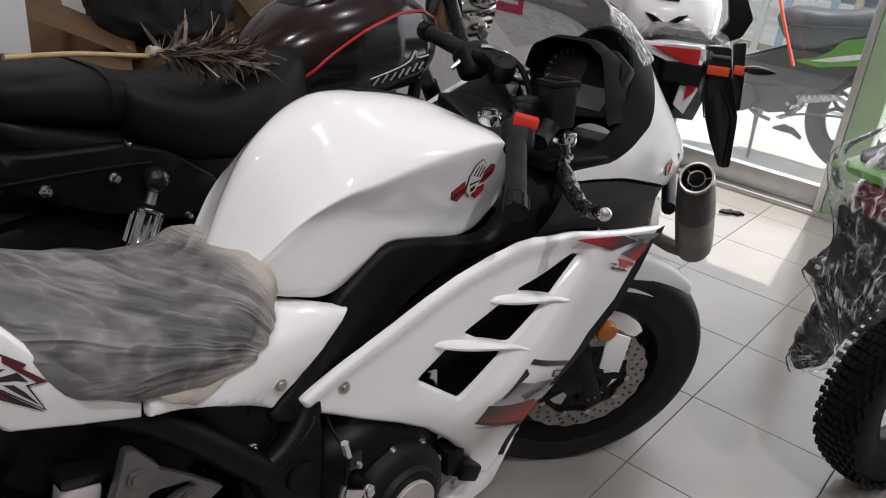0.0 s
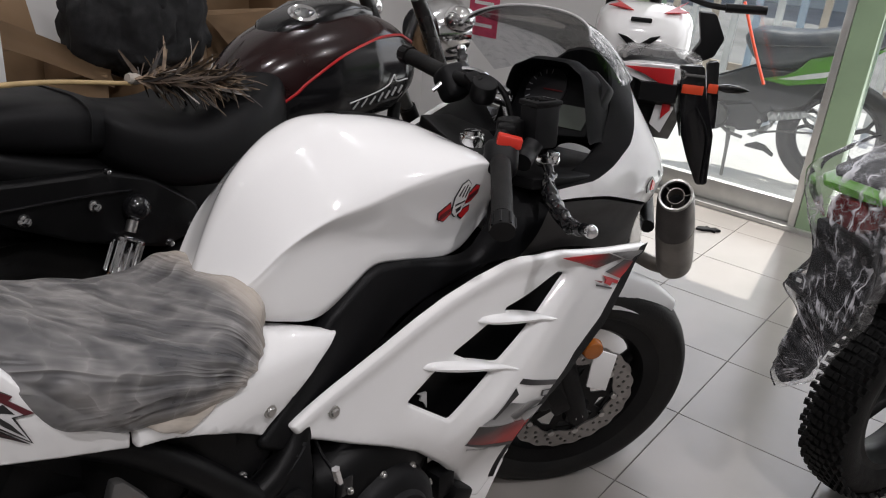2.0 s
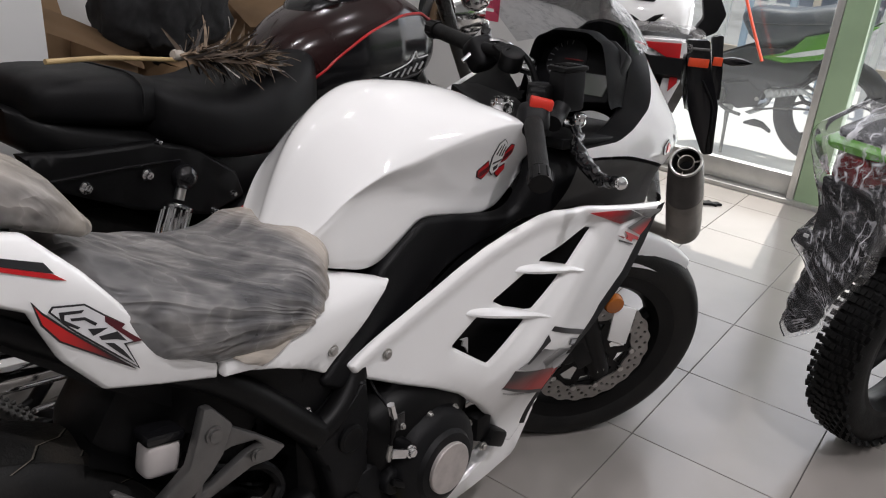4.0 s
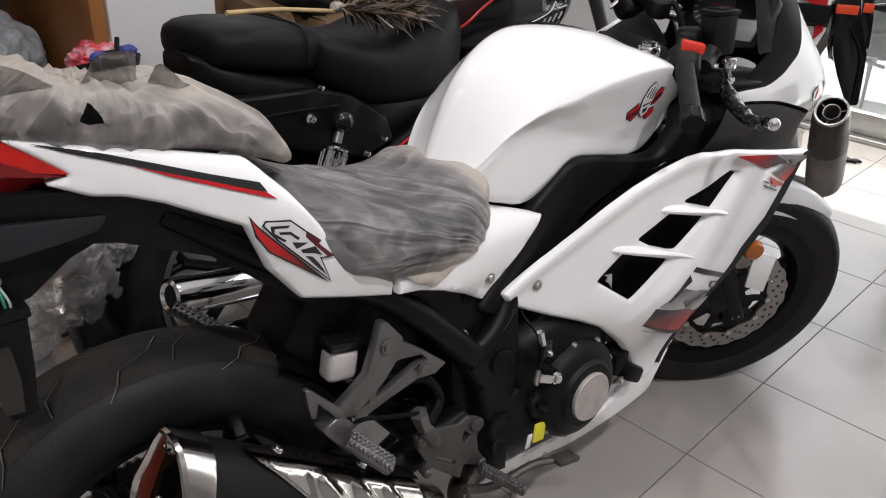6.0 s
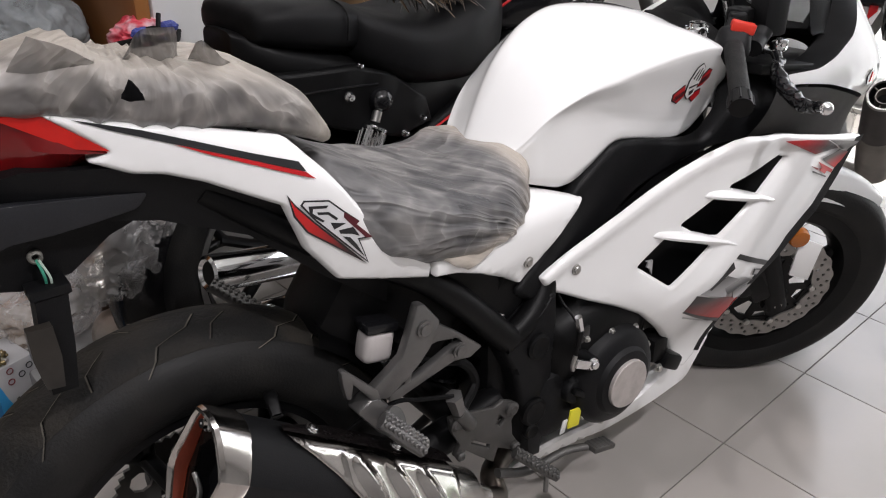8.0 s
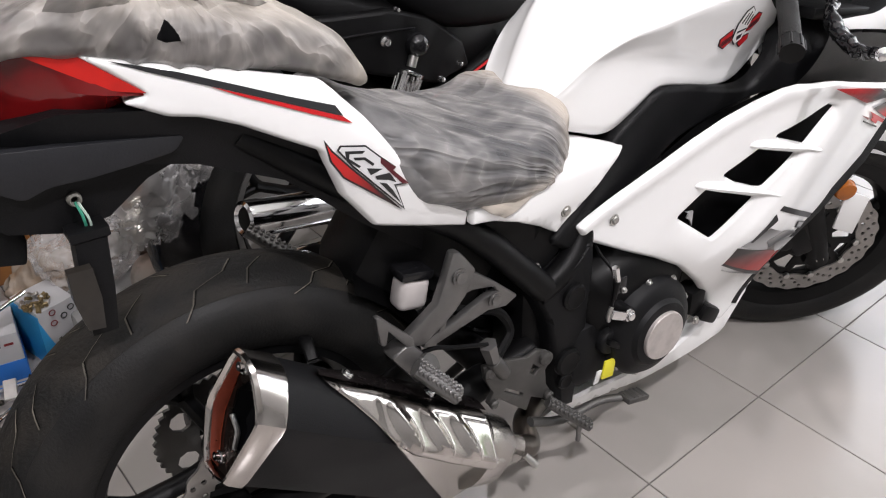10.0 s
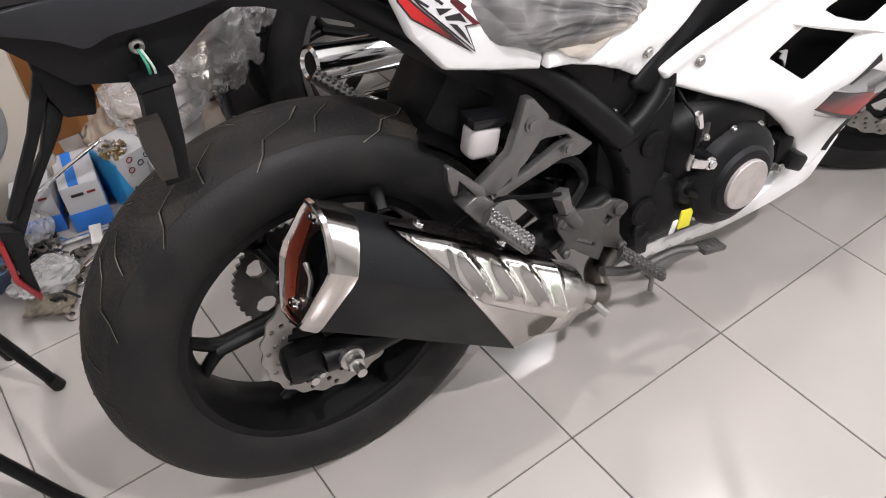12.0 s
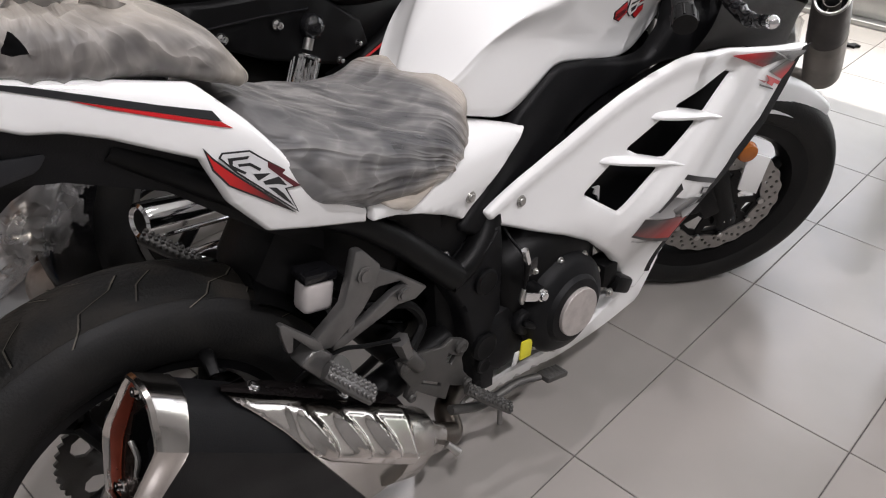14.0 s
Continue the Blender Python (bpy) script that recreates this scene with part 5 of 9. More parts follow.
# dials
DIA = pose(1.305, -0.008, 0.950, 0, -56, 0)
b = plate([(-0.062, -0.098), (0.05, -0.10), (0.075, -0.06), (0.08, 0), (0.075, 0.06), (0.05, 0.10), (-0.062, 0.098), (-0.075, 0.0)], 0.03, None, 0.006)
dial = part("dashboard", b, BLACKP, bike, "black dashboard with dial and display", 38, DIA @ Matrix(((1, 0, 0, 0), (0, 0, 1, 0), (0, -1, 0, 0.0), (0, 0, 0, 1))))


DM = DIA @ Matrix(((1, 0, 0, 0), (0, 0, 1, 0), (0, -1, 0, 0.0), (0, 0, 0, 1)))
part("dial_face", plate(arc(30, 0, 2 * math.pi * 29 / 30, 0.047, 0.018, 0.032), 0.003), DIAL, dial, "round grey dial face", 38, DM @ Matrix.Translation((0, -0.003, 0)))
for k in range(13):
    a = radians(150 - 20 * k) + math.pi / 2
    b = box((0.018 + 0.039 * math.cos(a), -0.004, 0.032 + 0.039 * math.sin(a)), (0.009, 0.0012, 0.0018), 0, Matrix.Rotation(-a, 4, "Y"))
    part("dial_mark", b, SILVER, dial, "", 38, DM)
part("needle", box((0.018, -0.0055, 0.012), (0.003, 0.0015, 0.045), 0.0005), DARKRED, dial, "", 38, DM)
part("display", plate([(-0.052, -0.085), (-0.006, -0.09), (-0.006, -0.02), (-0.052, -0.02)], 0.003), LCD, dial, "grey-green liquid crystal display", 38, DM @ Matrix.Translation((0, -0.003, 0)))

# top yoke, key switch and bars
b = plate([(1.00, -0.115), (1.06, -0.125), (1.12, -0.06), (1.13, 0.0), (1.12, 0.06), (1.06, 0.125), (1.00, 0.115), (1.035, 0.0)], 0.022, Matrix(((1, 0, 0, 0), (0, 0, 1, 0), (0, -1, 0, 0.897), (0, 0, 0, 1))), 0.004)
yoke = part("top_yoke", b, BLACKM, bike, "black cast top yoke", 38, STEER)
b = lathe([(0.024, -0.02), (0.024, 0.006), (0.022, 0.010), (0.017, 0.011), (0.0155, 0.017), (0.010, 0.019), (0.0, 0.0185)], 32, pose(1.076, 0.006, 0.902))
part("ignition_switch", b, CHROME, yoke, "chrome ignition lock")
part("key_slot", box((1.076, 0.006, 0.9215), (0.012, 0.0035, 0.002), 0.0005), INK, yoke)

# right-hand control, in its turned place; the left one is its mirror image across the fork
def control(names, side_m, right):
    g = part("grip", tube([(0.962, -0.152, 0.912), (0.915, -0.195, 0.887), (0.868, -0.236, 0.864)], [0.0165, 0.0160, 0.0165], 20, 6), mat("grip rubber", (0.006, 0.006, 0.006), 0.6, 0, 0.1, 30, 0.6, 420, spec=0.25), bike, "black rubber grip", 50, side_m)
    part("bar_end", tube([(0.866, -0.238, 0.863), (0.846, -0.256, 0.852)], 0.0185, 20, 2), BLACKM, g, "", 38, side_m)
    for k in range(8):
        a = 2 * math.pi * k / 8
        d = (V((0.846, -0.256, 0.852)) - V((0.866, -0.238, 0.863))).normalized()
        x = d.orthogonal().normalized()
        y = d.cross(x)
        o = (x * math.cos(a) + y * math.sin(a)) * 0.0185
        part("bar_end_rib", rod(V((0.864, -0.240, 0.862)) + o, V((0.848, -0.254, 0.853)) + o, 0.0022, seg=6), BLACKM, g, "", 38, side_m)
    b = tube([(0.958, -0.155, 0.909), (1.0, -0.120, 0.935), (1.045, -0.098, 0.952)], 0.0125, 14, 5)
    rod((1.052, -0.098, 0.925), (1.052, -0.098, 0.962), 0.025, 0.024, 20, 0.004, b)
    box((1.03, -0.108, 0.945), (0.04, 0.03, 0.026), 0.006, Matrix.Rotation(radians(40), 4, "Z"), bm=b)
    part("handlebar", b, BLACKM, bike, "black clip-on handlebar", 38, side_m)
    b = box((0.985, -0.134, 0.910), (0.066, 0.056, 0.058), 0.016, Matrix.Rotation(radians(40), 4, "Z") @ Matrix.Rotation(radians(30), 4, "Y"), 3)
    sw = part("switch_pod", b, BLACKP, bike, "black switch housing", 45, side_m)
    if right:
        part("kill_switch", box((0.984, -0.150, 0.943), (0.040, 0.022, 0.018), 0.003, Matrix.Rotation(radians(-48), 4, "Z") @ Matrix.Rotation(radians(12), 4, "Y")), REDSW, sw, "red engine stop switch", 38, side_m)
        b = box((1.082, -0.134, 0.952), (0.054, 0.044, 0.074), 0.007, Matrix.Rotation(radians(-12), 4, "Z"))
        mc = part("fluid_reservoir", b, BLACKP, bike, "black brake fluid reservoir", 38, side_m)
        part("reservoir_cap", box((1.082, -0.134, 0.991), (0.058, 0.047, 0.009), 0.003, Matrix.Rotation(radians(-12), 4, "Z")), BLACKM, mc, "", 38, side_m)
        for k in range(4):
            part("cap_rib", box((1.082, -0.147 + 0.009 * k, 0.9965), (0.036, 0.0025, 0.0025), 0.0008, Matrix.Rotation(radians(-12), 4, "Z")), BLACKM, mc, "", 38, side_m)
        part("master_cylinder", tube([(1.05, -0.150, 0.930), (1.035, -0.150, 0.915), (1.01, -0.158, 0.905)], 0.016, 14, 4), BLACKP, mc, "", 38, side_m)
    lv = part("lever", tube([(1.080, -0.152, 0.900), (1.062, -0.178, 0.882), (1.029, -0.202, 0.867), (0.998, -0.242, 0.848), (0.966, -0.292, 0.843), (0.950, -0.332, 0.850)], [0.010, 0.0085, 0.0075, 0.008, 0.008, 0.0075], 12, 6), BLACKG, bike, "black brake lever in film", 50, side_m)
    b = bmesh.new()
    bmesh.ops.create_uvsphere(b, u_segments=16, v_segments=10, radius=0.0105)
    b.transform(Matrix.Translation((0.946, -0.338, 0.851)))
    part("lever_ball", b, CHROME, lv, "bright ball end", 60, side_m)
    b = box((1.082, -0.158, 0.896), (0.036, 0.030, 0.020), 0.007)
    rod((1.082, -0.166, 0.902), (1.082, -0.168, 0.914), 0.011, seg=16, bev=0.002, bm=b)
    part("lever_pivot", b, CHROME, lv, "polished lever pivot", 38, side_m)
    fb = tube([(1.058, -0.182, 0.880), (1.029, -0.202, 0.867), (0.998, -0.242, 0.848), (0.966, -0.292, 0.843), (0.955, -0.320, 0.848)], [0.010, 0.012, 0.013, 0.012, 0.010], 20, 14)
    part("lever_film", crumple(fb, 0.005, 70), BLACKG, lv, "glossy black wrapping film", 75, side_m)


control("right", Matrix(), True)
control("left", STEER @ MIRROR @ UNSTEER, False)
# hoses
part("brake_hose", tube([(1.05, -0.135, 0.93), (1.12, -0.12, 0.93), (1.20, -0.06, 0.86), (1.27, -0.07, 0.66), (1.35, -0.10, 0.46)], 0.0055, 8, 8), BLACKM, bike, "black brake hose")
part("cable", tube([(1.13, 0.10, 0.96), (1.16, 0.07, 1.0), (1.19, 0.03, 0.97), (1.20, 0.0, 0.88)], 0.006, 8, 8), BLACKM, bike)
part("cable", tube([(1.10, 0.13, 0.97), (1.15, 0.10, 1.01), (1.20, 0.06, 0.98), (1.22, 0.03, 0.88)], 0.005, 8, 8), CHROME, bike, "bright braided cable")

# tank badge: winged shield in red, grey and black, drawn as plain shapes
def badge(o, mate, lift):
    tank_badge = part("tank_badge", panel([(0.900 + 0.92 * x, 0.856 + 0.92 * z) for x, z in o], lambda x, z: tank_y(x, z) - lift, step=0.012, roll=0, tuck=0, skirt=0.0015), mate, tank)
    return tank_badge


FEATHERS = [[(-0.016, -0.020), (-0.019, 0.010), (-0.012, 0.034), (0.0, 0.041), (0.011, 0.032), (0.015, 0.008), (0.010, -0.022), (-0.004, -0.031)]]
REDS = [[(-0.048, -0.014), (-0.024, 0.002), (-0.012, -0.020), (-0.028, -0.036), (-0.044, -0.028)], [(0.010, 0.004), (0.030, 0.026), (0.042, 0.022), (0.044, 0.006), (0.030, -0.008), (0.014, -0.010)], [(0.004, -0.020), (0.030, -0.014), (0.034, -0.026), (0.018, -0.040), (0.006, -0.032)]]
BADGE = [(o, INK, 0.0018) for o in REDS] + [(inset(o, 0.0018), RED, 0.0024) for o in REDS]
BADGE += [([(x + 0.3 * w - 0.2 * d, z + 0.8 * w + d) for x, z in ((cx - 0.012, cz - 0.007), (cx + 0.010, cz + 0.003), (cx + 0.009, cz + 0.0045), (cx - 0.013, cz - 0.0055))], INK, 0.003) for cx, cz in ((-0.030, -0.019), (0.028, 0.006)) for w in (0.0, 0.006) for d in (-0.004, 0.0)]
BADGE += [(o, INK, 0.003) for o in FEATHERS] + [(inset(o, 0.0016), PAPER, 0.0036) for o in FEATHERS]
BADGE += [(o, INK, 0.0042) for o in ([(-0.012, 0.012), (-0.006, 0.030), (-0.004, 0.029), (-0.009, 0.010)], [(-0.003, 0.008), (0.001, 0.032), (0.003, 0.031), (0.0, 0.007)], [(0.005, 0.006), (0.008, 0.026), (0.010, 0.024), (0.008, 0.005)], [(-0.012, -0.004), (0.010, 0.000), (0.010, -0.003), (-0.012, -0.008)], [(-0.008, -0.014), (0.004, -0.010), (0.004, -0.018), (-0.004, -0.022)])]

# ------------------------------------------------ belly, engine, frame
BELLY = [(0.545, 0.165), (0.60, 0.150), (0.80, 0.150), (1.02, 0.195), (1.10, 0.30), (1.04, 0.30), (0.95, 0.255), (0.86, 0.215), (0.74, 0.195), (0.62, 0.190)]
for mir in (False, True):
    part("belly_pan", panel(BELLY, lambda x, z: -(0.085 + 0.03 * sstep(0.6, 0.95, x)) + 0.25 * max(0, 0.2 - z), step=0.04, mirror=mir), WHITE, bike, "white belly pan")
b = box((0.73, 0.0, 0.36), (0.30, 0.22, 0.26), 0.03)
engine = part("engine_block", b, BLACKM, bike, "black engine casing")
part("cylinder", box((0.80, 0, 0.52), (0.20, 0.20, 0.22), 0.02, Matrix.Rotation(radians(25), 4, "Y")), BLACKM, engine)
part("gearbox", box((0.58, 0, 0.40), (0.20, 0.18, 0.20), 0.03), BLACKM, engine)
CY = pose(0.735, -0.10, 0.347, 90, 0, 0)     # lathe axis towards -y
b = lathe([(0.102, 0.0), (0.102, 0.03), (0.097, 0.052), (0.086, 0.064), (0.068, 0.070), (0.062, 0.078), (0.052, 0.080), (0.0, 0.080)], 56, CY)
clutch = part("engine_cover", b, BLACKP, engine, "round black engine cover", 30)
part("medallion", lathe([(0.0, 0.0875), (0.046, 0.0875), (0.0475, 0.086), (0.0475, 0.078)], 48, CY), mat("grey medallion", (0.52, 0.48, 0.46), 0.45, 0.5, 0.1, 40, 0.3, 130), engine, "pale metal medallion", 30)
for k in range(9):
    a = 2 * math.pi * k / 9 + 0.3
    part("cover_bolt", hexbolt((0.735 + 0.097 * math.cos(a), -0.145, 0.347 + 0.097 * math.sin(a)), (0, -1, 0), 0.0055, 0.007), STEEL, engine)
b = box((0.62, -0.105, 0.325), (0.12, 0.06, 0.14), 0.03)
rod((0.64, -0.13, 0.352), (0.64, -0.150, 0.352), 0.028, 0.024, 24, 0.004, b)
part("side_case", b, BLACKP, engine, "black side case")
part("oil_cap", box((0.64, -0.156, 0.352), (0.042, 0.012, 0.012), 0.004, Matrix.Rotation(radians(35), 4, "Y")), BLACKM, engine)
part("warning_sticker", box((0.634, -0.152, 0.300), (0.028, 0.004, 0.038), 0.001, Matrix.Rotation(radians(8), 4, "Y")), YELLOW, engine, "yellow warning sticker")
part("barcode_tag", crumple(box((0.612, -0.148, 0.287), (0.012, 0.003, 0.030), 0.001, Matrix.Rotation(radians(12), 4, "Y")), 0.003, 60), PAPER, engine, "torn paper tag")
b = box((0.885, -0.115, 0.335), (0.045, 0.05, 0.055), 0.01)
box((0.915, -0.13, 0.300), (0.055, 0.045, 0.035), 0.008, Matrix.Rotation(radians(30), 4, "Y"), bm=b)
rod((0.90, -0.12, 0.365), (0.92, -0.13, 0.375), 0.008, bm=b)
part("side_stand_switch", b, BLACKM, engine, "black bracket with bolts")
part("bracket_bolt", hexbolt((0.876, -0.143, 0.30), (0, -1, 0), 0.007, 0.008), STEEL, engine)
# clutch arm with cable
b = plate([(0.603, 0.430), (0.636, 0.414), (0.643, 0.428), (0.608, 0.446)], 0.008, Matrix.Translation((0, -0.176, 0)), 0.002)
part("clutch_arm", b, CHROME, engine, "shiny clutch arm")
part("arm_stem", tube([(0.606, -0.170, 0.452), (0.600, -0.170, 0.435), (0.604, -0.168, 0.424)], 0.004, 8, 3), STEEL, engine)
part("arm_bolt", hexbolt((0.655, -0.166, 0.4140), (0, -1, 0), 0.009, 0.010), CHROME, engine, "bolt")
part("arm_boss", rod((0.655, -0.110, 0.414), (0.655, -0.166, 0.414), 0.017, 0.014, 20), BLACKM, engine)
part("clutch_cable", tube([(0.604, -0.170, 0.440), (0.612, -0.168, 0.480), (0.611, -0.160, 0.515), (0.618, -0.120, 0.530), (0.64, -0.06, 0.56)], 0.0026, 8, 6), BLACKM, engine, "black clutch cable")
part("cable_boot", rod((0.6155, -0.168, 0.496), (0.611, -0.169, 0.466), 0.0062, 0.004, 12), BLACKM, engine)
part("cable_adjuster", rod((0.6165, -0.167, 0.498), (0.6105, -0.166, 0.524), 0.0066, seg=6), CHROME, engine, "threaded cable adjuster")
part("cable_clip", box((0.634, -0.160, 0.478), (0.026, 0.004, 0.030), 0.003), BLACKG, engine)
part("clip_bolt", hexbolt((0.640, -0.162, 0.468), (0, -1, 0), 0.0045, 0.006), STEEL, engine)
b = loft(seat_shape([(0.595, 0.47, 0.36, 0.105), (0.62, 0.50, 0.33, 0.135), (0.70, 0.52, 0.30, 0.145), (0.80, 0.50, 0.32, 0.140), (0.86, 0.46, 0.36, 0.11)], 28))
part("upper_case", b, BLACKM, engine, "black upper engine casting", 60)

# frame: perimeter beams and side covers
def beam(pts, r, flat=1.0):
    bb = tube(pts, r, 12, 6, flat=flat)
    return bb


b = beam([(0.05, -0.075, 0.86), (0.20, -0.095, 0.745), (0.36, -0.105, 0.645), (0.505, -0.112, 0.497)], [0.016, 0.018, 0.021, 0.024])
beam([(0.05, 0.075, 0.86), (0.20, 0.095, 0.745), (0.36, 0.105, 0.645), (0.505, 0.112, 0.497)], [0.016, 0.018, 0.021, 0.024])
part("frame_rail", b, BLACKM, bike, "black frame rail")
part("frame_rail", beam([(0.49, -0.110, 0.492), (0.545, -0.108, 0.512), (0.59, -0.100, 0.550), (0.61, -0.085, 0.60)], [0.022, 0.022, 0.022, 0.022]), BLACKM, bike)
b = panel([(0.478, 0.500), (0.52, 0.515), (0.565, 0.540), (0.605, 0.575), (0.612, 0.50), (0.605, 0.40), (0.595, 0.31), (0.582, 0.225), (0.538, 0.235), (0.530, 0.34), (0.510, 0.43)], lambda x, z: -0.118 - 0.010 * math.cos((x - 0.55) * 22), step=0.03, roll=0.01, tuck=0.010, skirt=0.05)
plt = part("pivot_plate", b, BLACKP, bike, "black cast frame plate")
for (x, z, r) in ((0.558, 0.470, 0.024), (0.553, 0.338, 0.027), (0.548, 0.300, 0.016)):
    part("pivot_boss", lathe([(r, 0), (r, 0.008), (r * 0.8, 0.011), (r * 0.55, 0.009), (0, 0.008)], 24, pose(x, -0.125, z, 90, 0, 0)), BLACKM, plt, "", 30)
part("plate_bolt", hexbolt((0.592, -0.121, 0.307), (0, -1, 0), 0.006, 0.006), STEEL, plt)
b = panel([(0.345, 0.668), (0.43, 0.66), (0.53, 0.605), (0.60, 0.64), (0.595, 0.585), (0.54, 0.530), (0.50, 0.508)], lambda x, z: -0.096, step=0.05, roll=0.006)
sc2 = part("side_cover", b, BLACKM, bike, "matt black side cover under the seat")
part("cover_bolt", hexbolt((0.499, -0.098, 0.532), (0, -1, 0), 0.0065, 0.008), CHROME, sc2, "chrome bolt")
# dark mass behind: airbox, battery tray, shock
b = box((0.34, 0, 0.60), (0.26, 0.13, 0.20), 0.03, Matrix.Rotation(radians(35), 4, "Y"))
part("battery_tray", b, BLACKM, bike, "black tray under the seat")
b = box((0.80, 0, 0.66), (0.50, 0.16, 0.17), 0.03, Matrix.Rotation(radians(-8), 4, "Y"))
part("airbox", b, BLACKM, bike, "black airbox under the tank")
b = box((1.06, 0, 0.50), (0.05, 0.30, 0.26), 0.01, Matrix.Rotation(radians(-18), 4, "Y"))
part("radiator", b, BLACKM, bike, "black radiator")
b = tube([(0.40, 0, 0.60), (0.46, 0, 0.36)], 0.026, 12, 3)
part("rear_shock", b, BLACKM, bike)
b = bmesh.new()
tube([V((0.40 + 0.06 * t / 40 + 0.001, 0, 0.59 - 0.2 * t / 40)) + V((0.032 * math.cos(t * 0.9), 0.032 * math.sin(t * 0.9), 0)) for t in range(41)], 0.005, 6, 2, b)
part("shock_spring", b, BLACKG, bike, "black coil spring")

# tail underside, hugger
b = loft([[V((x, -w, zt)), V((x, w, zt)), V((x, w * 0.8, zb)), V((x, -w * 0.8, zb))] for x, w, zt, zb in ((-0.22, 0.055, 0.905, 0.89), (-0.13, 0.08, 0.925, 0.865), (0.0, 0.09, 0.905, 0.835), (0.10, 0.10, 0.87, 0.79), (0.20, 0.10, 0.80, 0.70), (0.30, 0.09, 0.73, 0.62))])
bevel(b, 0.01, 2, 30)
under = part("tail_underside", b, BLACKP, bike, "black plastic under-tail")
b = loft([[V((x, -w, zt)), V((x, w, zt)), V((x, w * 0.75, zb)), V((x, -w * 0.75, zb))] for x, w, zt, zb in ((-0.42, 0.045, 0.900, 0.885), (-0.34, 0.065, 0.905, 0.876), (-0.262, 0.075, 0.905, 0.866), (-0.205, 0.075, 0.900, 0.802), (-0.15, 0.072, 0.890, 0.786), (-0.10, 0.065, 0.880, 0.790), (-0.05, 0.055, 0.870, 0.820), (0.0, 0.05, 0.86, 0.835))])
bevel(b, 0.012, 2, 30)
hold = part("plate_carrier", b, BLACKP, bike, "black tail fender carrier")
b = plate(soften([(-0.300, 0.900), (-0.262, 0.884), (-0.208, 0.8616), (-0.183, 0.8445), (-0.156, 0.853), (-0.116, 0.8522), (-0.0686, 0.8552), (-0.024, 0.8595), (-0.01, 0.875), (-0.10, 0.888), (-0.20, 0.900)], 0.004), 0.014, Matrix.Translation((0, -0.082, 0)), 0.005)
# rib in a paler black than the carrier behind it
part("carrier_rib", b, mat("paler black plastic", (0.013, 0.0135, 0.016), 0.45, 0, 0.2, 12, 0.3, 300, spec=0.35), hold, "raised rib with a slanting lower edge", 50)
def bplate(o, y0, y1, bev=0.003):
    return plate(o, y1 - y0, Matrix.Translation((0, y0, 0)), bev)


b = bplate([(-0.235, 0.868), (-0.218, 0.868), (-0.211, 0.819), (-0.186, 0.777), (-0.193, 0.747), (-0.225, 0.754), (-0.233, 0.782), (-0.238, 0.817)], -0.026, 0.014, 0.004)
merge(b, bplate([(-0.234, 0.816), (-0.233, 0.782), (-0.251, 0.749), (-0.302, 0.667), (-0.318, 0.649), (-0.326, 0.654), (-0.268, 0.745)], -0.020, -0.006))
merge(b, bplate([(-0.235, 0.776), (-0.225, 0.754), (-0.235, 0.736), (-0.292, 0.662), (-0.321, 0.617), (-0.334, 0.620), (-0.308, 0.661), (-0.264, 0.714)], -0.014, 0.006))
merge(b, bplate([(-0.340, 0.644), (-0.317, 0.634), (-0.329, 0.567), (-0.330, 0.535), (-0.341, 0.545), (-0.341, 0.600)], -0.018, 0.004))
brk = part("plate_bracket", b, BLACKP, bike, "black forked plate bracket")
part("reflector_strip", bplate([(-0.346, 0.629), (-0.340, 0.626), (-0.343, 0.574), (-0.329, 0.541), (-0.333, 0.534), (-0.350, 0.573)], -0.022, -0.006, 0.001), DARKRED, brk, "dark red reflector strip")
# hanging flasher with two thin leads
b = lathe([(0.0038, 0.008), (0.0055, 0.010), (0.0075, 0.008), (0.008, 0.004), (0.008, -0.004), (0.0038, -0.004)], 24, pose(-0.134, -0.058, 0.826, 90, 0, 0), close=True)
part("lead_grommet", b, mat("grey rubber grommet", (0.17, 0.165, 0.145), 0.5), bike, "grey cable grommet")
part("lead", tube([(-0.134, -0.066, 0.824), (-0.131, -0.072, 0.806), (-0.130, -0.066, 0.785)], 0.0018, 6, 5), mat("green lead", (0.05, 0.30, 0.20), 0.4), bike, "green electric lead")
part("lead", tube([(-0.132, -0.068, 0.824), (-0.126, -0.074, 0.804), (-0.126, -0.068, 0.785)], 0.0015, 6, 5), mat("pale lead", (0.45, 0.55, 0.48), 0.4), bike, "pale electric lead")
b = loft([[V((x - w, -0.068 - d, z)), V((x + w, -0.068 - d, z)), V((x + w, -0.068 + d, z)), V((x - w, -0.068 + d, z))] for x, z, w, d in ((-0.131, 0.796, 0.021, 0.018), (-0.131, 0.786, 0.021, 0.018), (-0.131, 0.783, 0.017, 0.015), (-0.136, 0.72, 0.017, 0.015), (-0.140, 0.665, 0.014, 0.012))])
bevel(b, 0.006, 2, 30)
fl = part("flasher_stalk", b, BLACKP, bike, "black hanging indicator stalk")
b = loft([[V((x - w, y - d, z)), V((x + w, y - d * 1.6, z)), V((x + w, y + d, z)), V((x - w, y + d, z))] for x, y, z, w, d in ((-0.152, -0.088, 0.758, 0.013, 0.006), (-0.152, -0.092, 0.725, 0.014, 0.008), (-0.150, -0.088, 0.682, 0.009, 0.006))])
bevel(b, 0.004, 2, 30)
part("flasher_lens", b, mat("dusty grey lens", (0.022, 0.019, 0.016), 0.3, 0, 0.3, 40, 0.2, 90), fl, "dusty grey indicator lens")


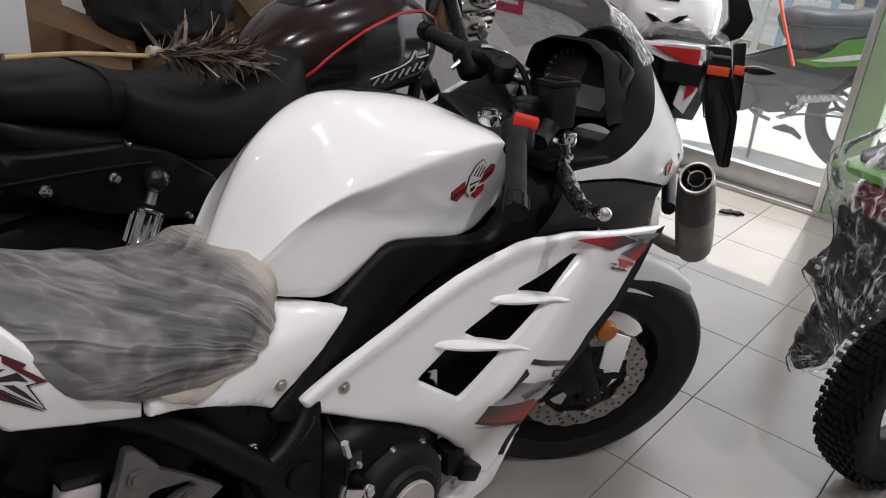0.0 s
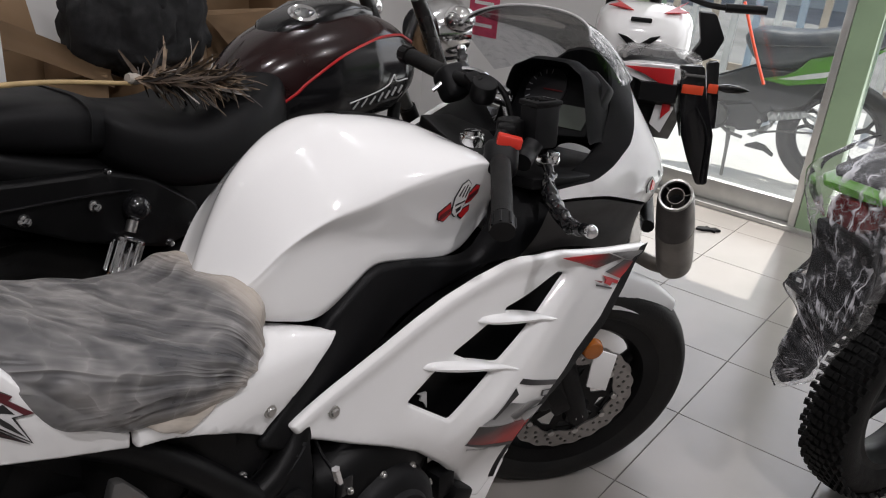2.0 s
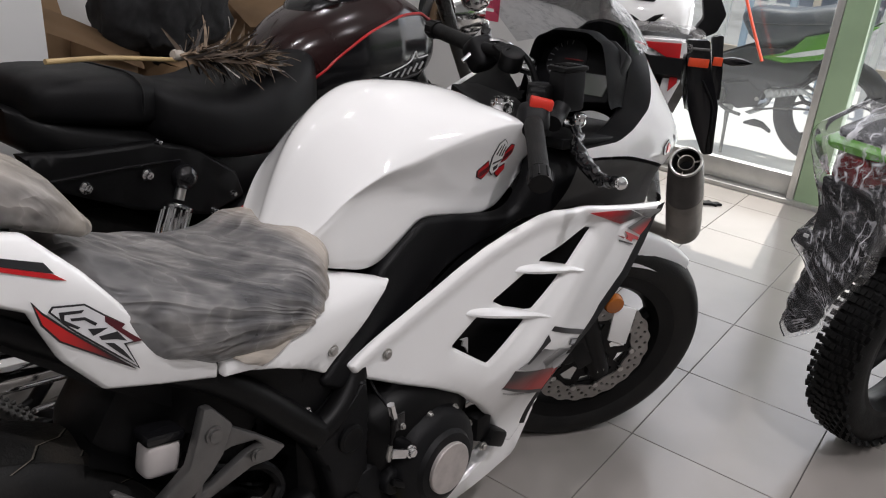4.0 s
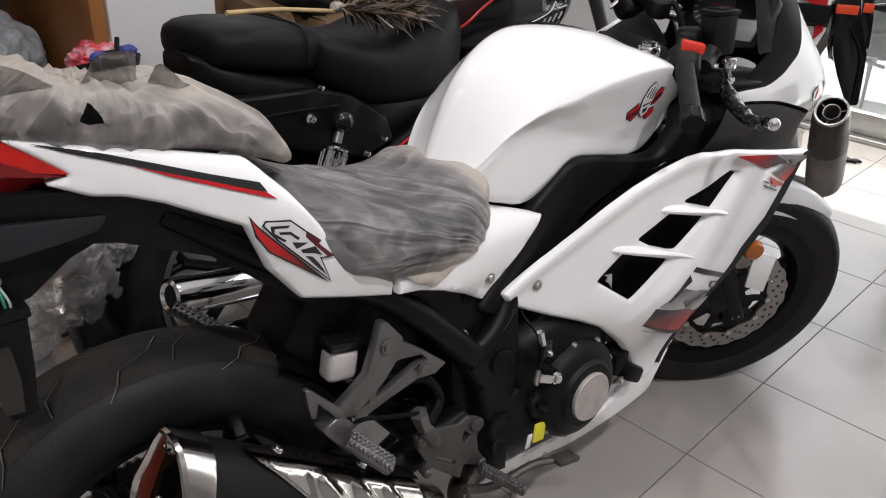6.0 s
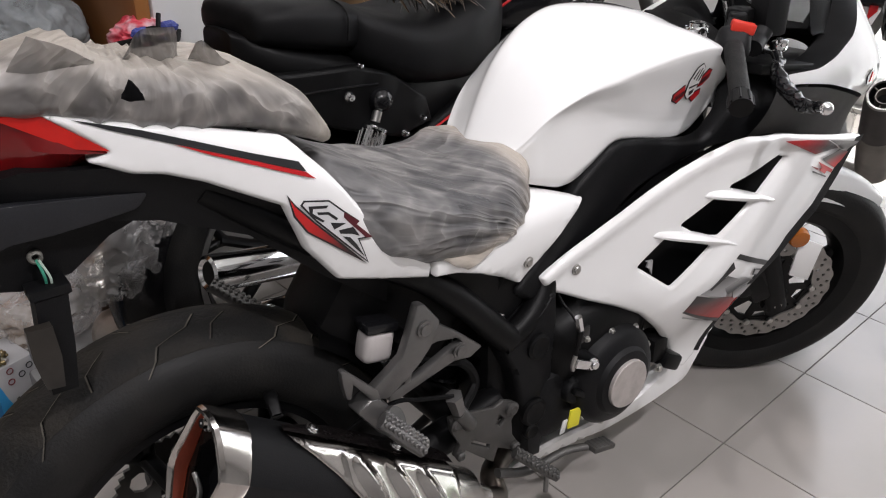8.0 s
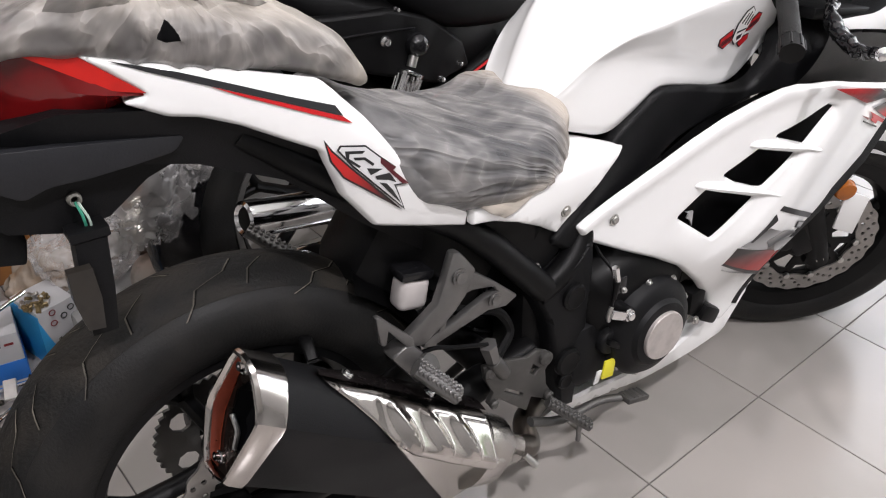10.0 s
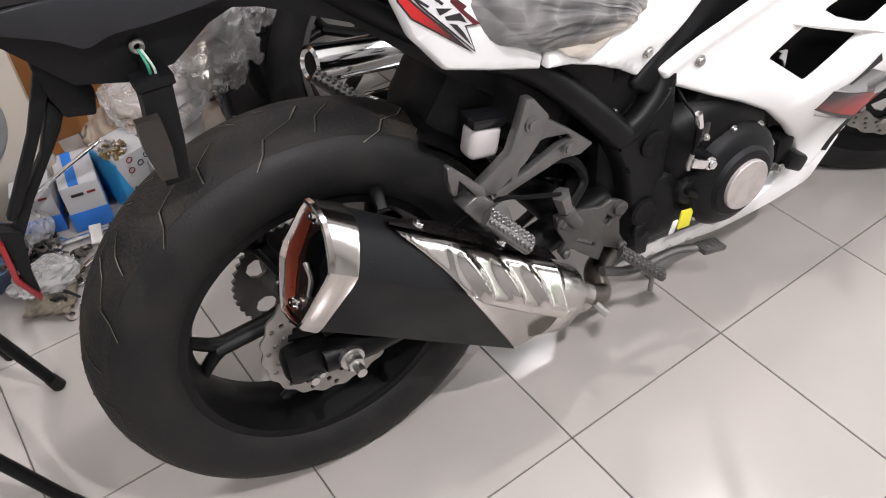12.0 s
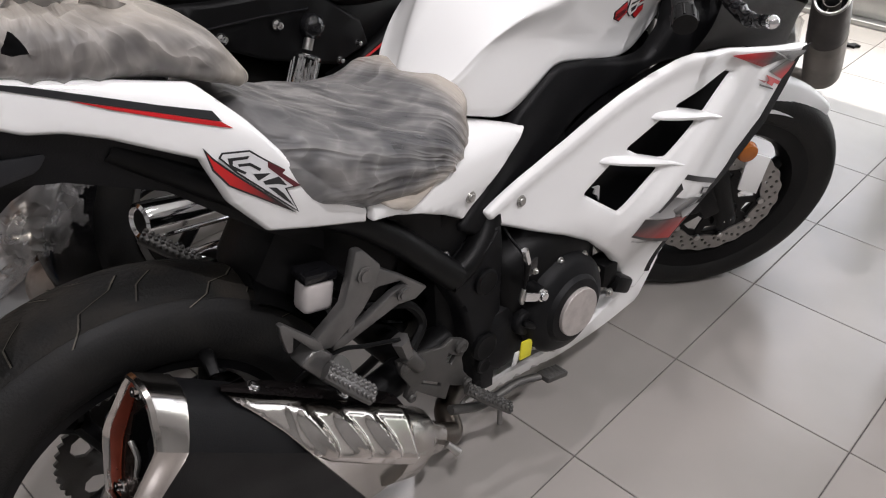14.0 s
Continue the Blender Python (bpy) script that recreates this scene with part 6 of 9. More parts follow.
def hugger(u, v):
    a = radians(22 + 34 * u)
    x = 2 * v - 1
    r = 0.352 - 0.03 * abs(x) ** 3
    return V((r * math.cos(a), 0.082 * x, 0.327 + r * math.sin(a)))


b = grid_sheet(hugger, 20, 12)
bmesh.ops.solidify(b, geom=b.faces[:], thickness=0.003)
part("hugger", b, BLACKM, bike, "black hugger over the tyre", 50)

# ------------------------------------------------ foot pegs, brake pedal, reservoir
def yplate(o, y, th, bev=0.002, holes=()):
    return plate(o, th, Matrix.Translation((0, y, 0)), bev, holes)


b = yplate([(0.310, 0.640), (0.322, 0.638), (0.3504, 0.600), (0.332, 0.562), (0.312, 0.541), (0.288, 0.5235), (0.254, 0.505), (0.236, 0.512), (0.2286, 0.531), (0.264, 0.5525), (0.2814, 0.5646), (0.2957, 0.599)], -0.137, 0.018, 0.004)
merge(b, yplate([(0.345, 0.597), (0.391, 0.5604), (0.4354, 0.520), (0.4115, 0.509), (0.3775, 0.5145), (0.326, 0.503), (0.276, 0.4914), (0.2586, 0.495), (0.262, 0.5075), (0.316, 0.519), (0.371, 0.540), (0.3948, 0.5435), (0.386, 0.5535), (0.348, 0.562), (0.330, 0.560)], -0.131, 0.014, 0.003))
merge(b, yplate([(0.290, 0.524), (0.303, 0.533), (0.298, 0.512), (0.285, 0.509)], -0.131, 0.012, 0.002))
merge(b, yplate([(0.180, 0.583), (0.186, 0.584), (0.237, 0.528), (0.242, 0.506), (0.228, 0.514), (0.198, 0.556), (0.1935, 0.533), (0.186, 0.536), (0.1816, 0.5606)], -0.139, 0.012, 0.002))
merge(b, yplate([(0.222, 0.519), (0.236, 0.516), (0.252, 0.498), (0.262, 0.471), (0.241, 0.445), (0.199, 0.508)], -0.142, 0.034, 0.005))
hang = part("footrest_hanger", b, ALU, bike, "grey cast aluminium footrest hanger", 35)
for x, z in ((0.3195, 0.599), (0.384, 0.5365)):
    b = lathe([(0.013, 0.0), (0.013, 0.003), (0.009, 0.003), (0.009, 0.006), (0.004, 0.005), (0.0, 0.004)], 20, pose(x, -0.138, z, 90, 0, 0))
    part("hanger_bolt", b, ALU, hang, "", 30)


def peg(name, p, q, parent, mate, r=0.015, up=V((0, 0, 1))):
    """A foot peg with rows of raised knobs."""
    b = tube([p, V(p).lerp(V(q), 0.5), q], [r * 1.0, r * 1.15, r * 1.05], 12, 3, flat=0.75)
    ob = part(name, b, mate, parent, "ribbed metal foot peg")
    d = (V(q) - V(p))
    x = d.cross(up).normalized()
    n = x.cross(d).normalized()
    kb = bmesh.new()
    for i in range(10):
        for j in range(4):
            c = V(p) + d * (0.06 + 0.10 * i) + x * r * (-0.9 + 0.6 * j) + n * r * (0.86 - 0.25 * abs(j - 1.5))
            box(c, (0.0062, 0.0062, 0.0075), 0.0014, seg=1, bm=kb)
    o2 = part("peg_tread", kb, mate, ob)
    o2["kind"] = "stuff"
    return ob


peg("pillion_peg", (0.228, -0.156, 0.492), (0.275, -0.192, 0.440), bike, ALU, 0.015)
b = lathe([(0.020, -0.006), (0.022, 0.0), (0.020, 0.006)], 20, pose(0.252, -0.152, 0.478, 60, 0, 30))
part("peg_washer", b, ALUD, hang)
peg("pillion_peg", (0.225, 0.205, 0.500), (0.160, 0.262, 0.556), bike, ALUD, 0.014)
part("left_hanger", yplate([(0.21, 0.52), (0.25, 0.52), (0.38, 0.44), (0.37, 0.40), (0.24, 0.47)], 0.17, 0.02, 0.004), BLACKM, bike, "black footrest hanger")
b = yplate([(0.357, 0.425), (0.381, 0.423), (0.449, 0.403), (0.469, 0.409), (0.493, 0.396), (0.498, 0.375), (0.488, 0.360), (0.491, 0.329), (0.506, 0.303), (0.488, 0.299), (0.459, 0.317), (0.449, 0.292), (0.4146, 0.323), (0.390, 0.347), (0.376, 0.336), (0.3665, 0.346), (0.378, 0.364), (0.3624, 0.395)], -0.146, 0.010, 0.0025,
           [[(0.460, 0.384), (0.475, 0.370), (0.4645, 0.359), (0.4542, 0.370)], [(0.404, 0.361), (0.441, 0.333), (0.439, 0.327), (0.400, 0.356)]])
rs = part("rearset_plate", b, ALUD, bike, "grey cast footrest plate", 35)
for x, z, r in ((0.484, 0.388, 0.013), (0.368, 0.412, 0.011), (0.376, 0.345, 0.008), (0.494, 0.306, 0.009)):
    part("plate_bolt", lathe([(r, 0), (r, 0.006), (r * 0.6, 0.009), (0, 0.006)], 18, pose(x, -0.146, z, 90, 0, 0)), ALUD, rs, "", 30)
peg("rider_peg", (0.484, -0.158, 0.302), (0.546, -0.200, 0.246), bike, ALUD, 0.0105)
part("peg_feeler", rod((0.530, -0.192, 0.252), (0.527, -0.194, 0.220), 0.0045), ALU, bike)
b = tube([(0.455, -0.150, 0.268), (0.52, -0.158, 0.245), (0.60, -0.165, 0.250), (0.645, -0.185, 0.252)], [0.010, 0.009, 0.008, 0.008], 10, 5, flat=0.8)
box((0.664, -0.190, 0.248), (0.055, 0.030, 0.011), 0.003, Matrix.Rotation(radians(14), 4, "Y"), bm=b)
ped = part("brake_pedal", b, ALUD, bike, "grey brake pedal")
for k in range(5):
    part("pedal_rib", box((0.645 + 0.010 * k, -0.190, 0.258 - 0.0026 * k), (0.004, 0.026, 0.004), 0.001), ALUD, ped)
# master cylinder and its hose
b = rod((0.372, -0.150, 0.435), (0.395, -0.150, 0.400), 0.013, bev=0.002)
part("rear_master_cylinder", b, ALUD, bike, "steel master cylinder")
b = rod((0.362, -0.150, 0.470), (0.372, -0.150, 0.436), 0.015, 0.012, 6)
part("banjo_bolt", b, ALU, bike, "steel hose fitting")
part("brake_line", tube([(0.362, -0.150, 0.470), (0.31, -0.135, 0.478), (0.27, -0.125, 0.485), (0.20, -0.11, 0.46), (0.05, -0.12, 0.37)], 0.0035, 8, 6), BLACKM, bike, "black brake line")
part("rear_hose", tube([(0.30, -0.09, 0.555), (0.34, -0.11, 0.52), (0.40, -0.12, 0.50), (0.425, -0.125, 0.455), (0.39, -0.14, 0.43)], 0.008, 8, 6), BLACKM, bike, "black rubber hose")
b = box((0.264, -0.090, 0.573), (0.050, 0.036, 0.052), 0.011, Matrix.Rotation(radians(12), 4, "Y"), 3)
rv = part("brake_reservoir", b, RESERV, bike, "milky white brake fluid reservoir", 45)
part("reservoir_lid", box((0.269, -0.090, 0.604), (0.055, 0.040, 0.016), 0.005, Matrix.Rotation(radians(12), 4, "Y")), BLACKG, rv, "black lid")
part("reservoir_clip", lathe([(0.012, 0), (0.012, 0.008), (0.0, 0.01)], 16, pose(0.305, -0.09, 0.573, 90, 0, 0)), BLACKM, rv)

# ------------------------------------------------ exhaust
MUF = Matrix(((0.809, 0, 0.588, 0), (0, 1, 0, 0), (-0.588, 0, 0.809, 0), (0, 0, 0, 1)))     # along the can, sideways, up across it
CAN = [(-0.122, 0.4920), (-0.170, 0.4856), (-0.210, 0.4370), (-0.165, 0.3200), (-0.112, 0.3150), (-0.082, 0.3950)]
CANC = (-0.146, 0.404)


def can_ring(s, grow=0.0, slant=0.0, at=None):
    """A six-sided section with rounded corners; grow pushes it outwards, slant leans it along the can."""
    ring = []
    for i, p in enumerate(CAN):
        for q in (CAN[i - 1], None, CAN[(i + 1) % 6]):
            if q is None:
                y, n = p[0] * 0.955 + CANC[0] * 0.045, p[1] * 0.955 + CANC[1] * 0.045
            else:
                L = math.hypot(q[0] - p[0], q[1] - p[1])
                f = 0.017 / L
                y, n = p[0] + (q[0] - p[0]) * f, p[1] + (q[1] - p[1]) * f
            dy, dn = y - CANC[0], n - CANC[1]
            L = math.hypot(dy, dn)
            y, n = y + dy / L * grow, n + dn / L * grow
            ring.append(V(((at(y, n) if at else s + slant * (n - 0.404)), y, n)))
    return ring


def can_y(s, n, lift=0.0):
    """The near flank of the can at height n across it."""
    if n > 0.437:
        y = -0.210 + 0.040 * (n - 0.437) / 0.0486
    else:
        y = -0.210 + 0.045 * (0.437 - n) / 0.117
    if n > 0.4856:
        y = -0.170 + 3.0 * (n - 0.4856)
    return y - lift


def front_cut(y, n):
    """The slanting front end of the black sleeve."""
    return 0.110 - 1.93 * (n - 0.3155) if n > 0.30 else 0.14


b = loft([can_ring(0, -0.006, at=lambda y, n: -0.31), can_ring(0, 0.0, at=lambda y, n: -0.305 - 0.10 * (n - 0.404)), can_ring(0, 0.0, at=lambda y, n: -0.305 + 0.35 * (front_cut(y, n) + 0.305)), can_ring(0, 0.0, at=lambda y, n: -0.305 + 0.7 * (front_cut(y, n) + 0.305)), can_ring(0, 0.0, at=front_cut), can_ring(0, -0.004, at=lambda y, n: front_cut(y, n) + 0.002)])
muf = part("silencer", b, BLACKP, bike, "satin black silencer with a polished end cap", 25, MUF)


# polished end cap, its mouth cut at a slant
def cap_rear(o):
    return lambda y, n: -0.343 - 0.27 * (n - 0.404) - 0.10 * (y + 0.146) + o


def cap_front(y, n):
    return -0.3005 - 0.13 * (n - 0.404) - 0.06 * max(0, -0.17 - y)


b = loft([can_ring(0, -0.004, at=cap_front), can_ring(0, 0.0025, at=cap_front), can_ring(0, 0.003, at=lambda y, n: cap_front(y, n) - 0.004), can_ring(0, 0.0015, at=cap_rear(0.006)), can_ring(0, -0.002, at=cap_rear(0.0)), can_ring(0, -0.006, at=cap_rear(-0.001)), can_ring(0, -0.008, at=cap_rear(0.003)), can_ring(0, -0.0095, at=cap_rear(0.014))], caps=False)
part("end_cap", b, STAINLESS, muf, "polished end cap", 28, MUF)
# recessed plate with a ragged opening, tinted by heat along its far edge
PLATE_M = Matrix(((1, -0.10, -0.27, -0.343 + 0.27 * 0.404 - 0.10 * 0.146 + 0.010), (0, 1, 0, 0), (0, 0, 1, 0), (0, 0, 0, 1)))
rimo = [(p.y, p.z) for p in can_ring(0, -0.009)]
MOUTH = [(-0.178, 0.466), (-0.192, 0.442), (-0.190, 0.424), (-0.172, 0.372), (-0.150, 0.366), (-0.147, 0.392), (-0.132, 0.400), (-0.133, 0.440), (-0.152, 0.462)]
TO_YZ = Matrix(((0, 1, 0, 0), (1, 0, 0, 0), (0, 0, 1, 0), (0, 0, 0, 1)))
part("end_plate", plate(rimo, 0.003, TO_YZ, 0.0, [MOUTH]), mat("browned steel", (0.10, 0.075, 0.065), 0.22, 0.9, 0.3, 20), muf, "browned steel end plate", 30, MUF @ PLATE_M)
TINT = [(-0.112, 0.476), (-0.098, 0.430), (-0.093, 0.395), (-0.112, 0.330), (-0.134, 0.330), (-0.124, 0.372), (-0.121, 0.402), (-0.130, 0.446), (-0.136, 0.478)]
part("heat_tint", plate(TINT, 0.0015, TO_YZ), mat("heat-tinted steel", (0.34, 0.060, 0.028), 0.3, 0.7, 0.3, 20), muf, "heat-tinted orange strip", 30, MUF @ PLATE_M @ Matrix.Translation((-0.003, 0, 0)))
part("mouth_wall", loft([[V((k, y, n)) for y, n in MOUTH] for k in (0.0, 0.03)], caps=False), BLACKM, muf, "black inner wall", 30, MUF @ PLATE_M)
# back plate coloured near-black for the shade deep in the bore
part("mouth_back", plate([(y * 1.02, n) for y, n in MOUTH], 0.002, TO_YZ), RECESS_SHADE, muf, "dark bore", 30, MUF @ PLATE_M @ Matrix.Translation((0.028, 0, 0)))
part("mouth_strut", tube([(0.002, -0.133, 0.404), (0.004, -0.149, 0.390), (0.004, -0.151, 0.366), (0.006, -0.168, 0.366)], [0.0045, 0.004, 0.0035, 0.003], 8, 3), STEEL, muf, "bent steel strut", 40, MUF @ PLATE_M)
for y, n in ((-0.143, 0.474), (-0.136, 0.345)):
    part("cap_bolt", lathe([(0.0088, 0), (0.0088, 0.004), (0.0062, 0.005), (0.0058, 0.011), (0.002, 0.011), (0, 0.008)], 18, pose(-0.001, y, n, 0, -90, 0)), CHROME, muf, "", 30, MUF @ PLATE_M)
# polished front section, collar and link pipe
FRONT_M = mat("polished steel", (0.50, 0.475, 0.45), 0.2, 1, 0.12, 9, 0.05, 60)
b = loft([can_ring(0, -0.0035, at=lambda y, n: front_cut(y, n) - 0.02), can_ring(0, -0.0035, at=lambda y, n: front_cut(y, n) + 0.01), can_ring(0, -0.010, at=lambda y, n: max(front_cut(y, n) + 0.02, 0.135 + 0.05 * (n - 0.4)))])
for v in b.verts:
    if v.co.x > 0.125:
        v.co.z = 0.415 + (v.co.z - 0.415) * 0.75
part("silencer_front", b, FRONT_M, muf, "polished steel front section", 40, MUF)
b = loft([[V((s, CANC[0] + 0.002 + r * math.cos(a) * 0.85, c + r * math.sin(a))) for a in [2 * math.pi * k / 20 for k in range(20)]] for s, r, c in ((0.10, 0.066, 0.412), (0.15, 0.060, 0.418), (0.185, 0.034, 0.425), (0.215, 0.027, 0.428))])
part("silencer_cone", b, FRONT_M, muf, "polished steel cone", 40, MUF)
HEATP = mat("heat-stained pipe", (0.10, 0.085, 0.072), 0.32, 0.9, 0.3, 12)
part("link_pipe", tube([MUF @ V((0.19, -0.144, 0.427)), MUF @ V((0.27, -0.128, 0.430)), V((0.50, -0.085, 0.205)), V((0.62, -0.02, 0.17))], [0.025, 0.022, 0.021, 0.021], 16, 6), HEATP, muf, "heat-stained exhaust pipe")
part("pipe_clamp", tube([MUF @ V((0.215, -0.170, 0.432)), MUF @ V((0.235, -0.186, 0.425))], [0.006, 0.007], 10, 2), STEEL, muf, "steel clamp bolt")

# heat shield with three louvred scoops
SHIELD = [(-0.258, 0.4905), (-0.197, 0.4905), (-0.076, 0.4905), (0.066, 0.4905), (0.080, 0.472), (0.094, 0.440), (0.107, 0.4168), (0.006, 0.4190), (-0.080, 0.4250), (-0.126, 0.4400), (-0.164, 0.4580), (-0.211, 0.4755)]


def shield_y(s, n):
    y = can_y(s, n, 0.0055)
    y -= 0.003 * sstep(-0.163, -0.152, s + 0.5 * (n - 0.47))            # a step across the shield
    for c in (-0.112, -0.047, 0.016):
        q = (s - c) + 1.25 * (n - 0.4605)                               # across a scoop
        e = abs(n - 0.4605) / 0.027
        w = 0.021 * max(0.0, 1 - e ** 2.6)
        if e < 1 and abs(q) < w:
            f = (q / w + 1) / 2
            y -= 0.0135 * (1 - e * e) ** 0.6 * (f / 0.72 if f < 0.72 else (1 - f) / 0.28)
    return y + 0.0006 * noise.noise(V((s, n, 0)) * 40)


part("heat_shield", panel(SHIELD, shield_y, step=0.0042, roll=0.004, tuck=0.003, skirt=0.006), STAINLESS, muf, "polished heat shield with three scoops", 40, MUF)
b = grid_sheet(lambda u, v: V((-0.262 + 0.335 * u, -0.163 + 0.045 * v * min(1, 0.35 + 2.2 * u), 0.4935 + 0.003 * math.sin(math.pi * v))), 20, 6)
bmesh.ops.solidify(b, geom=b.faces[:], thickness=0.003)
# the dark reflection on the flange is put into the steel's colour
part("shield_flange", b, mat("steel darkened for its reflection", (0.05, 0.042, 0.042), 0.22, 0.7, 0.3, 14), muf, "dark upper flange", 40, MUF)
for q in (-0.206, -0.045):
    part("shield_bolt", hexbolt((q, -0.148, 0.496), (0, -0.3, 1), 0.008, 0.006), CHROME, muf, "", 38, MUF)
part("can_hanger", tube([MUF @ V((-0.24, -0.11, 0.49)), MUF @ V((-0.245, -0.085, 0.505)), MUF @ V((-0.23, -0.06, 0.50))], [0.008, 0.010, 0.008], 8, 3, flat=0.5), BLACKM, muf, "black hanger lug")

for o, mate, lift in BADGE:
    badge(o, mate, lift)
# side stand
part("side_stand", tube([(0.56, 0.11, 0.24), (0.53, 0.19, 0.12), (0.51, 0.262, 0.030)], 0.011, 10, 4), BLACKM, bike, "black side stand")

# ---------------------------------------------------------------- black cruiser
MAROON = mat("dark maroon paint", (0.020, 0.0085, 0.0085), 0.16, 0, 0.25, 5, 0, 80, coat=0.1, spec=0.35)
cr = thing("cruiser_motorcycle", "black cruiser motorcycle with a dark maroon tank and red pinstripe", "motorcycle", pose(0, 0.905, 0, -2.5, 0, 0))
CW = Matrix.Translation((0.615, 0, 0.325))
cw = wheel(cr, CW, 0.325, 0.130, 0.222, 5, radians(10))
part("rim_edge", lathe([(0.214, -0.058), (0.228, -0.060), (0.228, -0.054), (0.214, -0.052)], 64, AXLE, close=True), ALU, cw, "machined grey rim edge", 38, CW)
CF = Matrix.Translation((2.16, 0, 0.325))
wheel(cr, CF, 0.325, 0.110, 0.235, 5, radians(30))


def cfender(r, a0, a1, w, cx, cz, th=0.004):
    def f(u, v):
        a, x = radians(a0 + (a1 - a0) * u), 2 * v - 1
        rr = r - 0.075 * abs(x) ** 3
        return V((cx + rr * math.cos(a), w * x, cz + rr * math.sin(a)))
    bb = grid_sheet(f, 28, 14)
    bmesh.ops.solidify(bb, geom=bb.faces[:], thickness=th)
    return bb


part("rear_fender", cfender(0.385, 20, 196, 0.095, 0.60, 0.335), BLACKG, cr, "gloss black rear fender", 50)
part("front_fender", cfender(0.355, 25, 175, 0.075, 2.16, 0.325), BLACKG, cr, "gloss black front fender", 50)

CS1 = [(0.550, 0.875, 0.835, 0.10), (0.560, 0.905, 0.825, 0.125), (0.61, 0.912, 0.812, 0.140), (0.68, 0.905, 0.798, 0.145), (0.755, 0.895, 0.782, 0.142), (0.812, 0.886, 0.775, 0.132), (0.832, 0.855, 0.78, 0.115)]
CS2 = [(0.770, 0.885, 0.770, 0.125), (0.80, 0.882, 0.745, 0.160), (0.86, 0.856, 0.710, 0.182), (0.94, 0.836, 0.680, 0.190), (1.03, 0.836, 0.670, 0.185), (1.11, 0.868, 0.660, 0.182), (1.18, 0.895, 0.670, 0.165), (1.24, 0.905, 0.70, 0.13), (1.285, 0.90, 0.74, 0.08)]
for nm, S, lab in (("pillion_seat", CS1, "padded black vinyl pillion seat"), ("rider_seat", CS2, "scooped black vinyl rider seat")):
    o = part(nm, loft(seat_shape(S, 28)), SEATV, cr, lab, 70)
    md = o.modifiers.new("round", "SUBSURF")
    md.levels = md.render_levels = 1
# seam welt round the pillion seat
part("seat_welt", tube([(0.752, -0.145, 0.82), (0.758, -0.138, 0.872), (0.760, -0.09, 0.893), (0.760, 0, 0.8955), (0.760, 0.10, 0.893)], 0.0022, 8, 6), BLACKM, cr)
# body under the seat
b = loft(seat_shape([(0.53, 0.855, 0.79, 0.06), (0.56, 0.848, 0.765, 0.105), (0.62, 0.83, 0.72, 0.125), (0.76, 0.79, 0.66, 0.13), (0.92, 0.74, 0.58, 0.135), (1.06, 0.74, 0.52, 0.13), (1.16, 0.77, 0.5, 0.10)], 24))
part("seat_base", b, BLACKM, cr, "black frame cover below the seat", 60)
b = panel([(0.50, 0.79), (0.60, 0.776), (0.76, 0.765), (0.86, 0.735), (0.96, 0.66), (0.98, 0.60), (0.88, 0.58), (0.70, 0.64), (0.52, 0.73)], lambda x, z: -0.150 - 0.01 * math.cos(4 * (x - 0.75)), step=0.05)
sp2 = part("side_cover", b, BLACKM, cr, "black fender strut cover")
part("strut_edge", tube([(0.40, -0.163, 0.742), (0.551, -0.166, 0.737), (0.70, -0.167, 0.731), (0.81, -0.165, 0.721)], 0.0028, 8, 5), BLACKG, sp2)
for x, z, r in ((0.602, 0.711, 0.0095), (0.731, 0.707, 0.0095), (0.761, 0.769, 0.005), (0.935, 0.618, 0.006), (0.881, 0.593, 0.0065)):
    part("chrome_bolt", lathe([(r * 1.3, 0), (r * 1.2, 0.004), (r, 0.006), (r * 0.8, 0.012), (0, 0.014)], 16, pose(x, -0.166, z, 90, 0, 0)), CHROME, sp2, "chrome acorn bolt", 40)
part("red_line", tube([(0.86, -0.164, 0.553), (0.945, -0.166, 0.574), (1.03, -0.168, 0.606), (1.116, -0.166, 0.651)], 0.003, 6, 5), RED, cr, "thin red line along the side cover")
part("lower_cover", panel([(0.86, 0.56), (0.95, 0.578), (1.116, 0.656), (1.17, 0.62), (1.10, 0.46), (0.92, 0.44)], lambda x, z: -0.163, step=0.05), BLACKM, cr, "black side cover")
# shock absorber with a chrome shroud
sh2 = part("shock_cap", lathe([(0.0, -0.028), (0.018, -0.024), (0.027, -0.010), (0.027, 0.010), (0.018, 0.024), (0.0, 0.028)], 24, pose(0.815, -0.165, 0.684, 70, 0, 0)), BLACKG, cr, "black shock top", 50)
part("shock_neck", tube([(0.806, -0.168, 0.664), (0.795, -0.170, 0.640)], 0.011, 14, 2), STEEL, sh2, "steel shock neck", 40)
prof, flu = [(0.0, 0.0), (0.026, 0.0), (0.0305, 0.003), (0.0305, 0.008), (0.0285, 0.011)], 40
sv = lathe(prof + [(0.0285, 0.075), (0.0305, 0.078), (0.0305, 0.084), (0.0, 0.086)], flu, along((0.793, -0.172, 0.632), (0.757, -0.176, 0.558)))
part("shock_shroud", sv, CHROME, sh2, "chrome shock cover", 40)
for k in range(14):
    a = 2 * math.pi * k / 14
    o = along((0.793, -0.172, 0.632), (0.757, -0.176, 0.558))
    part("shroud_rib", rod(o @ V((0.0287 * math.cos(a), 0.0287 * math.sin(a), 0.012)), o @ V((0.0287 * math.cos(a), 0.0287 * math.sin(a), 0.074)), 0.0022, seg=6), CHROME, sh2)
part("shock_body", tube([(0.757, -0.176, 0.558), (0.66, -0.172, 0.38)], 0.018, 12, 2), BLACKM, sh2)

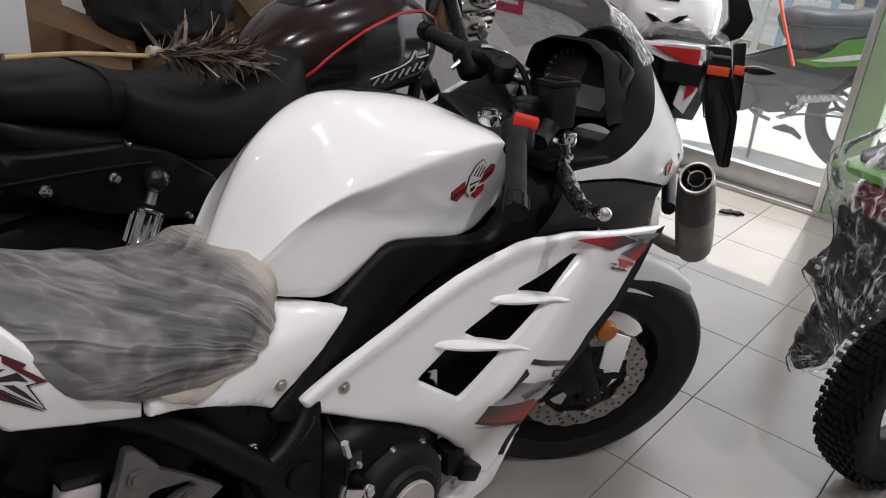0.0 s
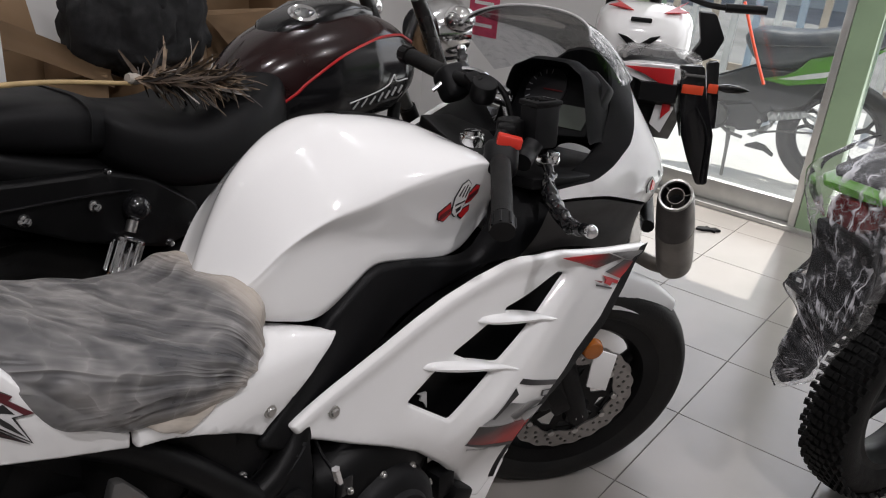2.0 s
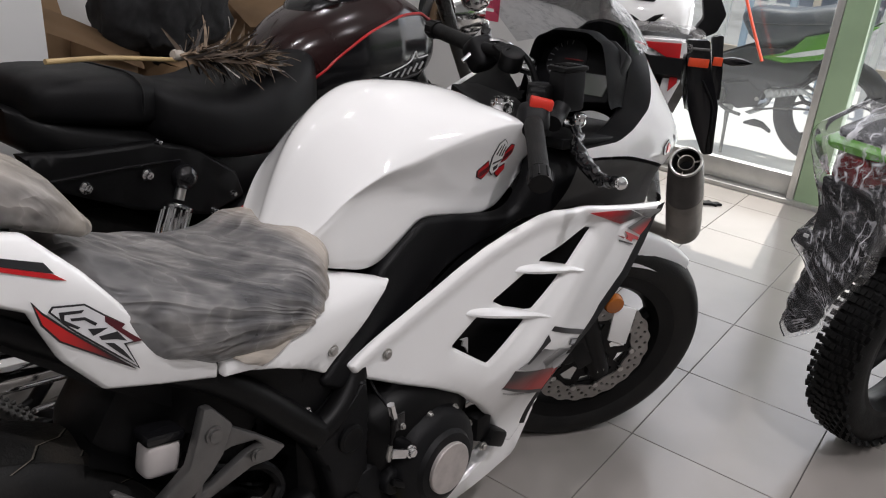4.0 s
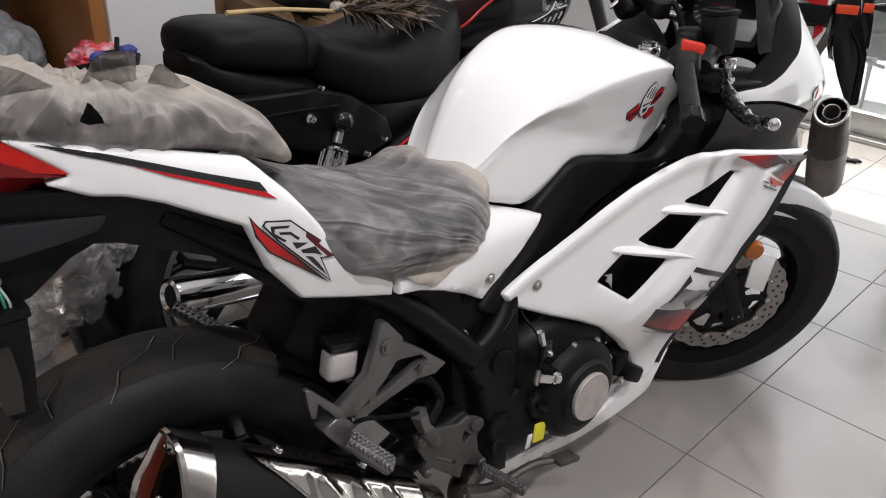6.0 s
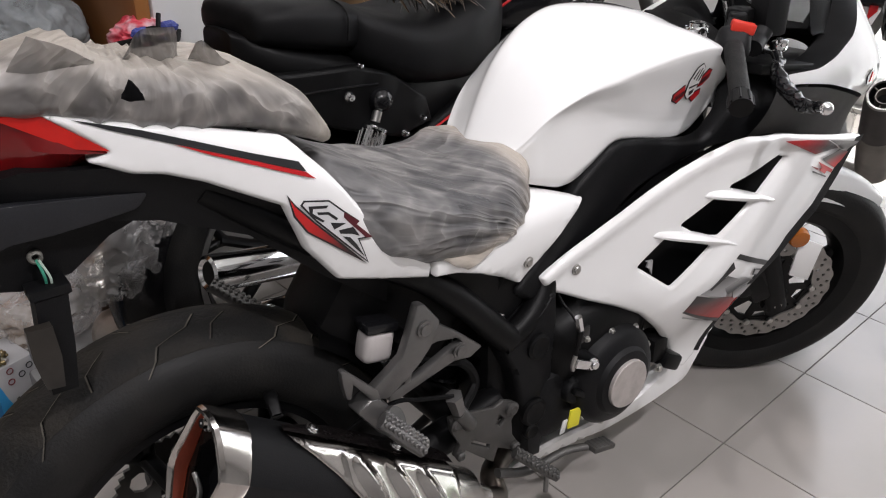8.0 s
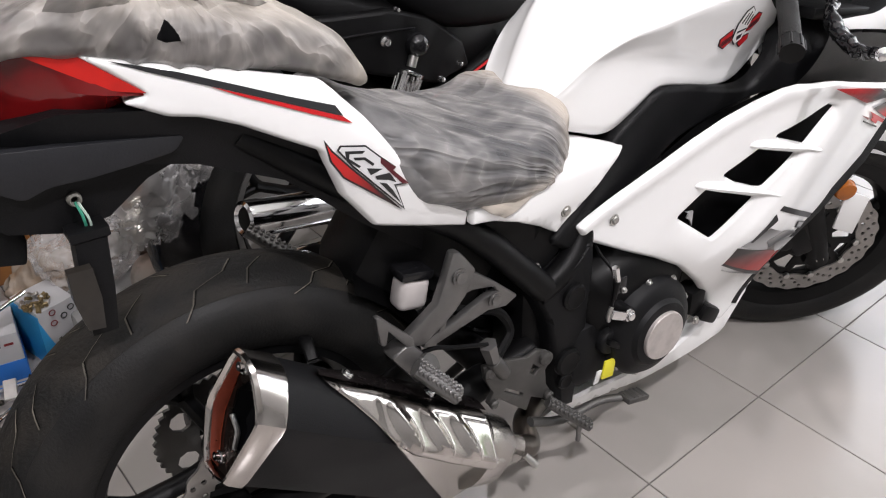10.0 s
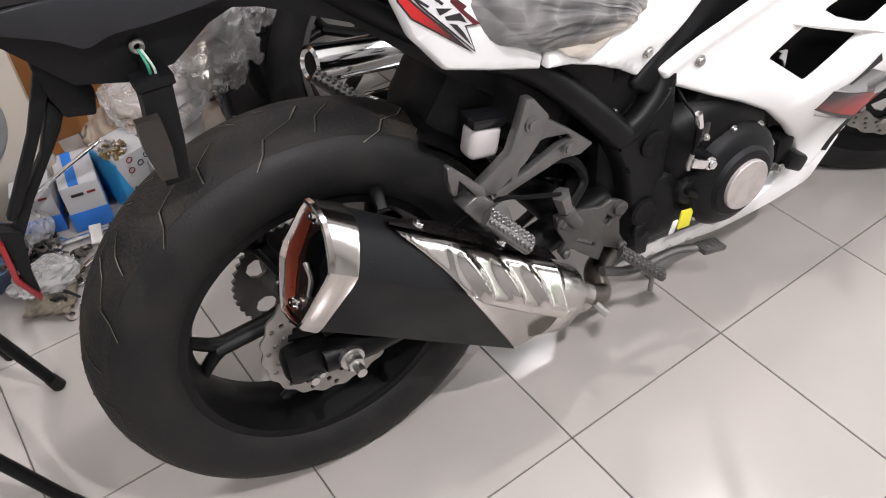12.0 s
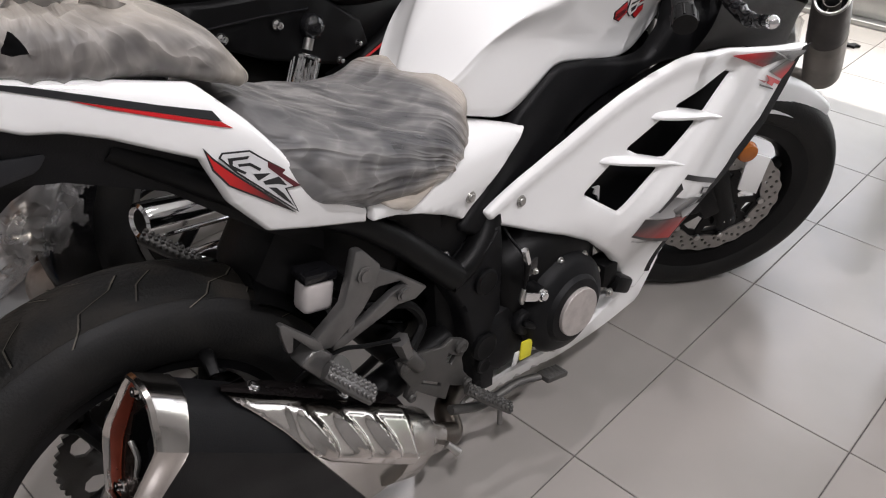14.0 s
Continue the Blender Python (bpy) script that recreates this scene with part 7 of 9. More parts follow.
# exhausts, two long chrome pipes
for (p, q, e) in (((0.335, -0.215, 0.445), (0.62, -0.200, 0.385), 0.0), ((0.405, -0.235, 0.315), (0.80, -0.21, 0.245), 0.02)):
    b = lathe([(0.024, 0.006), (0.030, 0.0), (0.037, 0.004), (0.038, 0.02), (0.038, (V(q) - V(p)).length), (0.03, (V(q) - V(p)).length + 0.01)], 28, along(p, q), caps=False)
    ex = part("exhaust_silencer", b, CHROME, cr, "long chrome exhaust silencer", 40)
    part("exhaust_bore", lathe([(0.024, 0.0062), (0.024, 0.09), (0.0, 0.09)], 24, along(p, q)), BLACKM, ex)
    part("header_pipe", tube([q, V(q) + V((0.20, 0.02, -0.02)), V(q) + V((0.45, 0.08, 0.10))], [0.03, 0.022, 0.02], 14, 5), CHROME, ex, "chrome header pipe")
# engine, belt cover and frame under the seat
b = box((1.18, 0, 0.42), (0.46, 0.30, 0.30), 0.05)
rod((1.15, -0.05, 0.42), (1.15, -0.20, 0.42), 0.13, 0.12, 40, 0.02, b)
box((1.33, 0, 0.62), (0.18, 0.22, 0.24), 0.02, Matrix.Rotation(radians(20), 4, "Y"), bm=b)
ce = part("engine_block", b, BLACKM, cr, "black engine")
for k in range(7):
    part("cooling_fin", box((1.33, 0, 0.54 + 0.026 * k), (0.21, 0.25, 0.007), 0.002, Matrix.Rotation(radians(20), 4, "Y")), ALUD, ce)
part("frame_tube", tube([(0.62, -0.12, 0.35), (0.85, -0.12, 0.30), (1.2, -0.12, 0.22), (1.55, -0.10, 0.28), (1.72, -0.04, 0.75)], 0.018, 12, 6), BLACKM, cr, "black frame tube")
part("frame_tube", tube([(0.62, 0.12, 0.35), (0.85, 0.12, 0.30), (1.2, 0.12, 0.22), (1.55, 0.10, 0.28), (1.72, 0.04, 0.75)], 0.018, 12, 6), BLACKM, cr)
part("swing_arm", tube([(0.60, -0.105, 0.325), (0.85, -0.11, 0.37), (1.0, -0.10, 0.40)], 0.022, 12, 4), BLACKM, cr)
# tank
CT = [(1.145, 0.86, 0.79, 0.045), (1.180, 0.91, 0.77, 0.085), (1.260, 0.965, 0.74, 0.130), (1.380, 1.005, 0.725, 0.163), (1.510, 1.015, 0.725, 0.172), (1.620, 1.000, 0.735, 0.160), (1.695, 0.965, 0.765, 0.125), (1.725, 0.93, 0.80, 0.08)]
ctank = part("fuel_tank", loft([[V((x, w * math.copysign(abs(math.cos(a)) ** 0.8, math.cos(a)), (zt + zb) / 2 + (zt - zb) / 2 * math.copysign(abs(math.sin(a)) ** 0.85, math.sin(a)))) for a in [2 * math.pi * k / 28 for k in range(28)]] for x, zt, zb, w in CT]), MAROON, cr, "dark maroon teardrop tank", 80)
md = ctank.modifiers.new("round", "SUBSURF")
md.levels = md.render_levels = 2


def ct_at(x, f):
    """On the right flank of the tank at x, f from 0 at mid height to 1 at the top."""
    for a0, a1 in zip(CT, CT[1:]):
        if a0[0] <= x <= a1[0]:
            t = (x - a0[0]) / (a1[0] - a0[0])
            _, zt, zb, w = (p + (q - p) * t for p, q in zip(a0, a1))
            s = math.asin(max(-1, min(1, f)))
            return V((x, -w * abs(math.cos(s)) ** 0.8, (zt + zb) / 2 + (zt - zb) / 2 * math.copysign(abs(math.sin(s)) ** 0.85, f)))
    return V((x, 0, 0.9))


STRIPE = spline([V(p) for p in ((1.165, 0, -0.80), (1.205, 0, -0.62), (1.240, 0, -0.17), (1.32, 0, 0.16), (1.42, 0, 0.40), (1.58, 0, 0.58), (1.715, 0, 0.56))], 10)


def flank(u, v):
    x = 1.175 + 0.535 * u
    top = float(np.interp(x, [p.x for p in STRIPE], [p.z for p in STRIPE]))
    f = -0.85 + (top + 0.85) * v
    return ct_at(x, f) * 1.0 + V((0, -0.0035, 0))


part("flank_panel", grid_sheet(flank, 40, 12), BLACKG, ctank, "gloss black tank flank", 80)
part("pinstripe", tube([flank(k / 30, 1.0) + V((0, -0.002, 0.001)) for k in range(31)], 0.0036, 6, 2), RED, ctank, "red pinstripe")
# a scripted mark as plain pale strokes with a spired line above
TRANSFER = mat("pale grey transfer", (0.62, 0.62, 0.62), 0.35)


def on_flank(u, v):
    """u along the mark, v up from its foot."""
    return ct_at(1.42 + 0.20 * u, -0.50 + 0.17 * u + 0.17 * v) + V((0, -0.007, 0))


for k in range(7):
    u = 0.02 + 0.135 * k
    part("tank_mark", tube([on_flank(u + 0.02, 0.0), on_flank(u + 0.075, 0.75 + 0.12 * (k % 2))], 0.0052, 6, 3, flat=0.35), TRANSFER, ctank)
part("tank_mark", tube([on_flank(-0.05, 0.9), on_flank(0.35, 1.15), on_flank(0.60, 1.45), on_flank(0.70, 2.1), on_flank(0.76, 1.45), on_flank(1.0, 1.25)], 0.0019, 5, 5), TRANSFER, ctank)
# console on the tank with a chrome filler ring
b = loft(seat_shape([(1.28, 0.965, 0.92, 0.03), (1.31, 0.993, 0.93, 0.062), (1.42, 1.030, 0.95, 0.085), (1.52, 1.035, 0.96, 0.075), (1.62, 1.012, 0.96, 0.04)], 20))
con = part("tank_console", b, BLACKG, cr, "gloss black tank console", 60)
part("console_ring", lathe([(0.022, 0.0), (0.034, 0.002), (0.036, 0.008), (0.030, 0.012), (0.022, 0.008), (0.0, 0.008)], 32, pose(1.369, -0.044, 1.004, 22, -14, 0)), CHROME, con, "chrome console ring", 30)
part("console_face", lathe([(0.021, 0.0085), (0.0, 0.0105)], 24, pose(1.369, -0.044, 1.004, 22, -14, 0)), DIAL, con)
# fork, headlamp, bars
for s in (-1, 1):
    lg = part("fork_leg", rod((2.15, s * 0.10, 0.33), (1.94, s * 0.10, 0.68), 0.028), BLACKM, cr, "black fork slider")
    part("fork_tube", rod((1.94, s * 0.10, 0.68), (1.73, s * 0.10, 1.04), 0.021), mat("dark steel tube", (0.12, 0.12, 0.12), 0.25, 0.9), lg)
b = lathe([(0.0, 0), (0.07, 0.01), (0.095, 0.06), (0.10, 0.13), (0.09, 0.14)], 32, pose(1.86, 0, 0.93, 0, 90, 0))
hl = part("headlamp", b, CHROME, cr, "chrome headlamp shell", 40)
part("headlamp_lens", lathe([(0.09, 0.139), (0.05, 0.155), (0.0, 0.16)], 28, pose(1.86, 0, 0.93, 0, 90, 0)), LENSC, hl)
part("handlebar", tube([(1.42, -0.40, 1.10), (1.60, -0.36, 1.14), (1.74, -0.16, 1.10), (1.76, 0, 1.08), (1.74, 0.16, 1.10), (1.60, 0.36, 1.14), (1.42, 0.40, 1.10)], 0.0125, 12, 8), CHROME, cr, "wide chrome handlebar")
for s in (-1, 1):
    part("grip", tube([(1.54, s * 0.385, 1.135), (1.40, s * 0.405, 1.095)], 0.017, 14, 3), BLACKM, cr)
    b = bmesh.new()
    bmesh.ops.create_uvsphere(b, u_segments=20, v_segments=12, radius=0.042)
    b.transform(Matrix.Translation((1.83, s * 0.17, 0.985)) @ Matrix.Diagonal((1.1, 1, 0.9, 1)))
    part("indicator_lamp", b, CHROME, cr, "chrome bullet indicator", 60)
# wrapped tail flasher bag hanging from the rear fender
def bagf(seed, cx, cy, cz, rx, ry, rz, tilt=0):
    bb = bmesh.new()
    bmesh.ops.create_icosphere(bb, subdivisions=6, radius=1)
    for v in bb.verts:
        p = v.co.copy()
        k = 1 + 0.18 * noise.noise(p * 1.7 + V((seed, 0, 0))) - 0.20 * abs(noise.noise(p * 2.6 + V((0, seed, 0)))) - 0.05 * abs(noise.noise(p * 6.0 + V((0, 0, seed))))
        v.co = V((p.x * rx, p.y * ry, p.z * rz)) * k
    bb.transform(pose(cx, cy, cz, 0, tilt, 0))
    return bb


DRAPE = film_mat("draped clear bag", (0.44, 0.43, 0.425), 0.58, 0.28, 0.15, 25)


def drape(p0, p1, p2, p3, seed, bulge):
    """A thin hanging sheet between four corners, with folds running down it."""
    def f(u, v):
        p = V(p0).lerp(V(p1), u).lerp(V(p3).lerp(V(p2), u), v)
        w = noise.noise(V((u * 5 + 0.8 * v, v * 1.5, seed)))
        e = 0.010 * noise.noise(V((u * 9, v * 9, seed + 3)))
        return p + V((e, -bulge * math.sin(math.pi * u) * math.sin(math.pi * min(1, v + 0.15)) + 0.014 * w, e + 0.010 * v * noise.noise(V((u * 7, 0, seed)))))
    return grid_sheet(f, 48, 40)


CRI = pose(0, 0.905, 0, -2.5, 0, 0).inverted()
part("rear_plastic_bag", drape((0.155, 0.75, 0.592), (0.250, 0.75, 0.622), (0.262, 0.745, 0.480), (0.085, 0.745, 0.520), 2.0, 0.035), DRAPE, cr, "clear plastic bag draped over the rear lamp", 75, CRI)
part("rear_plastic_tail", drape((0.090, 0.742, 0.545), (0.245, 0.742, 0.540), (0.215, 0.735, 0.445), (0.130, 0.735, 0.455), 6.0, 0.02), DRAPE, cr, "", 75, CRI)
part("rear_plastic_tail", drape((0.235, 0.752, 0.626), (0.330, 0.752, 0.585), (0.298, 0.748, 0.535), (0.245, 0.748, 0.540), 9.0, 0.015), DRAPE, cr, "", 75, CRI)
part("rear_plastic_knot", bagf(8.0, 0.285, -0.157, 0.585, 0.022, 0.012, 0.036, -10), mat("white plastic film", (0.50, 0.47, 0.43), 0.35, 0, 0.1, 20, 0.4, 60), cr, "white plastic knot", 70)

# ---------------------------------------------------------------- feather duster on the cruiser's seat
dust = thing("feather_duster", "feather duster with brown feathers and a bamboo handle, on the seat", "duster")
BAMB = mat("bamboo", (0.45, 0.32, 0.15), 0.45, 0, 0.15, 30, 0.2, 100)
part("handle", tube([(0.590, 0.835, 0.940), (0.72, 0.850, 0.930), (0.885, 0.868, 0.905)], [0.0052, 0.0048, 0.0046], 12, 6), BAMB, dust, "pale bamboo handle")
part("string_binding", lathe([(0.009, 0), (0.0115, 0.006), (0.010, 0.012), (0.0118, 0.018), (0.009, 0.03)], 16, along((0.875, 0.866, 0.917), (0.93, 0.872, 0.905))), mat("pale string", (0.42, 0.38, 0.33), 0.8, 0, 0.2, 60), dust)
FE = [mat("dark feather", (0.035, 0.028, 0.024), 0.6, 0, 0.3, 40), mat("brown feather", (0.09, 0.062, 0.042), 0.6, 0, 0.3, 40), mat("tan feather", (0.22, 0.155, 0.10), 0.6, 0, 0.3, 40), mat("grey feather", (0.36, 0.33, 0.30), 0.6, 0, 0.25, 40)]
rnd = random.Random(5)
for k in range(340):
    t = rnd.random() ** 0.9
    base = V((0.885, 0.855, 0.915)).lerp(V((1.09, 0.835, 0.890)), t)
    ang = rnd.uniform(0, 2 * math.pi)
    outw = V((0, math.cos(ang), math.sin(ang)))
    if outw.z < -0.3:
        outw.z *= 0.45
    L = rnd.uniform(0.036, 0.078) * (1.1 - 0.25 * t)
    d = (V((1, 0, 0)) * rnd.uniform(0.25, 0.9) + outw * rnd.uniform(0.5, 0.9)).normalized()
    curl = (V((rnd.uniform(-0.2, 1), rnd.uniform(-1, 1), rnd.uniform(-1, 0.6)))).normalized() * rnd.uniform(0.8, 1.6)
    w = rnd.uniform(0.0022, 0.0048)
    sidev = d.cross(curl).normalized()
    b = bmesh.new()
    rows = []
    for j in range(9):
        s = j / 8
        c = base + d * L * s * (1 - 0.35 * s) + curl * L * s * s * 0.75
        ww = w * math.sin(math.pi * min(1, 0.15 + 0.83 * s)) ** 0.6
        lift = d.cross(sidev) * 0.0025 * math.cos(3 * s)
        rows.append([b.verts.new(c - sidev * ww + lift), b.verts.new(c), b.verts.new(c + sidev * ww + lift)])
    for r0, r1 in zip(rows, rows[1:]):
        b.faces.new((r0[0], r0[1], r1[1], r1[0]))
        b.faces.new((r0[1], r0[2], r1[2], r1[1]))
    part("feather", b, FE[rnd.choices(range(4), (5, 8, 6, 3))[0]], dust, "", 180)

# ---------------------------------------------------------------- boxes and clutter behind the cruiser
CARD = mat("brown cardboard", (0.235, 0.148, 0.078), 0.75, 0, 0.15, 6, 0.15, 160)
CLOTH = mat("black cloth", (0.010, 0.010, 0.011), 0.85, 0, 0.2, 30, 0.5, 350)


def carton(label, c, s, rz, flaps, seed=0, th=0.006):
    """A box of cardboard with walls, a bottom and flaps folded out."""
    t = thing("cardboard_box", label, "box", pose(*c, 0, 0, rz), "cardboard boxes")
    x, y, z = s
    for nm, cc, ss in (("side", (x / 2, 0, z / 2), (th, y, z)), ("side", (-x / 2, 0, z / 2), (th, y, z)), ("end", (0, y / 2, z / 2), (x - th, th, z)), ("end", (0, -y / 2, z / 2), (x - th, th, z)), ("bottom", (0, 0, th / 2), (x - th, y - th, th))):
        part(nm, crumple(box(cc, ss, 0.0015), 0.002, 9, seed), CARD, t)
    for kind, ang in flaps:
        fl = 0.5 * (y if kind[1] == "y" else x) * 0.9
        if kind[1] == "y":
            sg = 1 if kind[0] == "+" else -1
            bb = box((0, fl / 2 * sg, 0), (x - 0.01, fl, th * 0.8), 0.001)
            m = Matrix.Translation((0, sg * y / 2, z)) @ Matrix.Rotation(radians(ang) * sg, 4, "X")
        else:
            sg = 1 if kind[0] == "+" else -1
            bb = box((fl / 2 * sg, 0, 0), (fl, y - 0.01, th * 0.8), 0.001)
            m = Matrix.Translation((sg * x / 2, 0, z)) @ Matrix.Rotation(-radians(ang) * sg, 4, "Y")
        bb.transform(m)
        part("flap", crumple(bb, 0.004, 7, seed + ang), CARD, t)
    return t


ca = carton("brown cardboard box with a lifted front flap and a dark inside", (1.03, 1.74, 0.42), (0.40, 0.40, 0.34), -4, [("+y", 60), ("-x", 55)], 1)


def flap_sheet(p0, p1, p2, p3, seed):
    """A warped sheet of cardboard between four corners."""
    bb = grid_sheet(lambda u, v: V(p0).lerp(V(p1), u).lerp(V(p3).lerp(V(p2), u), v) + V((0, 0.010 * noise.noise(V((3 * u, 3 * v, seed))), 0.006 * math.sin(3 * u + seed))), 14, 8)
    bmesh.ops.solidify(bb, geom=bb.faces[:], thickness=0.005)
    return bb


INV = pose(1.03, 1.74, 0.42, 0, 0, -4).inverted()
part("flap", flap_sheet((0.92, 1.62, 0.930), (1.27, 1.60, 0.778), (1.215, 1.49, 0.735), (0.91, 1.50, 0.865), 1), CARD, ca, "lifted front flap", 40, INV)
carton("closed brown cardboard box under an open one", (1.06, 1.74, 0.0), (0.50, 0.46, 0.415), 0, [("-y", 178), ("+y", 178)], 2)
carton("low brown cardboard box between two others", (1.42, 1.72, 0.0), (0.20, 0.44, 0.72), 3, [("-y", 175), ("+y", 178)], 5)
cb = carton("brown cardboard box with folded flaps beside the cruiser", (1.86, 1.84, 0.40), (0.52, 0.46, 0.50), -6, [("+y", 150), ("-x", 25)], 3)
INV = pose(1.86, 1.84, 0.40, 0, 0, -6).inverted()
part("flap", flap_sheet((1.60, 1.60, 0.895), (2.10, 1.56, 0.905), (2.05, 1.44, 0.815), (1.60, 1.48, 0.825), 4), CARD, cb, "folded front flap", 40, INV)
carton("closed brown cardboard box below another", (1.86, 1.84, 0.0), (0.54, 0.48, 0.395), -4, [("-y", 178), ("+y", 178)], 4)
part("print", box((0.05, -0.2335, 0.25), (0.12, 0.002, 0.05)), mat("brown print", (0.22, 0.06, 0.03), 0.7), cb, "brown printed bars")
b = bmesh.new()
bmesh.ops.create_icosphere(b, subdivisions=5, radius=1)
for v in b.verts:
    p = v.co.copy()
    k = 1 + 0.30 * noise.noise(p * 1.5 + V((4, 0, 0))) + 0.10 * abs(noise.noise(p * 3.5))
    v.co = V((0.21 * p.x * k, 0.13 * p.y * k, 0.16 * math.copysign(abs(p.z) ** 0.7, p.z) * k))
    v.co.y -= 0.014 * (1 - abs(noise.noise(V((p.x * 7, p.z * 2, 2.0))) * 2.5))
solid("black_cloth", crumple(b, 0.010, 26), CLOTH, "crumpled black cloth heaped over the boxes", "cloth", pose(1.37, 1.62, 0.885), angle=70)

# ---------------------------------------------------------------- corner behind the white motorcycle's tail
WOOD = mat("orange-brown wood", (0.30, 0.125, 0.035), 0.45, 0, 0.25, 3, 0.2, 60)
WOODD = mat("dark wood", (0.055, 0.032, 0.02), 0.5, 0, 0.3, 4, 0.2, 60)
cab = thing("wooden_cabinet", "orange-brown wooden cabinet with dark open shelves", "cabinet", pose(0, 0, 0))
for nm, c, s in (("side_panel", (0.551, 1.62, 0.90), (0.036, 0.56, 1.80)), ("side_panel", (-0.34, 1.70, 0.90), (0.025, 0.40, 1.80)), ("back_panel", (0.10, 1.895, 0.90), (0.87, 0.012, 1.78)), ("shelf", (0.10, 1.70, 0.60), (0.86, 0.38, 0.022)), ("shelf", (0.10, 1.70, 1.15), (0.86, 0.38, 0.022)), ("shelf", (0.10, 1.70, 1.78), (0.86, 0.38, 0.022)), ("plinth", (0.10, 1.52, 0.05), (0.86, 0.02, 0.10))):
    part(nm, box(c, s, 0.003), WOODD if nm == "back_panel" else WOOD, cab)
for k in range(2):
    d = part("door", box((-0.115 + 0.43 * k, 1.495, 0.34), (0.425, 0.018, 0.47), 0.003), WOOD, cab, "orange-brown wooden door")
    part("door_knob", rod((-0.115 + 0.43 * k + (0.17 if k == 0 else -0.17), 1.486, 0.40), (-0.115 + 0.43 * k + (0.17 if k == 0 else -0.17), 1.466, 0.40), 0.011, bev=0.003), ALU, d)
# things on its shelf
solid("plastic_bag", bagf(11.0, 0, 0, 0, 0.13, 0.10, 0.11), film_mat("milky grey bag", (0.46, 0.50, 0.52), 0.48), "milky grey plastic bag on the cabinet shelf", "plastic bag", pose(0.38, 1.62, 0.73), angle=70)
b = bagf(13.0, 0, 0, 0, 0.085, 0.07, 0.055)
b.transform(Matrix.Diagonal((0.9, 0.8, 0.85, 1)))
bun = thing("printed_bundle", "red and white printed bag tied with black cord", "bag", pose(0.545, 1.36, 0.752))
PRINT = mat("red and white print", (0.60, 0.06, 0.09), 0.35, 0, 0.1, 26, 0.3, 60, colour2=(0.72, 0.70, 0.74))
for o, mt in ((0, BLACKM), (1, mat("blue print patch", (0.05, 0.07, 0.30), 0.4))):
    for k in range(3):
        a = -2.2 + 0.62 * k + 0.3 * o
        part("print_patch", bagf(40.0 + k + o, 0.070 * math.cos(a), 0.062 * math.sin(a), -0.012 + 0.03 * ((k + o) % 2), 0.024, 0.016, 0.016), mt, bun, "", 70)
part("bag_body", b, PRINT, bun, "", 70)
part("cord", tube([(-0.085, -0.05, 0.0), (-0.02, -0.085, 0.01), (0.05, -0.075, -0.01), (0.09, -0.02, 0.0)], 0.006, 8, 6), BLACKM, bun, "black cord")
part("cord", tube([(-0.03, -0.08, -0.05), (0.0, -0.088, 0.0), (0.03, -0.05, 0.055)], 0.006, 8, 6), BLACKM, bun)
tab = thing("side_table", "small wooden side table carrying a bundle", "table", pose(0.44, 1.36, 0))
part("tabletop", box((0, 0, 0.685), (0.30, 0.20, 0.02), 0.003), WOODD, tab)
for sx in (-1, 1):
    for sy in (-1, 1):
        part("leg", box((sx * 0.13, sy * 0.085, 0.337), (0.026, 0.026, 0.675), 0.002), WOODD, tab)

# cream machine standing behind the tail
CREAM = mat("cream enamel", (0.42, 0.38, 0.32), 0.35, 0, 0.08, 5)
mch = thing("cream_machine", "cream enamelled machine with a round grey cover", "machine", pose(-0.33, 1.36, 0))
part("casing", box((0, 0, 0.27), (0.46, 0.30, 0.54), 0.02), CREAM, mch)
part("round_cover", lathe([(0.0, 0.012), (0.13, 0.012), (0.145, 0.006), (0.15, 0.0)], 40, pose(0.02, -0.152, 0.30, 90, 0, 0)), mat("grey plastic", (0.19, 0.20, 0.20), 0.4), mch, "round grey cover", 30)
part("base_plinth", box((0.02, -0.03, 0.01), (0.50, 0.30, 0.02), 0.004), WOOD, mch, "wooden base board")
b = lathe([(0.09, 0.0), (0.115, 0.06), (0.118, 0.064), (0.112, 0.062), (0.088, 0.006), (0.0, 0.006)], 36)
solid("plastic_basin", b, mat("blue-grey plastic", (0.10, 0.15, 0.27), 0.35), "small blue-grey plastic basin", "basin", pose(-0.36, 1.10, 0.0), angle=40)

# blue and white parts boxes
BLUE = mat("blue print", (0.02, 0.16, 0.55), 0.4, 0, 0.1, 12)
BOXW = mat("white carton", (0.46, 0.46, 0.47), 0.45, 0, 0.06, 9)


def parts_box(label, m, s, band=0.42):
    t = thing("parts_box", label, "box", m, "parts boxes")
    x, y, z = s
    part("carton", box((0, 0, z / 2), s, 0.002), BOXW, t)
    part("blue_band", box((0, 0, z * band / 2), (x + 0.003, y + 0.003, z * band), 0.001), BLUE, t)
    part("top_stripe", box((-x * 0.12, 0, z + 0.0005), (x * 0.26, y * 0.98, 0.002)), BLUE, t)
    part("print_bar", box((-x * 0.12, -y / 2 - 0.001, z * 0.80), (x * 0.32, 0.002, z * 0.055)), INK, t, "plain dark print bar")
    part("print_bar", box((x * 0.24, -y / 2 - 0.001, z * 0.80), (x * 0.22, 0.002, z * 0.04)), DARKRED, t)
    return t


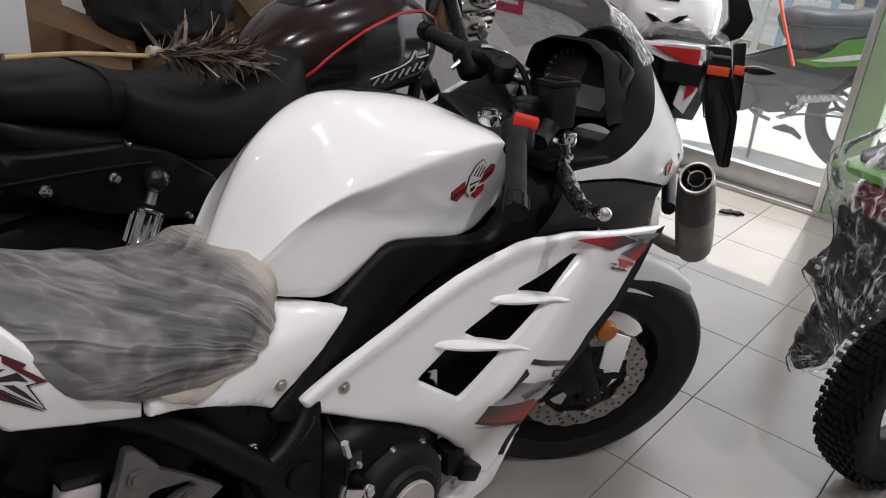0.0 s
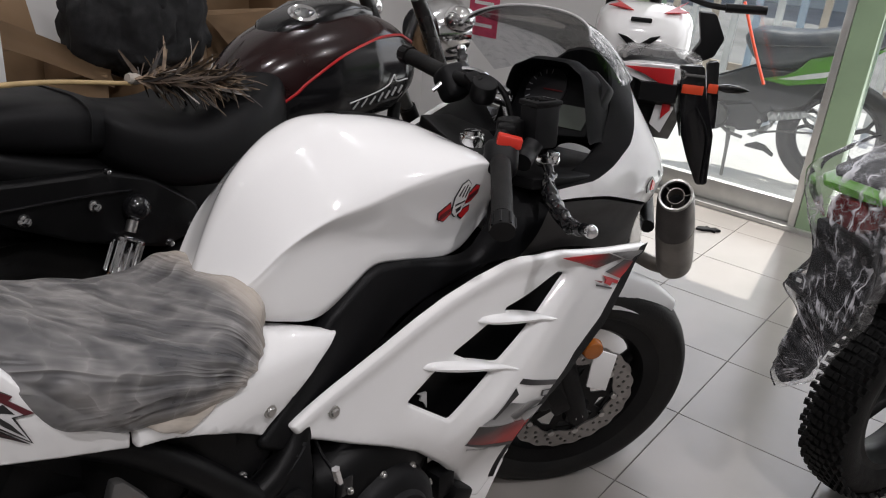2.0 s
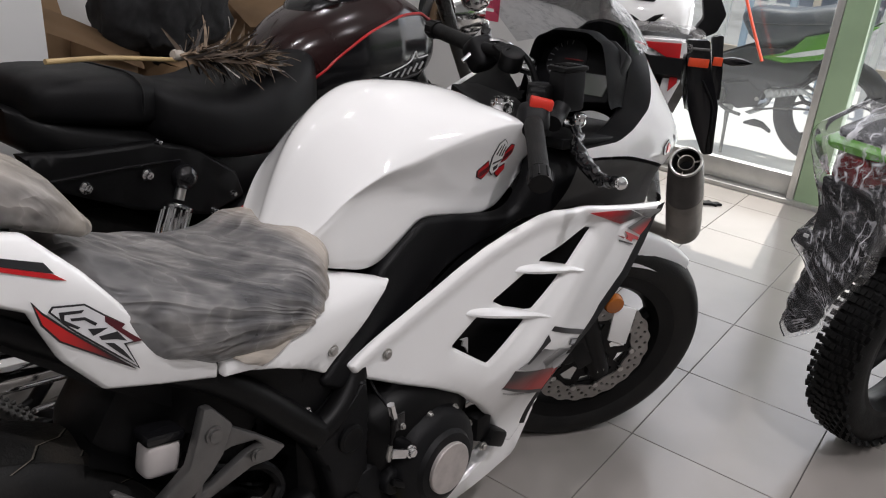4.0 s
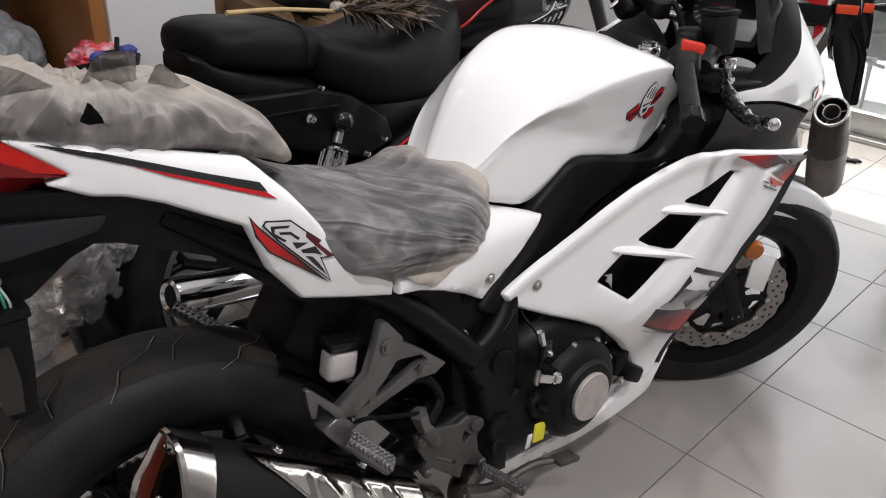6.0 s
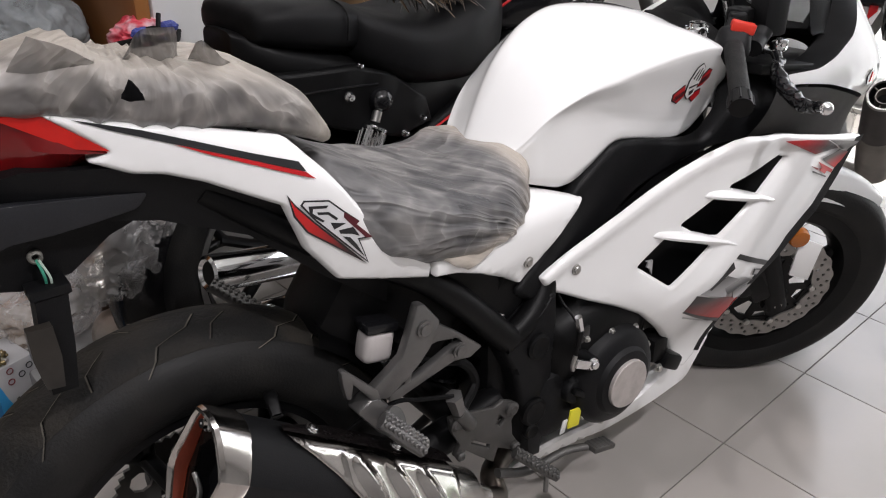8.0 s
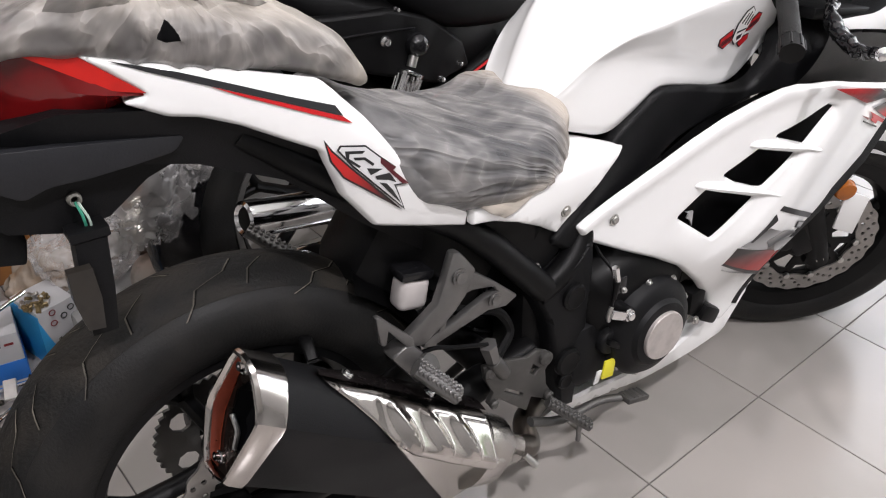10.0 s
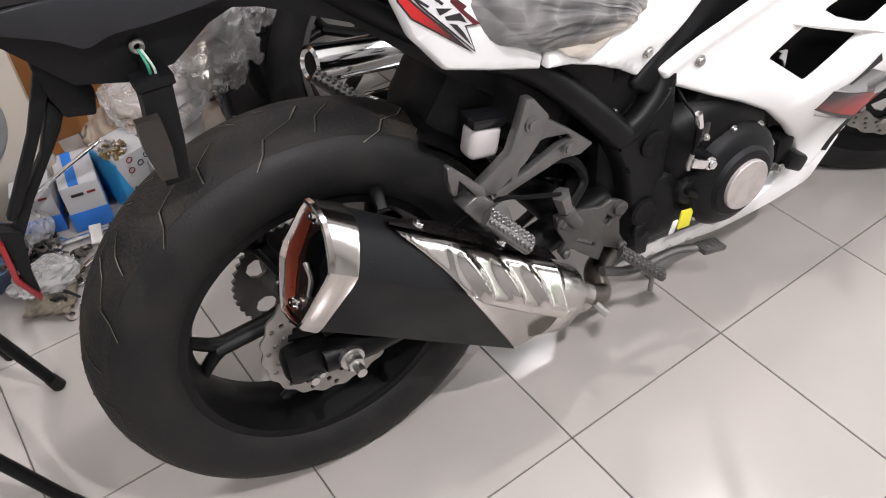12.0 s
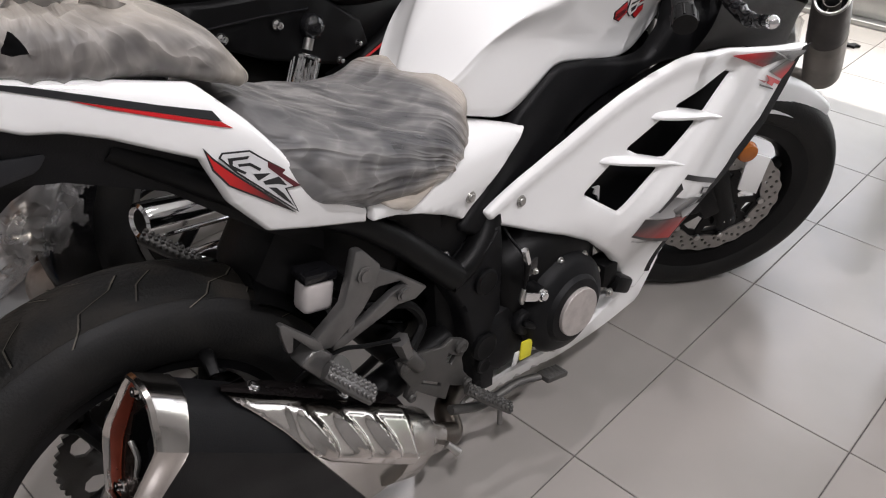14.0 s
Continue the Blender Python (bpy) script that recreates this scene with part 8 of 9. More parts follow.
parts_box("white and blue parts carton standing on the floor", pose(-0.080, 1.172, 0, 0, 0, -9), (0.085, 0.14, 0.128))
parts_box("white and blue parts carton beside another", pose(-0.172, 1.215, 0, 0, 0, -14), (0.085, 0.14, 0.126), 0.38)
t = thing("parts_box", "light blue and white carton with small round symbols", "box", pose(0.030, 1.165, 0, 0, 0, 14), "parts boxes")
part("carton", box((0, 0, 0.075), (0.092, 0.11, 0.15), 0.002), BOXW, t)
LBLUE = mat("light blue print", (0.03, 0.30, 0.62), 0.4)
part("blue_side", box((-0.047, 0, 0.070), (0.003, 0.112, 0.14)), LBLUE, t, "light blue printed side")
part("blue_corner", plate([(-0.046, 0.0), (-0.005, 0.0), (-0.030, 0.07), (-0.046, 0.13)], 0.002, Matrix.Translation((0, -0.056, 0))), LBLUE, t)
for k, (x, z) in enumerate(((-0.012, 0.136), (0.012, 0.115), (-0.014, 0.108), (0.032, 0.128))):
    part("symbol", lathe([(0.006, 0), (0.008, 0), (0.008, 0.0012), (0.006, 0.0012)], 18, pose(x, -0.0565, z, 90, 0, 0), close=True), INK if k % 2 else DARKRED, t)
# heap of brass fittings on the light blue carton
bh = thing("fittings_heap", "heap of small brass fittings on the cartons", "fittings", pose(0.010, 1.14, 0.151))
BRASS = mat("tarnished brass", (0.33, 0.25, 0.13), 0.32, 0.8, 0.4, 40, 0.2, 120)
rb = random.Random(8)
for k in range(26):
    a, r = rb.uniform(0, 6.28), 0.032 * math.sqrt(rb.random())
    c = V((r * math.cos(a), r * math.sin(a), 0.005 + (0.034 - r) * 0.8 * rb.random()))
    d = V((rb.uniform(-1, 1), rb.uniform(-1, 1), rb.uniform(-0.4, 0.6))).normalized() * rb.uniform(0.006, 0.014)
    b = rod(c - d, c + d, rb.uniform(0.003, 0.006), seg=6 if k % 2 else 12, bev=0.0006)
    part("fitting", b, BRASS if k % 4 else STEEL, bh)
# loose hardware on the floor tiles
hw = thing("hardware_pile", "pile of loose greasy bolts, brackets and wire on the floor", "hardware", pose(-0.23, 1.03, 0))
GREASY = mat("greasy steel", (0.16, 0.145, 0.13), 0.38, 0.7, 0.4, 30, 0.2, 120)
DULL = mat("dull painted bracket", (0.10, 0.085, 0.07), 0.6, 0, 0.3, 20)
for k in range(60):
    c = V((rb.gauss(0, 0.045), rb.gauss(0, 0.075), 0.0))
    h = max(0.004, 0.045 * math.exp(-(c.length / 0.075) ** 2) * rb.random())
    d = V((rb.uniform(-1, 1), rb.uniform(-1, 1), rb.uniform(-0.2, 0.2))).normalized() * rb.uniform(0.008, 0.036)
    c.z = h + abs(d.z) + 0.004
    mt = (GREASY, CHROME, DULL, STEEL, RUBBER, REDSW if k % 20 == 4 else GREASY)[k % 6]
    if k % 4 == 0:
        b = tube([c - d, c + V((rb.uniform(-0.02, 0.02), rb.uniform(-0.02, 0.02), 0.01)), c + d], rb.uniform(0.002, 0.004), 7, 5)
    elif k % 4 == 1:
        b = box((0, 0, 0), (2 * d.length, rb.uniform(0.012, 0.028), rb.uniform(0.004, 0.010)), 0.0015, seg=1)
        b.transform(Matrix.Translation(c) @ Matrix.Rotation(rb.uniform(0, 3.1), 4, "Z") @ Matrix.Rotation(rb.uniform(-0.3, 0.3), 4, "Y"))
    elif k % 4 == 2:
        b = lathe([(0.006, -0.004), (0.013, -0.004), (0.013, 0.004), (0.006, 0.004)], 18, pose(*c, rb.uniform(0, 60), 0, rb.uniform(0, 180)), close=True)
    else:
        b = rod(c - d * 0.6, c + d * 0.6, rb.uniform(0.004, 0.008), seg=10, bev=0.001)
    part("hardware_piece", b, mt, hw)
solid("plastic_bag", bagf(23.0, 0, 0, 0, 0.045, 0.05, 0.05), BAGC, "crumpled clear plastic bag on the floor", "plastic bag", pose(-0.215, 1.125, 0.045), angle=70)
solid("plastic_bag", bagf(25.0, 0, 0, 0, 0.13, 0.10, 0.10), BAGC, "crumpled clear plastic bag among parts", "plastic bag", pose(0.16, 1.24, 0.18), angle=70)
solid("crumpled_paper", crumple(bagf(27.0, 0, 0, 0, 0.14, 0.10, 0.09), 0.03, 22), mat("crumpled brown paper", (0.22, 0.155, 0.10), 0.7, 0, 0.3, 18, 0.4, 60, colour2=(0.34, 0.30, 0.26)), "crumpled paper and rags piled by the wheel", "paper", pose(0.12, 1.30, 0.08), angle=70)
b = lathe([(0.0, 0.0), (0.050, 0.0), (0.053, 0.003), (0.0535, 0.006), (0.0525, 0.010), (0.0525, 0.085), (0.0535, 0.09), (0.049, 0.092), (0.048, 0.008), (0.0, 0.007)], 40)
solid("metal_canister", b, mat("dull tin", (0.36, 0.32, 0.29), 0.4, 0.7, 0.3, 20, 0.1, 90), "dull round tin canister lying on its side", "canister", pose(0.245, 1.065, 0.17, 75, 0, 25), angle=40)
solid("foil_bag", crumple(bagf(29.0, 0, 0, 0, 0.09, 0.06, 0.05), 0.012, 40), mat("crumpled foil", (0.6, 0.56, 0.5), 0.25, 0.9, 0.3, 30, 0.7, 70), "crumpled silver foil bag", "bag", pose(0.30, 1.10, 0.30), angle=70)
slabm = thing("storage_crate", "low grey crate heaped with parts and paper", "crate", pose(0.22, 1.14, 0))
part("crate_body", box((0, 0, 0.055), (0.30, 0.24, 0.11), 0.008), mat("grey crate", (0.25, 0.25, 0.25), 0.6), slabm)
for k, (p, q, r) in enumerate((((-0.189, 1.083, 0.012), (-0.060, 1.064, 0.012), 0.007), ((-0.172, 0.968, 0.010), (-0.075, 1.02, 0.010), 0.0065), ((-0.215, 1.10, 0.135), (-0.008, 1.12, 0.205), 0.0065))):
    w = thing("spanner", "chrome spanner lying by the cartons", "tool", None, "tools")
    part("shank", tube([p, V(p).lerp(V(q), 0.5), q], r, 10, 2, flat=0.6), CHROME, w)
    part("ring_end", lathe([(0.008, -0.005), (0.015, -0.005), (0.015, 0.005), (0.008, 0.005)], 20, Matrix.Translation(p), close=True), CHROME, w)
b = grid_sheet(lambda u, v: V((0.15 * (u - 0.5), 0.10 * (v - 0.5), 0.012 + 0.012 * noise.noise(V((u * 4, v * 4, 3))) + 0.01 * abs(noise.noise(V((u * 9, v * 7, 1)))))), 36, 26)
bmesh.ops.solidify(b, geom=b.faces[:], thickness=0.003)
solid("rag", crumple(b, 0.008, 18), mat("dirty rag", (0.30, 0.26, 0.20), 0.8, 0, 0.35, 26, 0.3, 120), "dirty beige rag on the floor tiles", "rag", pose(-0.235, 0.935, 0.004, 0, 0, 60), angle=70)
solid("bagged_hardware", crumple(bagf(31.0, 0, 0, 0, 0.075, 0.055, 0.03), 0.008, 30), BAGC, "bagged metal parts on the floor", "bag", pose(-0.24, 0.97, 0.03), angle=70)
# black tubular stool at the tail
st = thing("tubular_stool", "stool with thin black round metal legs", "stool", pose(0, 0, 0))
for p, q in (((-0.360, 0.823, 0), (-0.50, 0.90, 0.50)), ((-0.305, 0.688, 0), (-0.46, 0.74, 0.50)), ((-0.352, 0.405, 0), (-0.56, 0.52, 0.50)), ((-0.62, 0.45, 0), (-0.63, 0.55, 0.50))):
    lg = part("leg", rod(p, q, 0.0115), BLACKM, st, "black tube leg")
    part("rubber_foot", rod(p, V(p).lerp(V(q), 0.05), 0.014, 0.013), RUBBER, lg)
part("seat", lathe([(0.0, 0.035), (0.14, 0.035), (0.16, 0.028), (0.165, 0.015), (0.155, 0.0), (0.0, 0.0)], 36, pose(-0.555, 0.68, 0.50)), BLACKP, st, "round black seat", 40)

# ---------------------------------------------------------------- second white motorcycle, its tail towards the camera
TITAN = mat("dull titanium silencer", (0.23, 0.21, 0.19), 0.42, 0.7, 0.15, 14, 0.1, 200)
ORANGE = mat("orange-red reflective", (0.72, 0.07, 0.02), 0.35, 0, 0.1, 20)
nk = thing("naked_motorcycle", "white and red motorcycle with a black tail and dull silencer", "motorcycle", pose(2.40, 0.43, 0, 0, 0, 27))
NW = Matrix.Translation((0.10, 0.06, 0.31))
wheel(nk, NW, 0.31, 0.14, 0.222, 5, 0.3)
NF = Matrix.Translation((1.40, 0.06, 0.30))
wheel(nk, NF, 0.30, 0.11, 0.222, 5, 0.7)
# tank seen over the seat
b = loft(seat_shape([(0.42, 0.895, 0.80, 0.09), (0.46, 0.940, 0.78, 0.135), (0.56, 0.985, 0.76, 0.170), (0.70, 0.995, 0.75, 0.185), (0.82, 0.98, 0.78, 0.165), (0.90, 0.94, 0.82, 0.10)], 28))
b.transform(Matrix.Translation((0, 0.02, 0)))
nt = part("fuel_tank", b, WHITE, nk, "white tank with red chevrons", 60)


def on_rear(o, x, th=0.004):
    """A plate facing rearwards, its outline in y, z."""
    return plate(o, th, Matrix(((0, 1, 0, x), (1, 0, 0, 0), (0, 0, 1, 0), (0, 0, 0, 1))), 0.001)


for s in (-1, 1):
    b = plate([(0.52, s * 0.055), (0.70, s * 0.150), (0.60, s * 0.105), (0.56, s * 0.145)], 0.003, Matrix(((1, 0, 0, 0), (0, 0, 1, 0.02), (0.18, -1, 0, 0.884), (0, 0, 0, 1))))
    part("chevron", b, RED, nt)
part("tank_vent", on_rear([(0.12, 0.902), (0.085, 0.895), (0.043, 0.872), (0.005, 0.900), (-0.028, 0.908), (0.0, 0.880), (0.043, 0.858), (0.085, 0.872)], 0.412, 0.02), BLACKM, nt, "black vents at the tank's rear")
part("tank_slot", box((0.462, 0.045, 0.952), (0.012, 0.075, 0.016), 0.004, Matrix.Rotation(radians(-40), 4, "Y")), BLACKM, nt, "black slot")
b = loft(seat_shape([(-0.10, 0.90, 0.86, 0.06), (0.0, 0.905, 0.84, 0.11), (0.15, 0.87, 0.80, 0.14), (0.32, 0.85, 0.78, 0.13), (0.43, 0.88, 0.80, 0.09)], 24))
part("seat", b, SEATV, nk, "black seat under clear film", 60)
part("seat_film", crumple(loft(seat_shape([(-0.02, 0.925, 0.86, 0.10), (0.10, 0.915, 0.83, 0.145), (0.25, 0.885, 0.80, 0.155), (0.38, 0.885, 0.80, 0.12)], 60)), 0.014, 24), BAGC, nk, "crumpled plastic film", 75)
for s in (-1, 1):
    o = [(-0.20, 0.86), (0.05, 0.85), (0.26, 0.80), (0.20, 0.70), (0.02, 0.66), (-0.04, 0.76)]
    sp3 = part("tail_panel", panel(o, lambda x, z: -(0.12 + 0.10 * (0.86 - z)), step=0.05, mirror=(s > 0)), WHITE, nk, "white and red tail panel", 40)
    part("red_flash", panel([(-0.17, 0.852), (0.04, 0.842), (0.16, 0.815), (-0.02, 0.79)], lambda x, z: -(0.1235 + 0.10 * (0.86 - z)), step=0.05, roll=0, tuck=0, skirt=0.002, mirror=(s > 0)), RED, sp3)
    part("black_flash", panel([(-0.02, 0.785), (0.14, 0.80), (0.10, 0.74)], lambda x, z: -(0.1235 + 0.10 * (0.86 - z)), step=0.05, roll=0, tuck=0, skirt=0.002, mirror=(s > 0)), INK, sp3)
b = loft([[V((x, -w, zt)), V((x, w, zt)), V((x, w, zb)), V((x, -w, zb))] for x, w, zt, zb in ((-0.22, 0.05, 0.86, 0.81), (-0.05, 0.09, 0.85, 0.72), (0.2, 0.10, 0.80, 0.60))])
bevel(b, 0.01)
part("under_tail", b, BLACKP, nk, "black under-tail")
tc3 = part("tail_cowl", loft(seat_shape([(-0.19, 0.905, 0.87, 0.075), (-0.12, 0.905, 0.83, 0.10), (0.02, 0.885, 0.74, 0.13), (0.2, 0.83, 0.68, 0.14)], 24)), WHITE, nk, "white tail cowl with a red flash", 60)
part("tail_rim", on_rear([(0.139, 0.903), (-0.035, 0.909), (-0.050, 0.897), (-0.055, 0.786), (-0.030, 0.712), (0.004, 0.736), (-0.006, 0.813), (0.042, 0.856), (0.110, 0.877)], -0.19, 0.02), WHITE, tc3, "white curved rim of the tail")
part("red_flash", on_rear([(0.106, 0.897), (-0.038, 0.902), (-0.045, 0.785), (-0.022, 0.756), (-0.020, 0.850), (0.046, 0.880)], -0.203), RED, tc3, "red flash")
# solid black plate put in for the shade of the hollow
part("hollow_shade", on_rear([(0.125, 0.888), (0.045, 0.872), (-0.003, 0.829), (-0.012, 0.781), (-0.002, 0.708), (0.057, 0.700), (0.110, 0.78)], -0.165, 0.05), BLACKM, tc3, "black plate standing in for the shaded hollow below the cowl")
part("black_bar", on_rear([(0.0, 0.835), (-0.045, 0.85), (-0.046, 0.832), (-0.006, 0.815)], -0.206), INK, tc3)
part("grab_rail", tube([(0.15, -0.13, 0.82), (-0.02, -0.14, 0.78), (-0.06, -0.11, 0.74), (0.0, -0.13, 0.67), (0.10, -0.13, 0.69)], 0.014, 10, 6), BLACKM, nk, "black grab rail")
# plate holder hanging down with two red-orange reflective bands and flashers
ph = part("plate_holder", on_rear(soften([(-0.050, 0.912), (-0.119, 0.918), (-0.130, 0.870), (-0.143, 0.822), (-0.182, 0.726), (-0.195, 0.575), (-0.164, 0.57), (-0.120, 0.650), (-0.092, 0.714), (-0.078, 0.786)], 0.006), -0.19, 0.028), BLACKG, nk, "black hanging plate holder")
part("reflective_band", box((-0.206, -0.096, 0.852), (0.005, 0.060, 0.026), 0.002), ORANGE, ph, "orange-red band")
part("grey_strip", box((-0.206, -0.096, 0.892), (0.005, 0.058, 0.008), 0.002), ALU, ph, "grey strip")
part("holder_side", on_rear(soften([(-0.124, 0.925), (-0.158, 0.934), (-0.166, 0.880), (-0.1756, 0.832), (-0.186, 0.74), (-0.150, 0.74), (-0.145, 0.822)], 0.005), -0.172, 0.026), BLACKG, ph)
part("reflective_band", box((-0.187, -0.153, 0.858), (0.005, 0.028, 0.026), 0.002), ORANGE, ph)
b = loft(seat_shape([(0.0, 0.006, -0.006, 0.006), (0.03, 0.013, -0.013, 0.011), (0.065, 0.010, -0.010, 0.009), (0.092, 0.001, -0.001, 0.002)], 16))
b.transform(pose(-0.15, -0.168, 0.857, 0, 0, -90))
part("flasher", b, BLACKG, ph, "black arrow-shaped indicator", 60)
part("lead", tube([(-0.195, -0.120, 0.80), (-0.20, -0.165, 0.72), (-0.20, -0.175, 0.58)], 0.003, 6, 5), BLACKP, ph)
# bars with a black hand guard
part("handlebar", tube([(0.95, 0.36, 1.10), (0.98, 0.15, 1.08), (0.95, -0.10, 1.02), (0.87, -0.24, 0.99), (0.86, -0.40, 0.992)], 0.012, 10, 6), BLACKM, nk, "black handlebar")
part("grip", tube([(0.86, -0.29, 0.988), (0.86, -0.445, 0.994)], 0.018, 14, 2), BLACKM, nk)
part("mirror", crumple(box((0.88, 0.27, 1.12), (0.03, 0.08, 0.06), 0.02, seg=3), 0.002, 20), BLACKG, nk, "black mirror")
part("radiator_shroud", on_rear(soften([(-0.125, 1.02), (-0.179, 1.02), (-0.221, 0.944), (-0.199, 0.883), (-0.128, 0.846), (-0.108, 0.852), (-0.149, 0.926)], 0.006), 0.25, 0.05), BLACKP, nk, "black side shroud")
# upswept silencer
p0, p1 = V((-0.614, -0.058, 0.665)), V((-0.350, -0.136, 0.335))
OVAL = along(p0, p1) @ Matrix.Diagonal((1.0, 1.15, 1, 1))
ns = part("silencer", lathe([(0.0485, 0.148), (0.0505, 0.150), (0.0505, 0.31), (0.049, 0.345), (0.044, 0.350), (0.012, 0.350)], 40, OVAL, caps=False), TITAN, nk, "dull grey silencer pointing up", 40)
part("silencer_cone", lathe([(0.037, 0.004), (0.039, 0.0), (0.043, 0.003), (0.0455, 0.02), (0.0488, 0.10), (0.0495, 0.149)], 40, OVAL, caps=False), mat("darkened titanium", (0.085, 0.078, 0.075), 0.36, 0.7, 0.2, 14, 0.1, 200), ns, "darker tapered end", 40)
part("silencer_bore", lathe([(0.037, 0.003), (0.036, 0.05), (0.0, 0.05)], 32, OVAL, caps=False), BLACKM, ns)
part("silencer_rim", lathe([(0.035, 0.004), (0.036, -0.002), (0.041, -0.003), (0.043, 0.004)], 40, OVAL, close=True), STEEL, ns, "pale rim of the mouth", 40)
tip = lathe([(0.019, 0.004), (0.0215, 0.003), (0.0215, 0.03), (0.019, 0.03)], 28, OVAL, close=True)
for k in range(3):
    a = 0.6 + 2 * math.pi * k / 3
    rod(OVAL @ V((0.020 * math.cos(a), 0.020 * math.sin(a), 0.012)), OVAL @ V((0.037 * math.cos(a), 0.037 * math.sin(a), 0.012)), 0.002, bm=tip)
part("silencer_tip", tip, TITAN, ns, "inner steel pipe on three struts")
part("silencer_pipe", tube([p1 + V((-0.02, 0.0, 0.03)), p1 + V((0.06, 0.08, 0.01)), V((0.05, 0.02, 0.28)), V((0.60, 0, 0.24))], 0.022, 12, 5), TITAN, ns)
b = box((0.60, 0.05, 0.42), (0.42, 0.24, 0.36), 0.05)
part("engine_block", b, BLACKM, nk, "black engine")
part("frame_rail", tube([(-0.10, 0.12, 0.80), (0.30, 0.14, 0.66), (0.60, 0.15, 0.62), (0.95, 0.08, 0.88)], 0.02, 10, 5), BLACKM, nk, "black frame")
part("swing_arm", tube([(0.10, -0.08, 0.31), (0.45, -0.08, 0.36)], 0.025, 10, 2), BLACKM, nk)
for s in (-1, 1):
    part("fork_leg", rod((1.40, 0.06 + s * 0.09, 0.30), (1.02, 0.06 + s * 0.09, 1.05), 0.026), BLACKM, nk, "black fork leg")
b = plate([(-0.055, 0.012), (-0.040, -0.016), (-0.010, -0.020), (0.002, -0.034), (0.014, -0.012), (0.040, -0.022), (0.058, 0.008), (0.034, 0.012), (0.030, 0.030), (0.010, 0.014), (-0.020, 0.022)], 0.010, Matrix.Rotation(radians(90), 4, "X"))
solid("cloth_scrap", b, CLOTH, "small ragged black scrap of cloth on the floor", "scrap", pose(3.506, 0.495, 0.0, 0, 0, -60), angle=70)

# ---------------------------------------------------------------- trail motorcycle wrapped in film
GREENB = mat("bright green plastic", (0.085, 0.27, 0.02), 0.3, 0, 0.1, 8)
tr = thing("trail_motorcycle", "black and green trail motorcycle with its tail wrapped in film", "motorcycle", pose(2.02, -0.47, 0, 0, 0, -22))
TW = Matrix.Translation((0.018, -0.014, 0.306))
KNOB = mat("knobbly rubber", (0.006, 0.006, 0.006), 0.65, 0, 0.2, 16, 0.4, 240, spec=0.25)
tt = wheel(tr, TW, 0.291, 0.112, 0.200, 3, radians(80), KNOB)
kb = bmesh.new()
for k in range(76):
    a = 2 * math.pi * k / 76
    for j, x in enumerate((-0.048, -0.032, -0.016, 0.0, 0.016, 0.032, 0.048) if k % 2 else (-0.055, -0.040, -0.024, -0.008, 0.008, 0.024, 0.040, 0.055)):
        m1 = Matrix.Rotation(-a, 4, "Y") @ Matrix.Translation((0.2925 - 5.2 * x * x, x, 0)) @ Matrix.Rotation(-x * 9, 4, "Z")
        kk = box((0, 0, 0), (0.0075, 0.0122, 0.0150), 0, seg=1)
        kk.transform(m1)
        merge(kb, kk)
o = part("tread_block", kb, KNOB, tt, "", 30, TW)
o["kind"] = "stuff"
TU = Matrix.Translation((0.045, 0.012, -0.042))     # the tail sits a little to one side
b = loft(seat_shape([(-0.41, 0.76, 0.70, 0.045), (-0.36, 0.80, 0.64, 0.06), (-0.22, 0.84, 0.62, 0.08), (0.0, 0.86, 0.66, 0.10), (0.2, 0.86, 0.70, 0.11), (0.45, 0.82, 0.70, 0.11)], 24))
part("rear_fender", b, BLACKP, tr, "black rear fender", 60, TU)
part("green_cowl", loft(seat_shape([(-0.43, 0.888, 0.874, 0.062), (-0.40, 0.896, 0.872, 0.090), (-0.28, 0.905, 0.878, 0.105), (0.05, 0.915, 0.88, 0.13), (0.30, 0.91, 0.87, 0.13)], 24)), GREENB, tr, "bright green tail cowl", 60, TU)
part("tail_lamp", loft(seat_shape([(-0.435, 0.868, 0.806, 0.034), (-0.42, 0.872, 0.800, 0.042), (-0.33, 0.872, 0.800, 0.046)], 20)), TAILRED, tr, "red tail lamp", 60, TU)
part("seat", loft(seat_shape([(-0.40, 0.902, 0.885, 0.06), (-0.36, 0.912, 0.885, 0.09), (-0.2, 0.930, 0.885, 0.115), (0.3, 0.94, 0.89, 0.13), (0.6, 0.91, 0.86, 0.12)], 24)), SEATV, tr, "black seat", 60, TU)
FLAP = [(0.050, 0.780), (0.036, 0.72), (0.038, 0.66), (0.040, 0.62), (0.024, 0.577), (0.039, 0.508), (0.047, 0.425), (0.024, 0.405), (-0.020, 0.440), (-0.047, 0.525), (-0.084, 0.604), (-0.092, 0.68), (-0.080, 0.760)]
pl = part("plate_carrier", on_rear(soften(FLAP, 0.006), -0.413, 0.020), BLACKP, tr, "black mud flap")
part("flasher", loft(seat_shape([(0.0, 0.016, -0.016, 0.014), (0.03, 0.022, -0.02, 0.018), (0.06, 0.016, -0.014, 0.012)], 16)), BLACKP, pl, "black indicator", 60, pose(-0.405, 0.010, 0.632, 0, 0, 95))
part("flasher_chip", box((-0.424, 0.042, 0.644), (0.004, 0.012, 0.008), 0.001), PAPER, pl)
LEFT = [(0.400, 0.026), (0.423, 0.0505), (0.508, 0.041), (0.577, 0.026), (0.605, 0.050), (0.632, 0.062), (0.662, 0.052), (0.70, 0.036), (0.722, 0.038), (0.80, 0.066), (0.848, 0.086), (0.885, 0.090), (0.93, 0.080)]
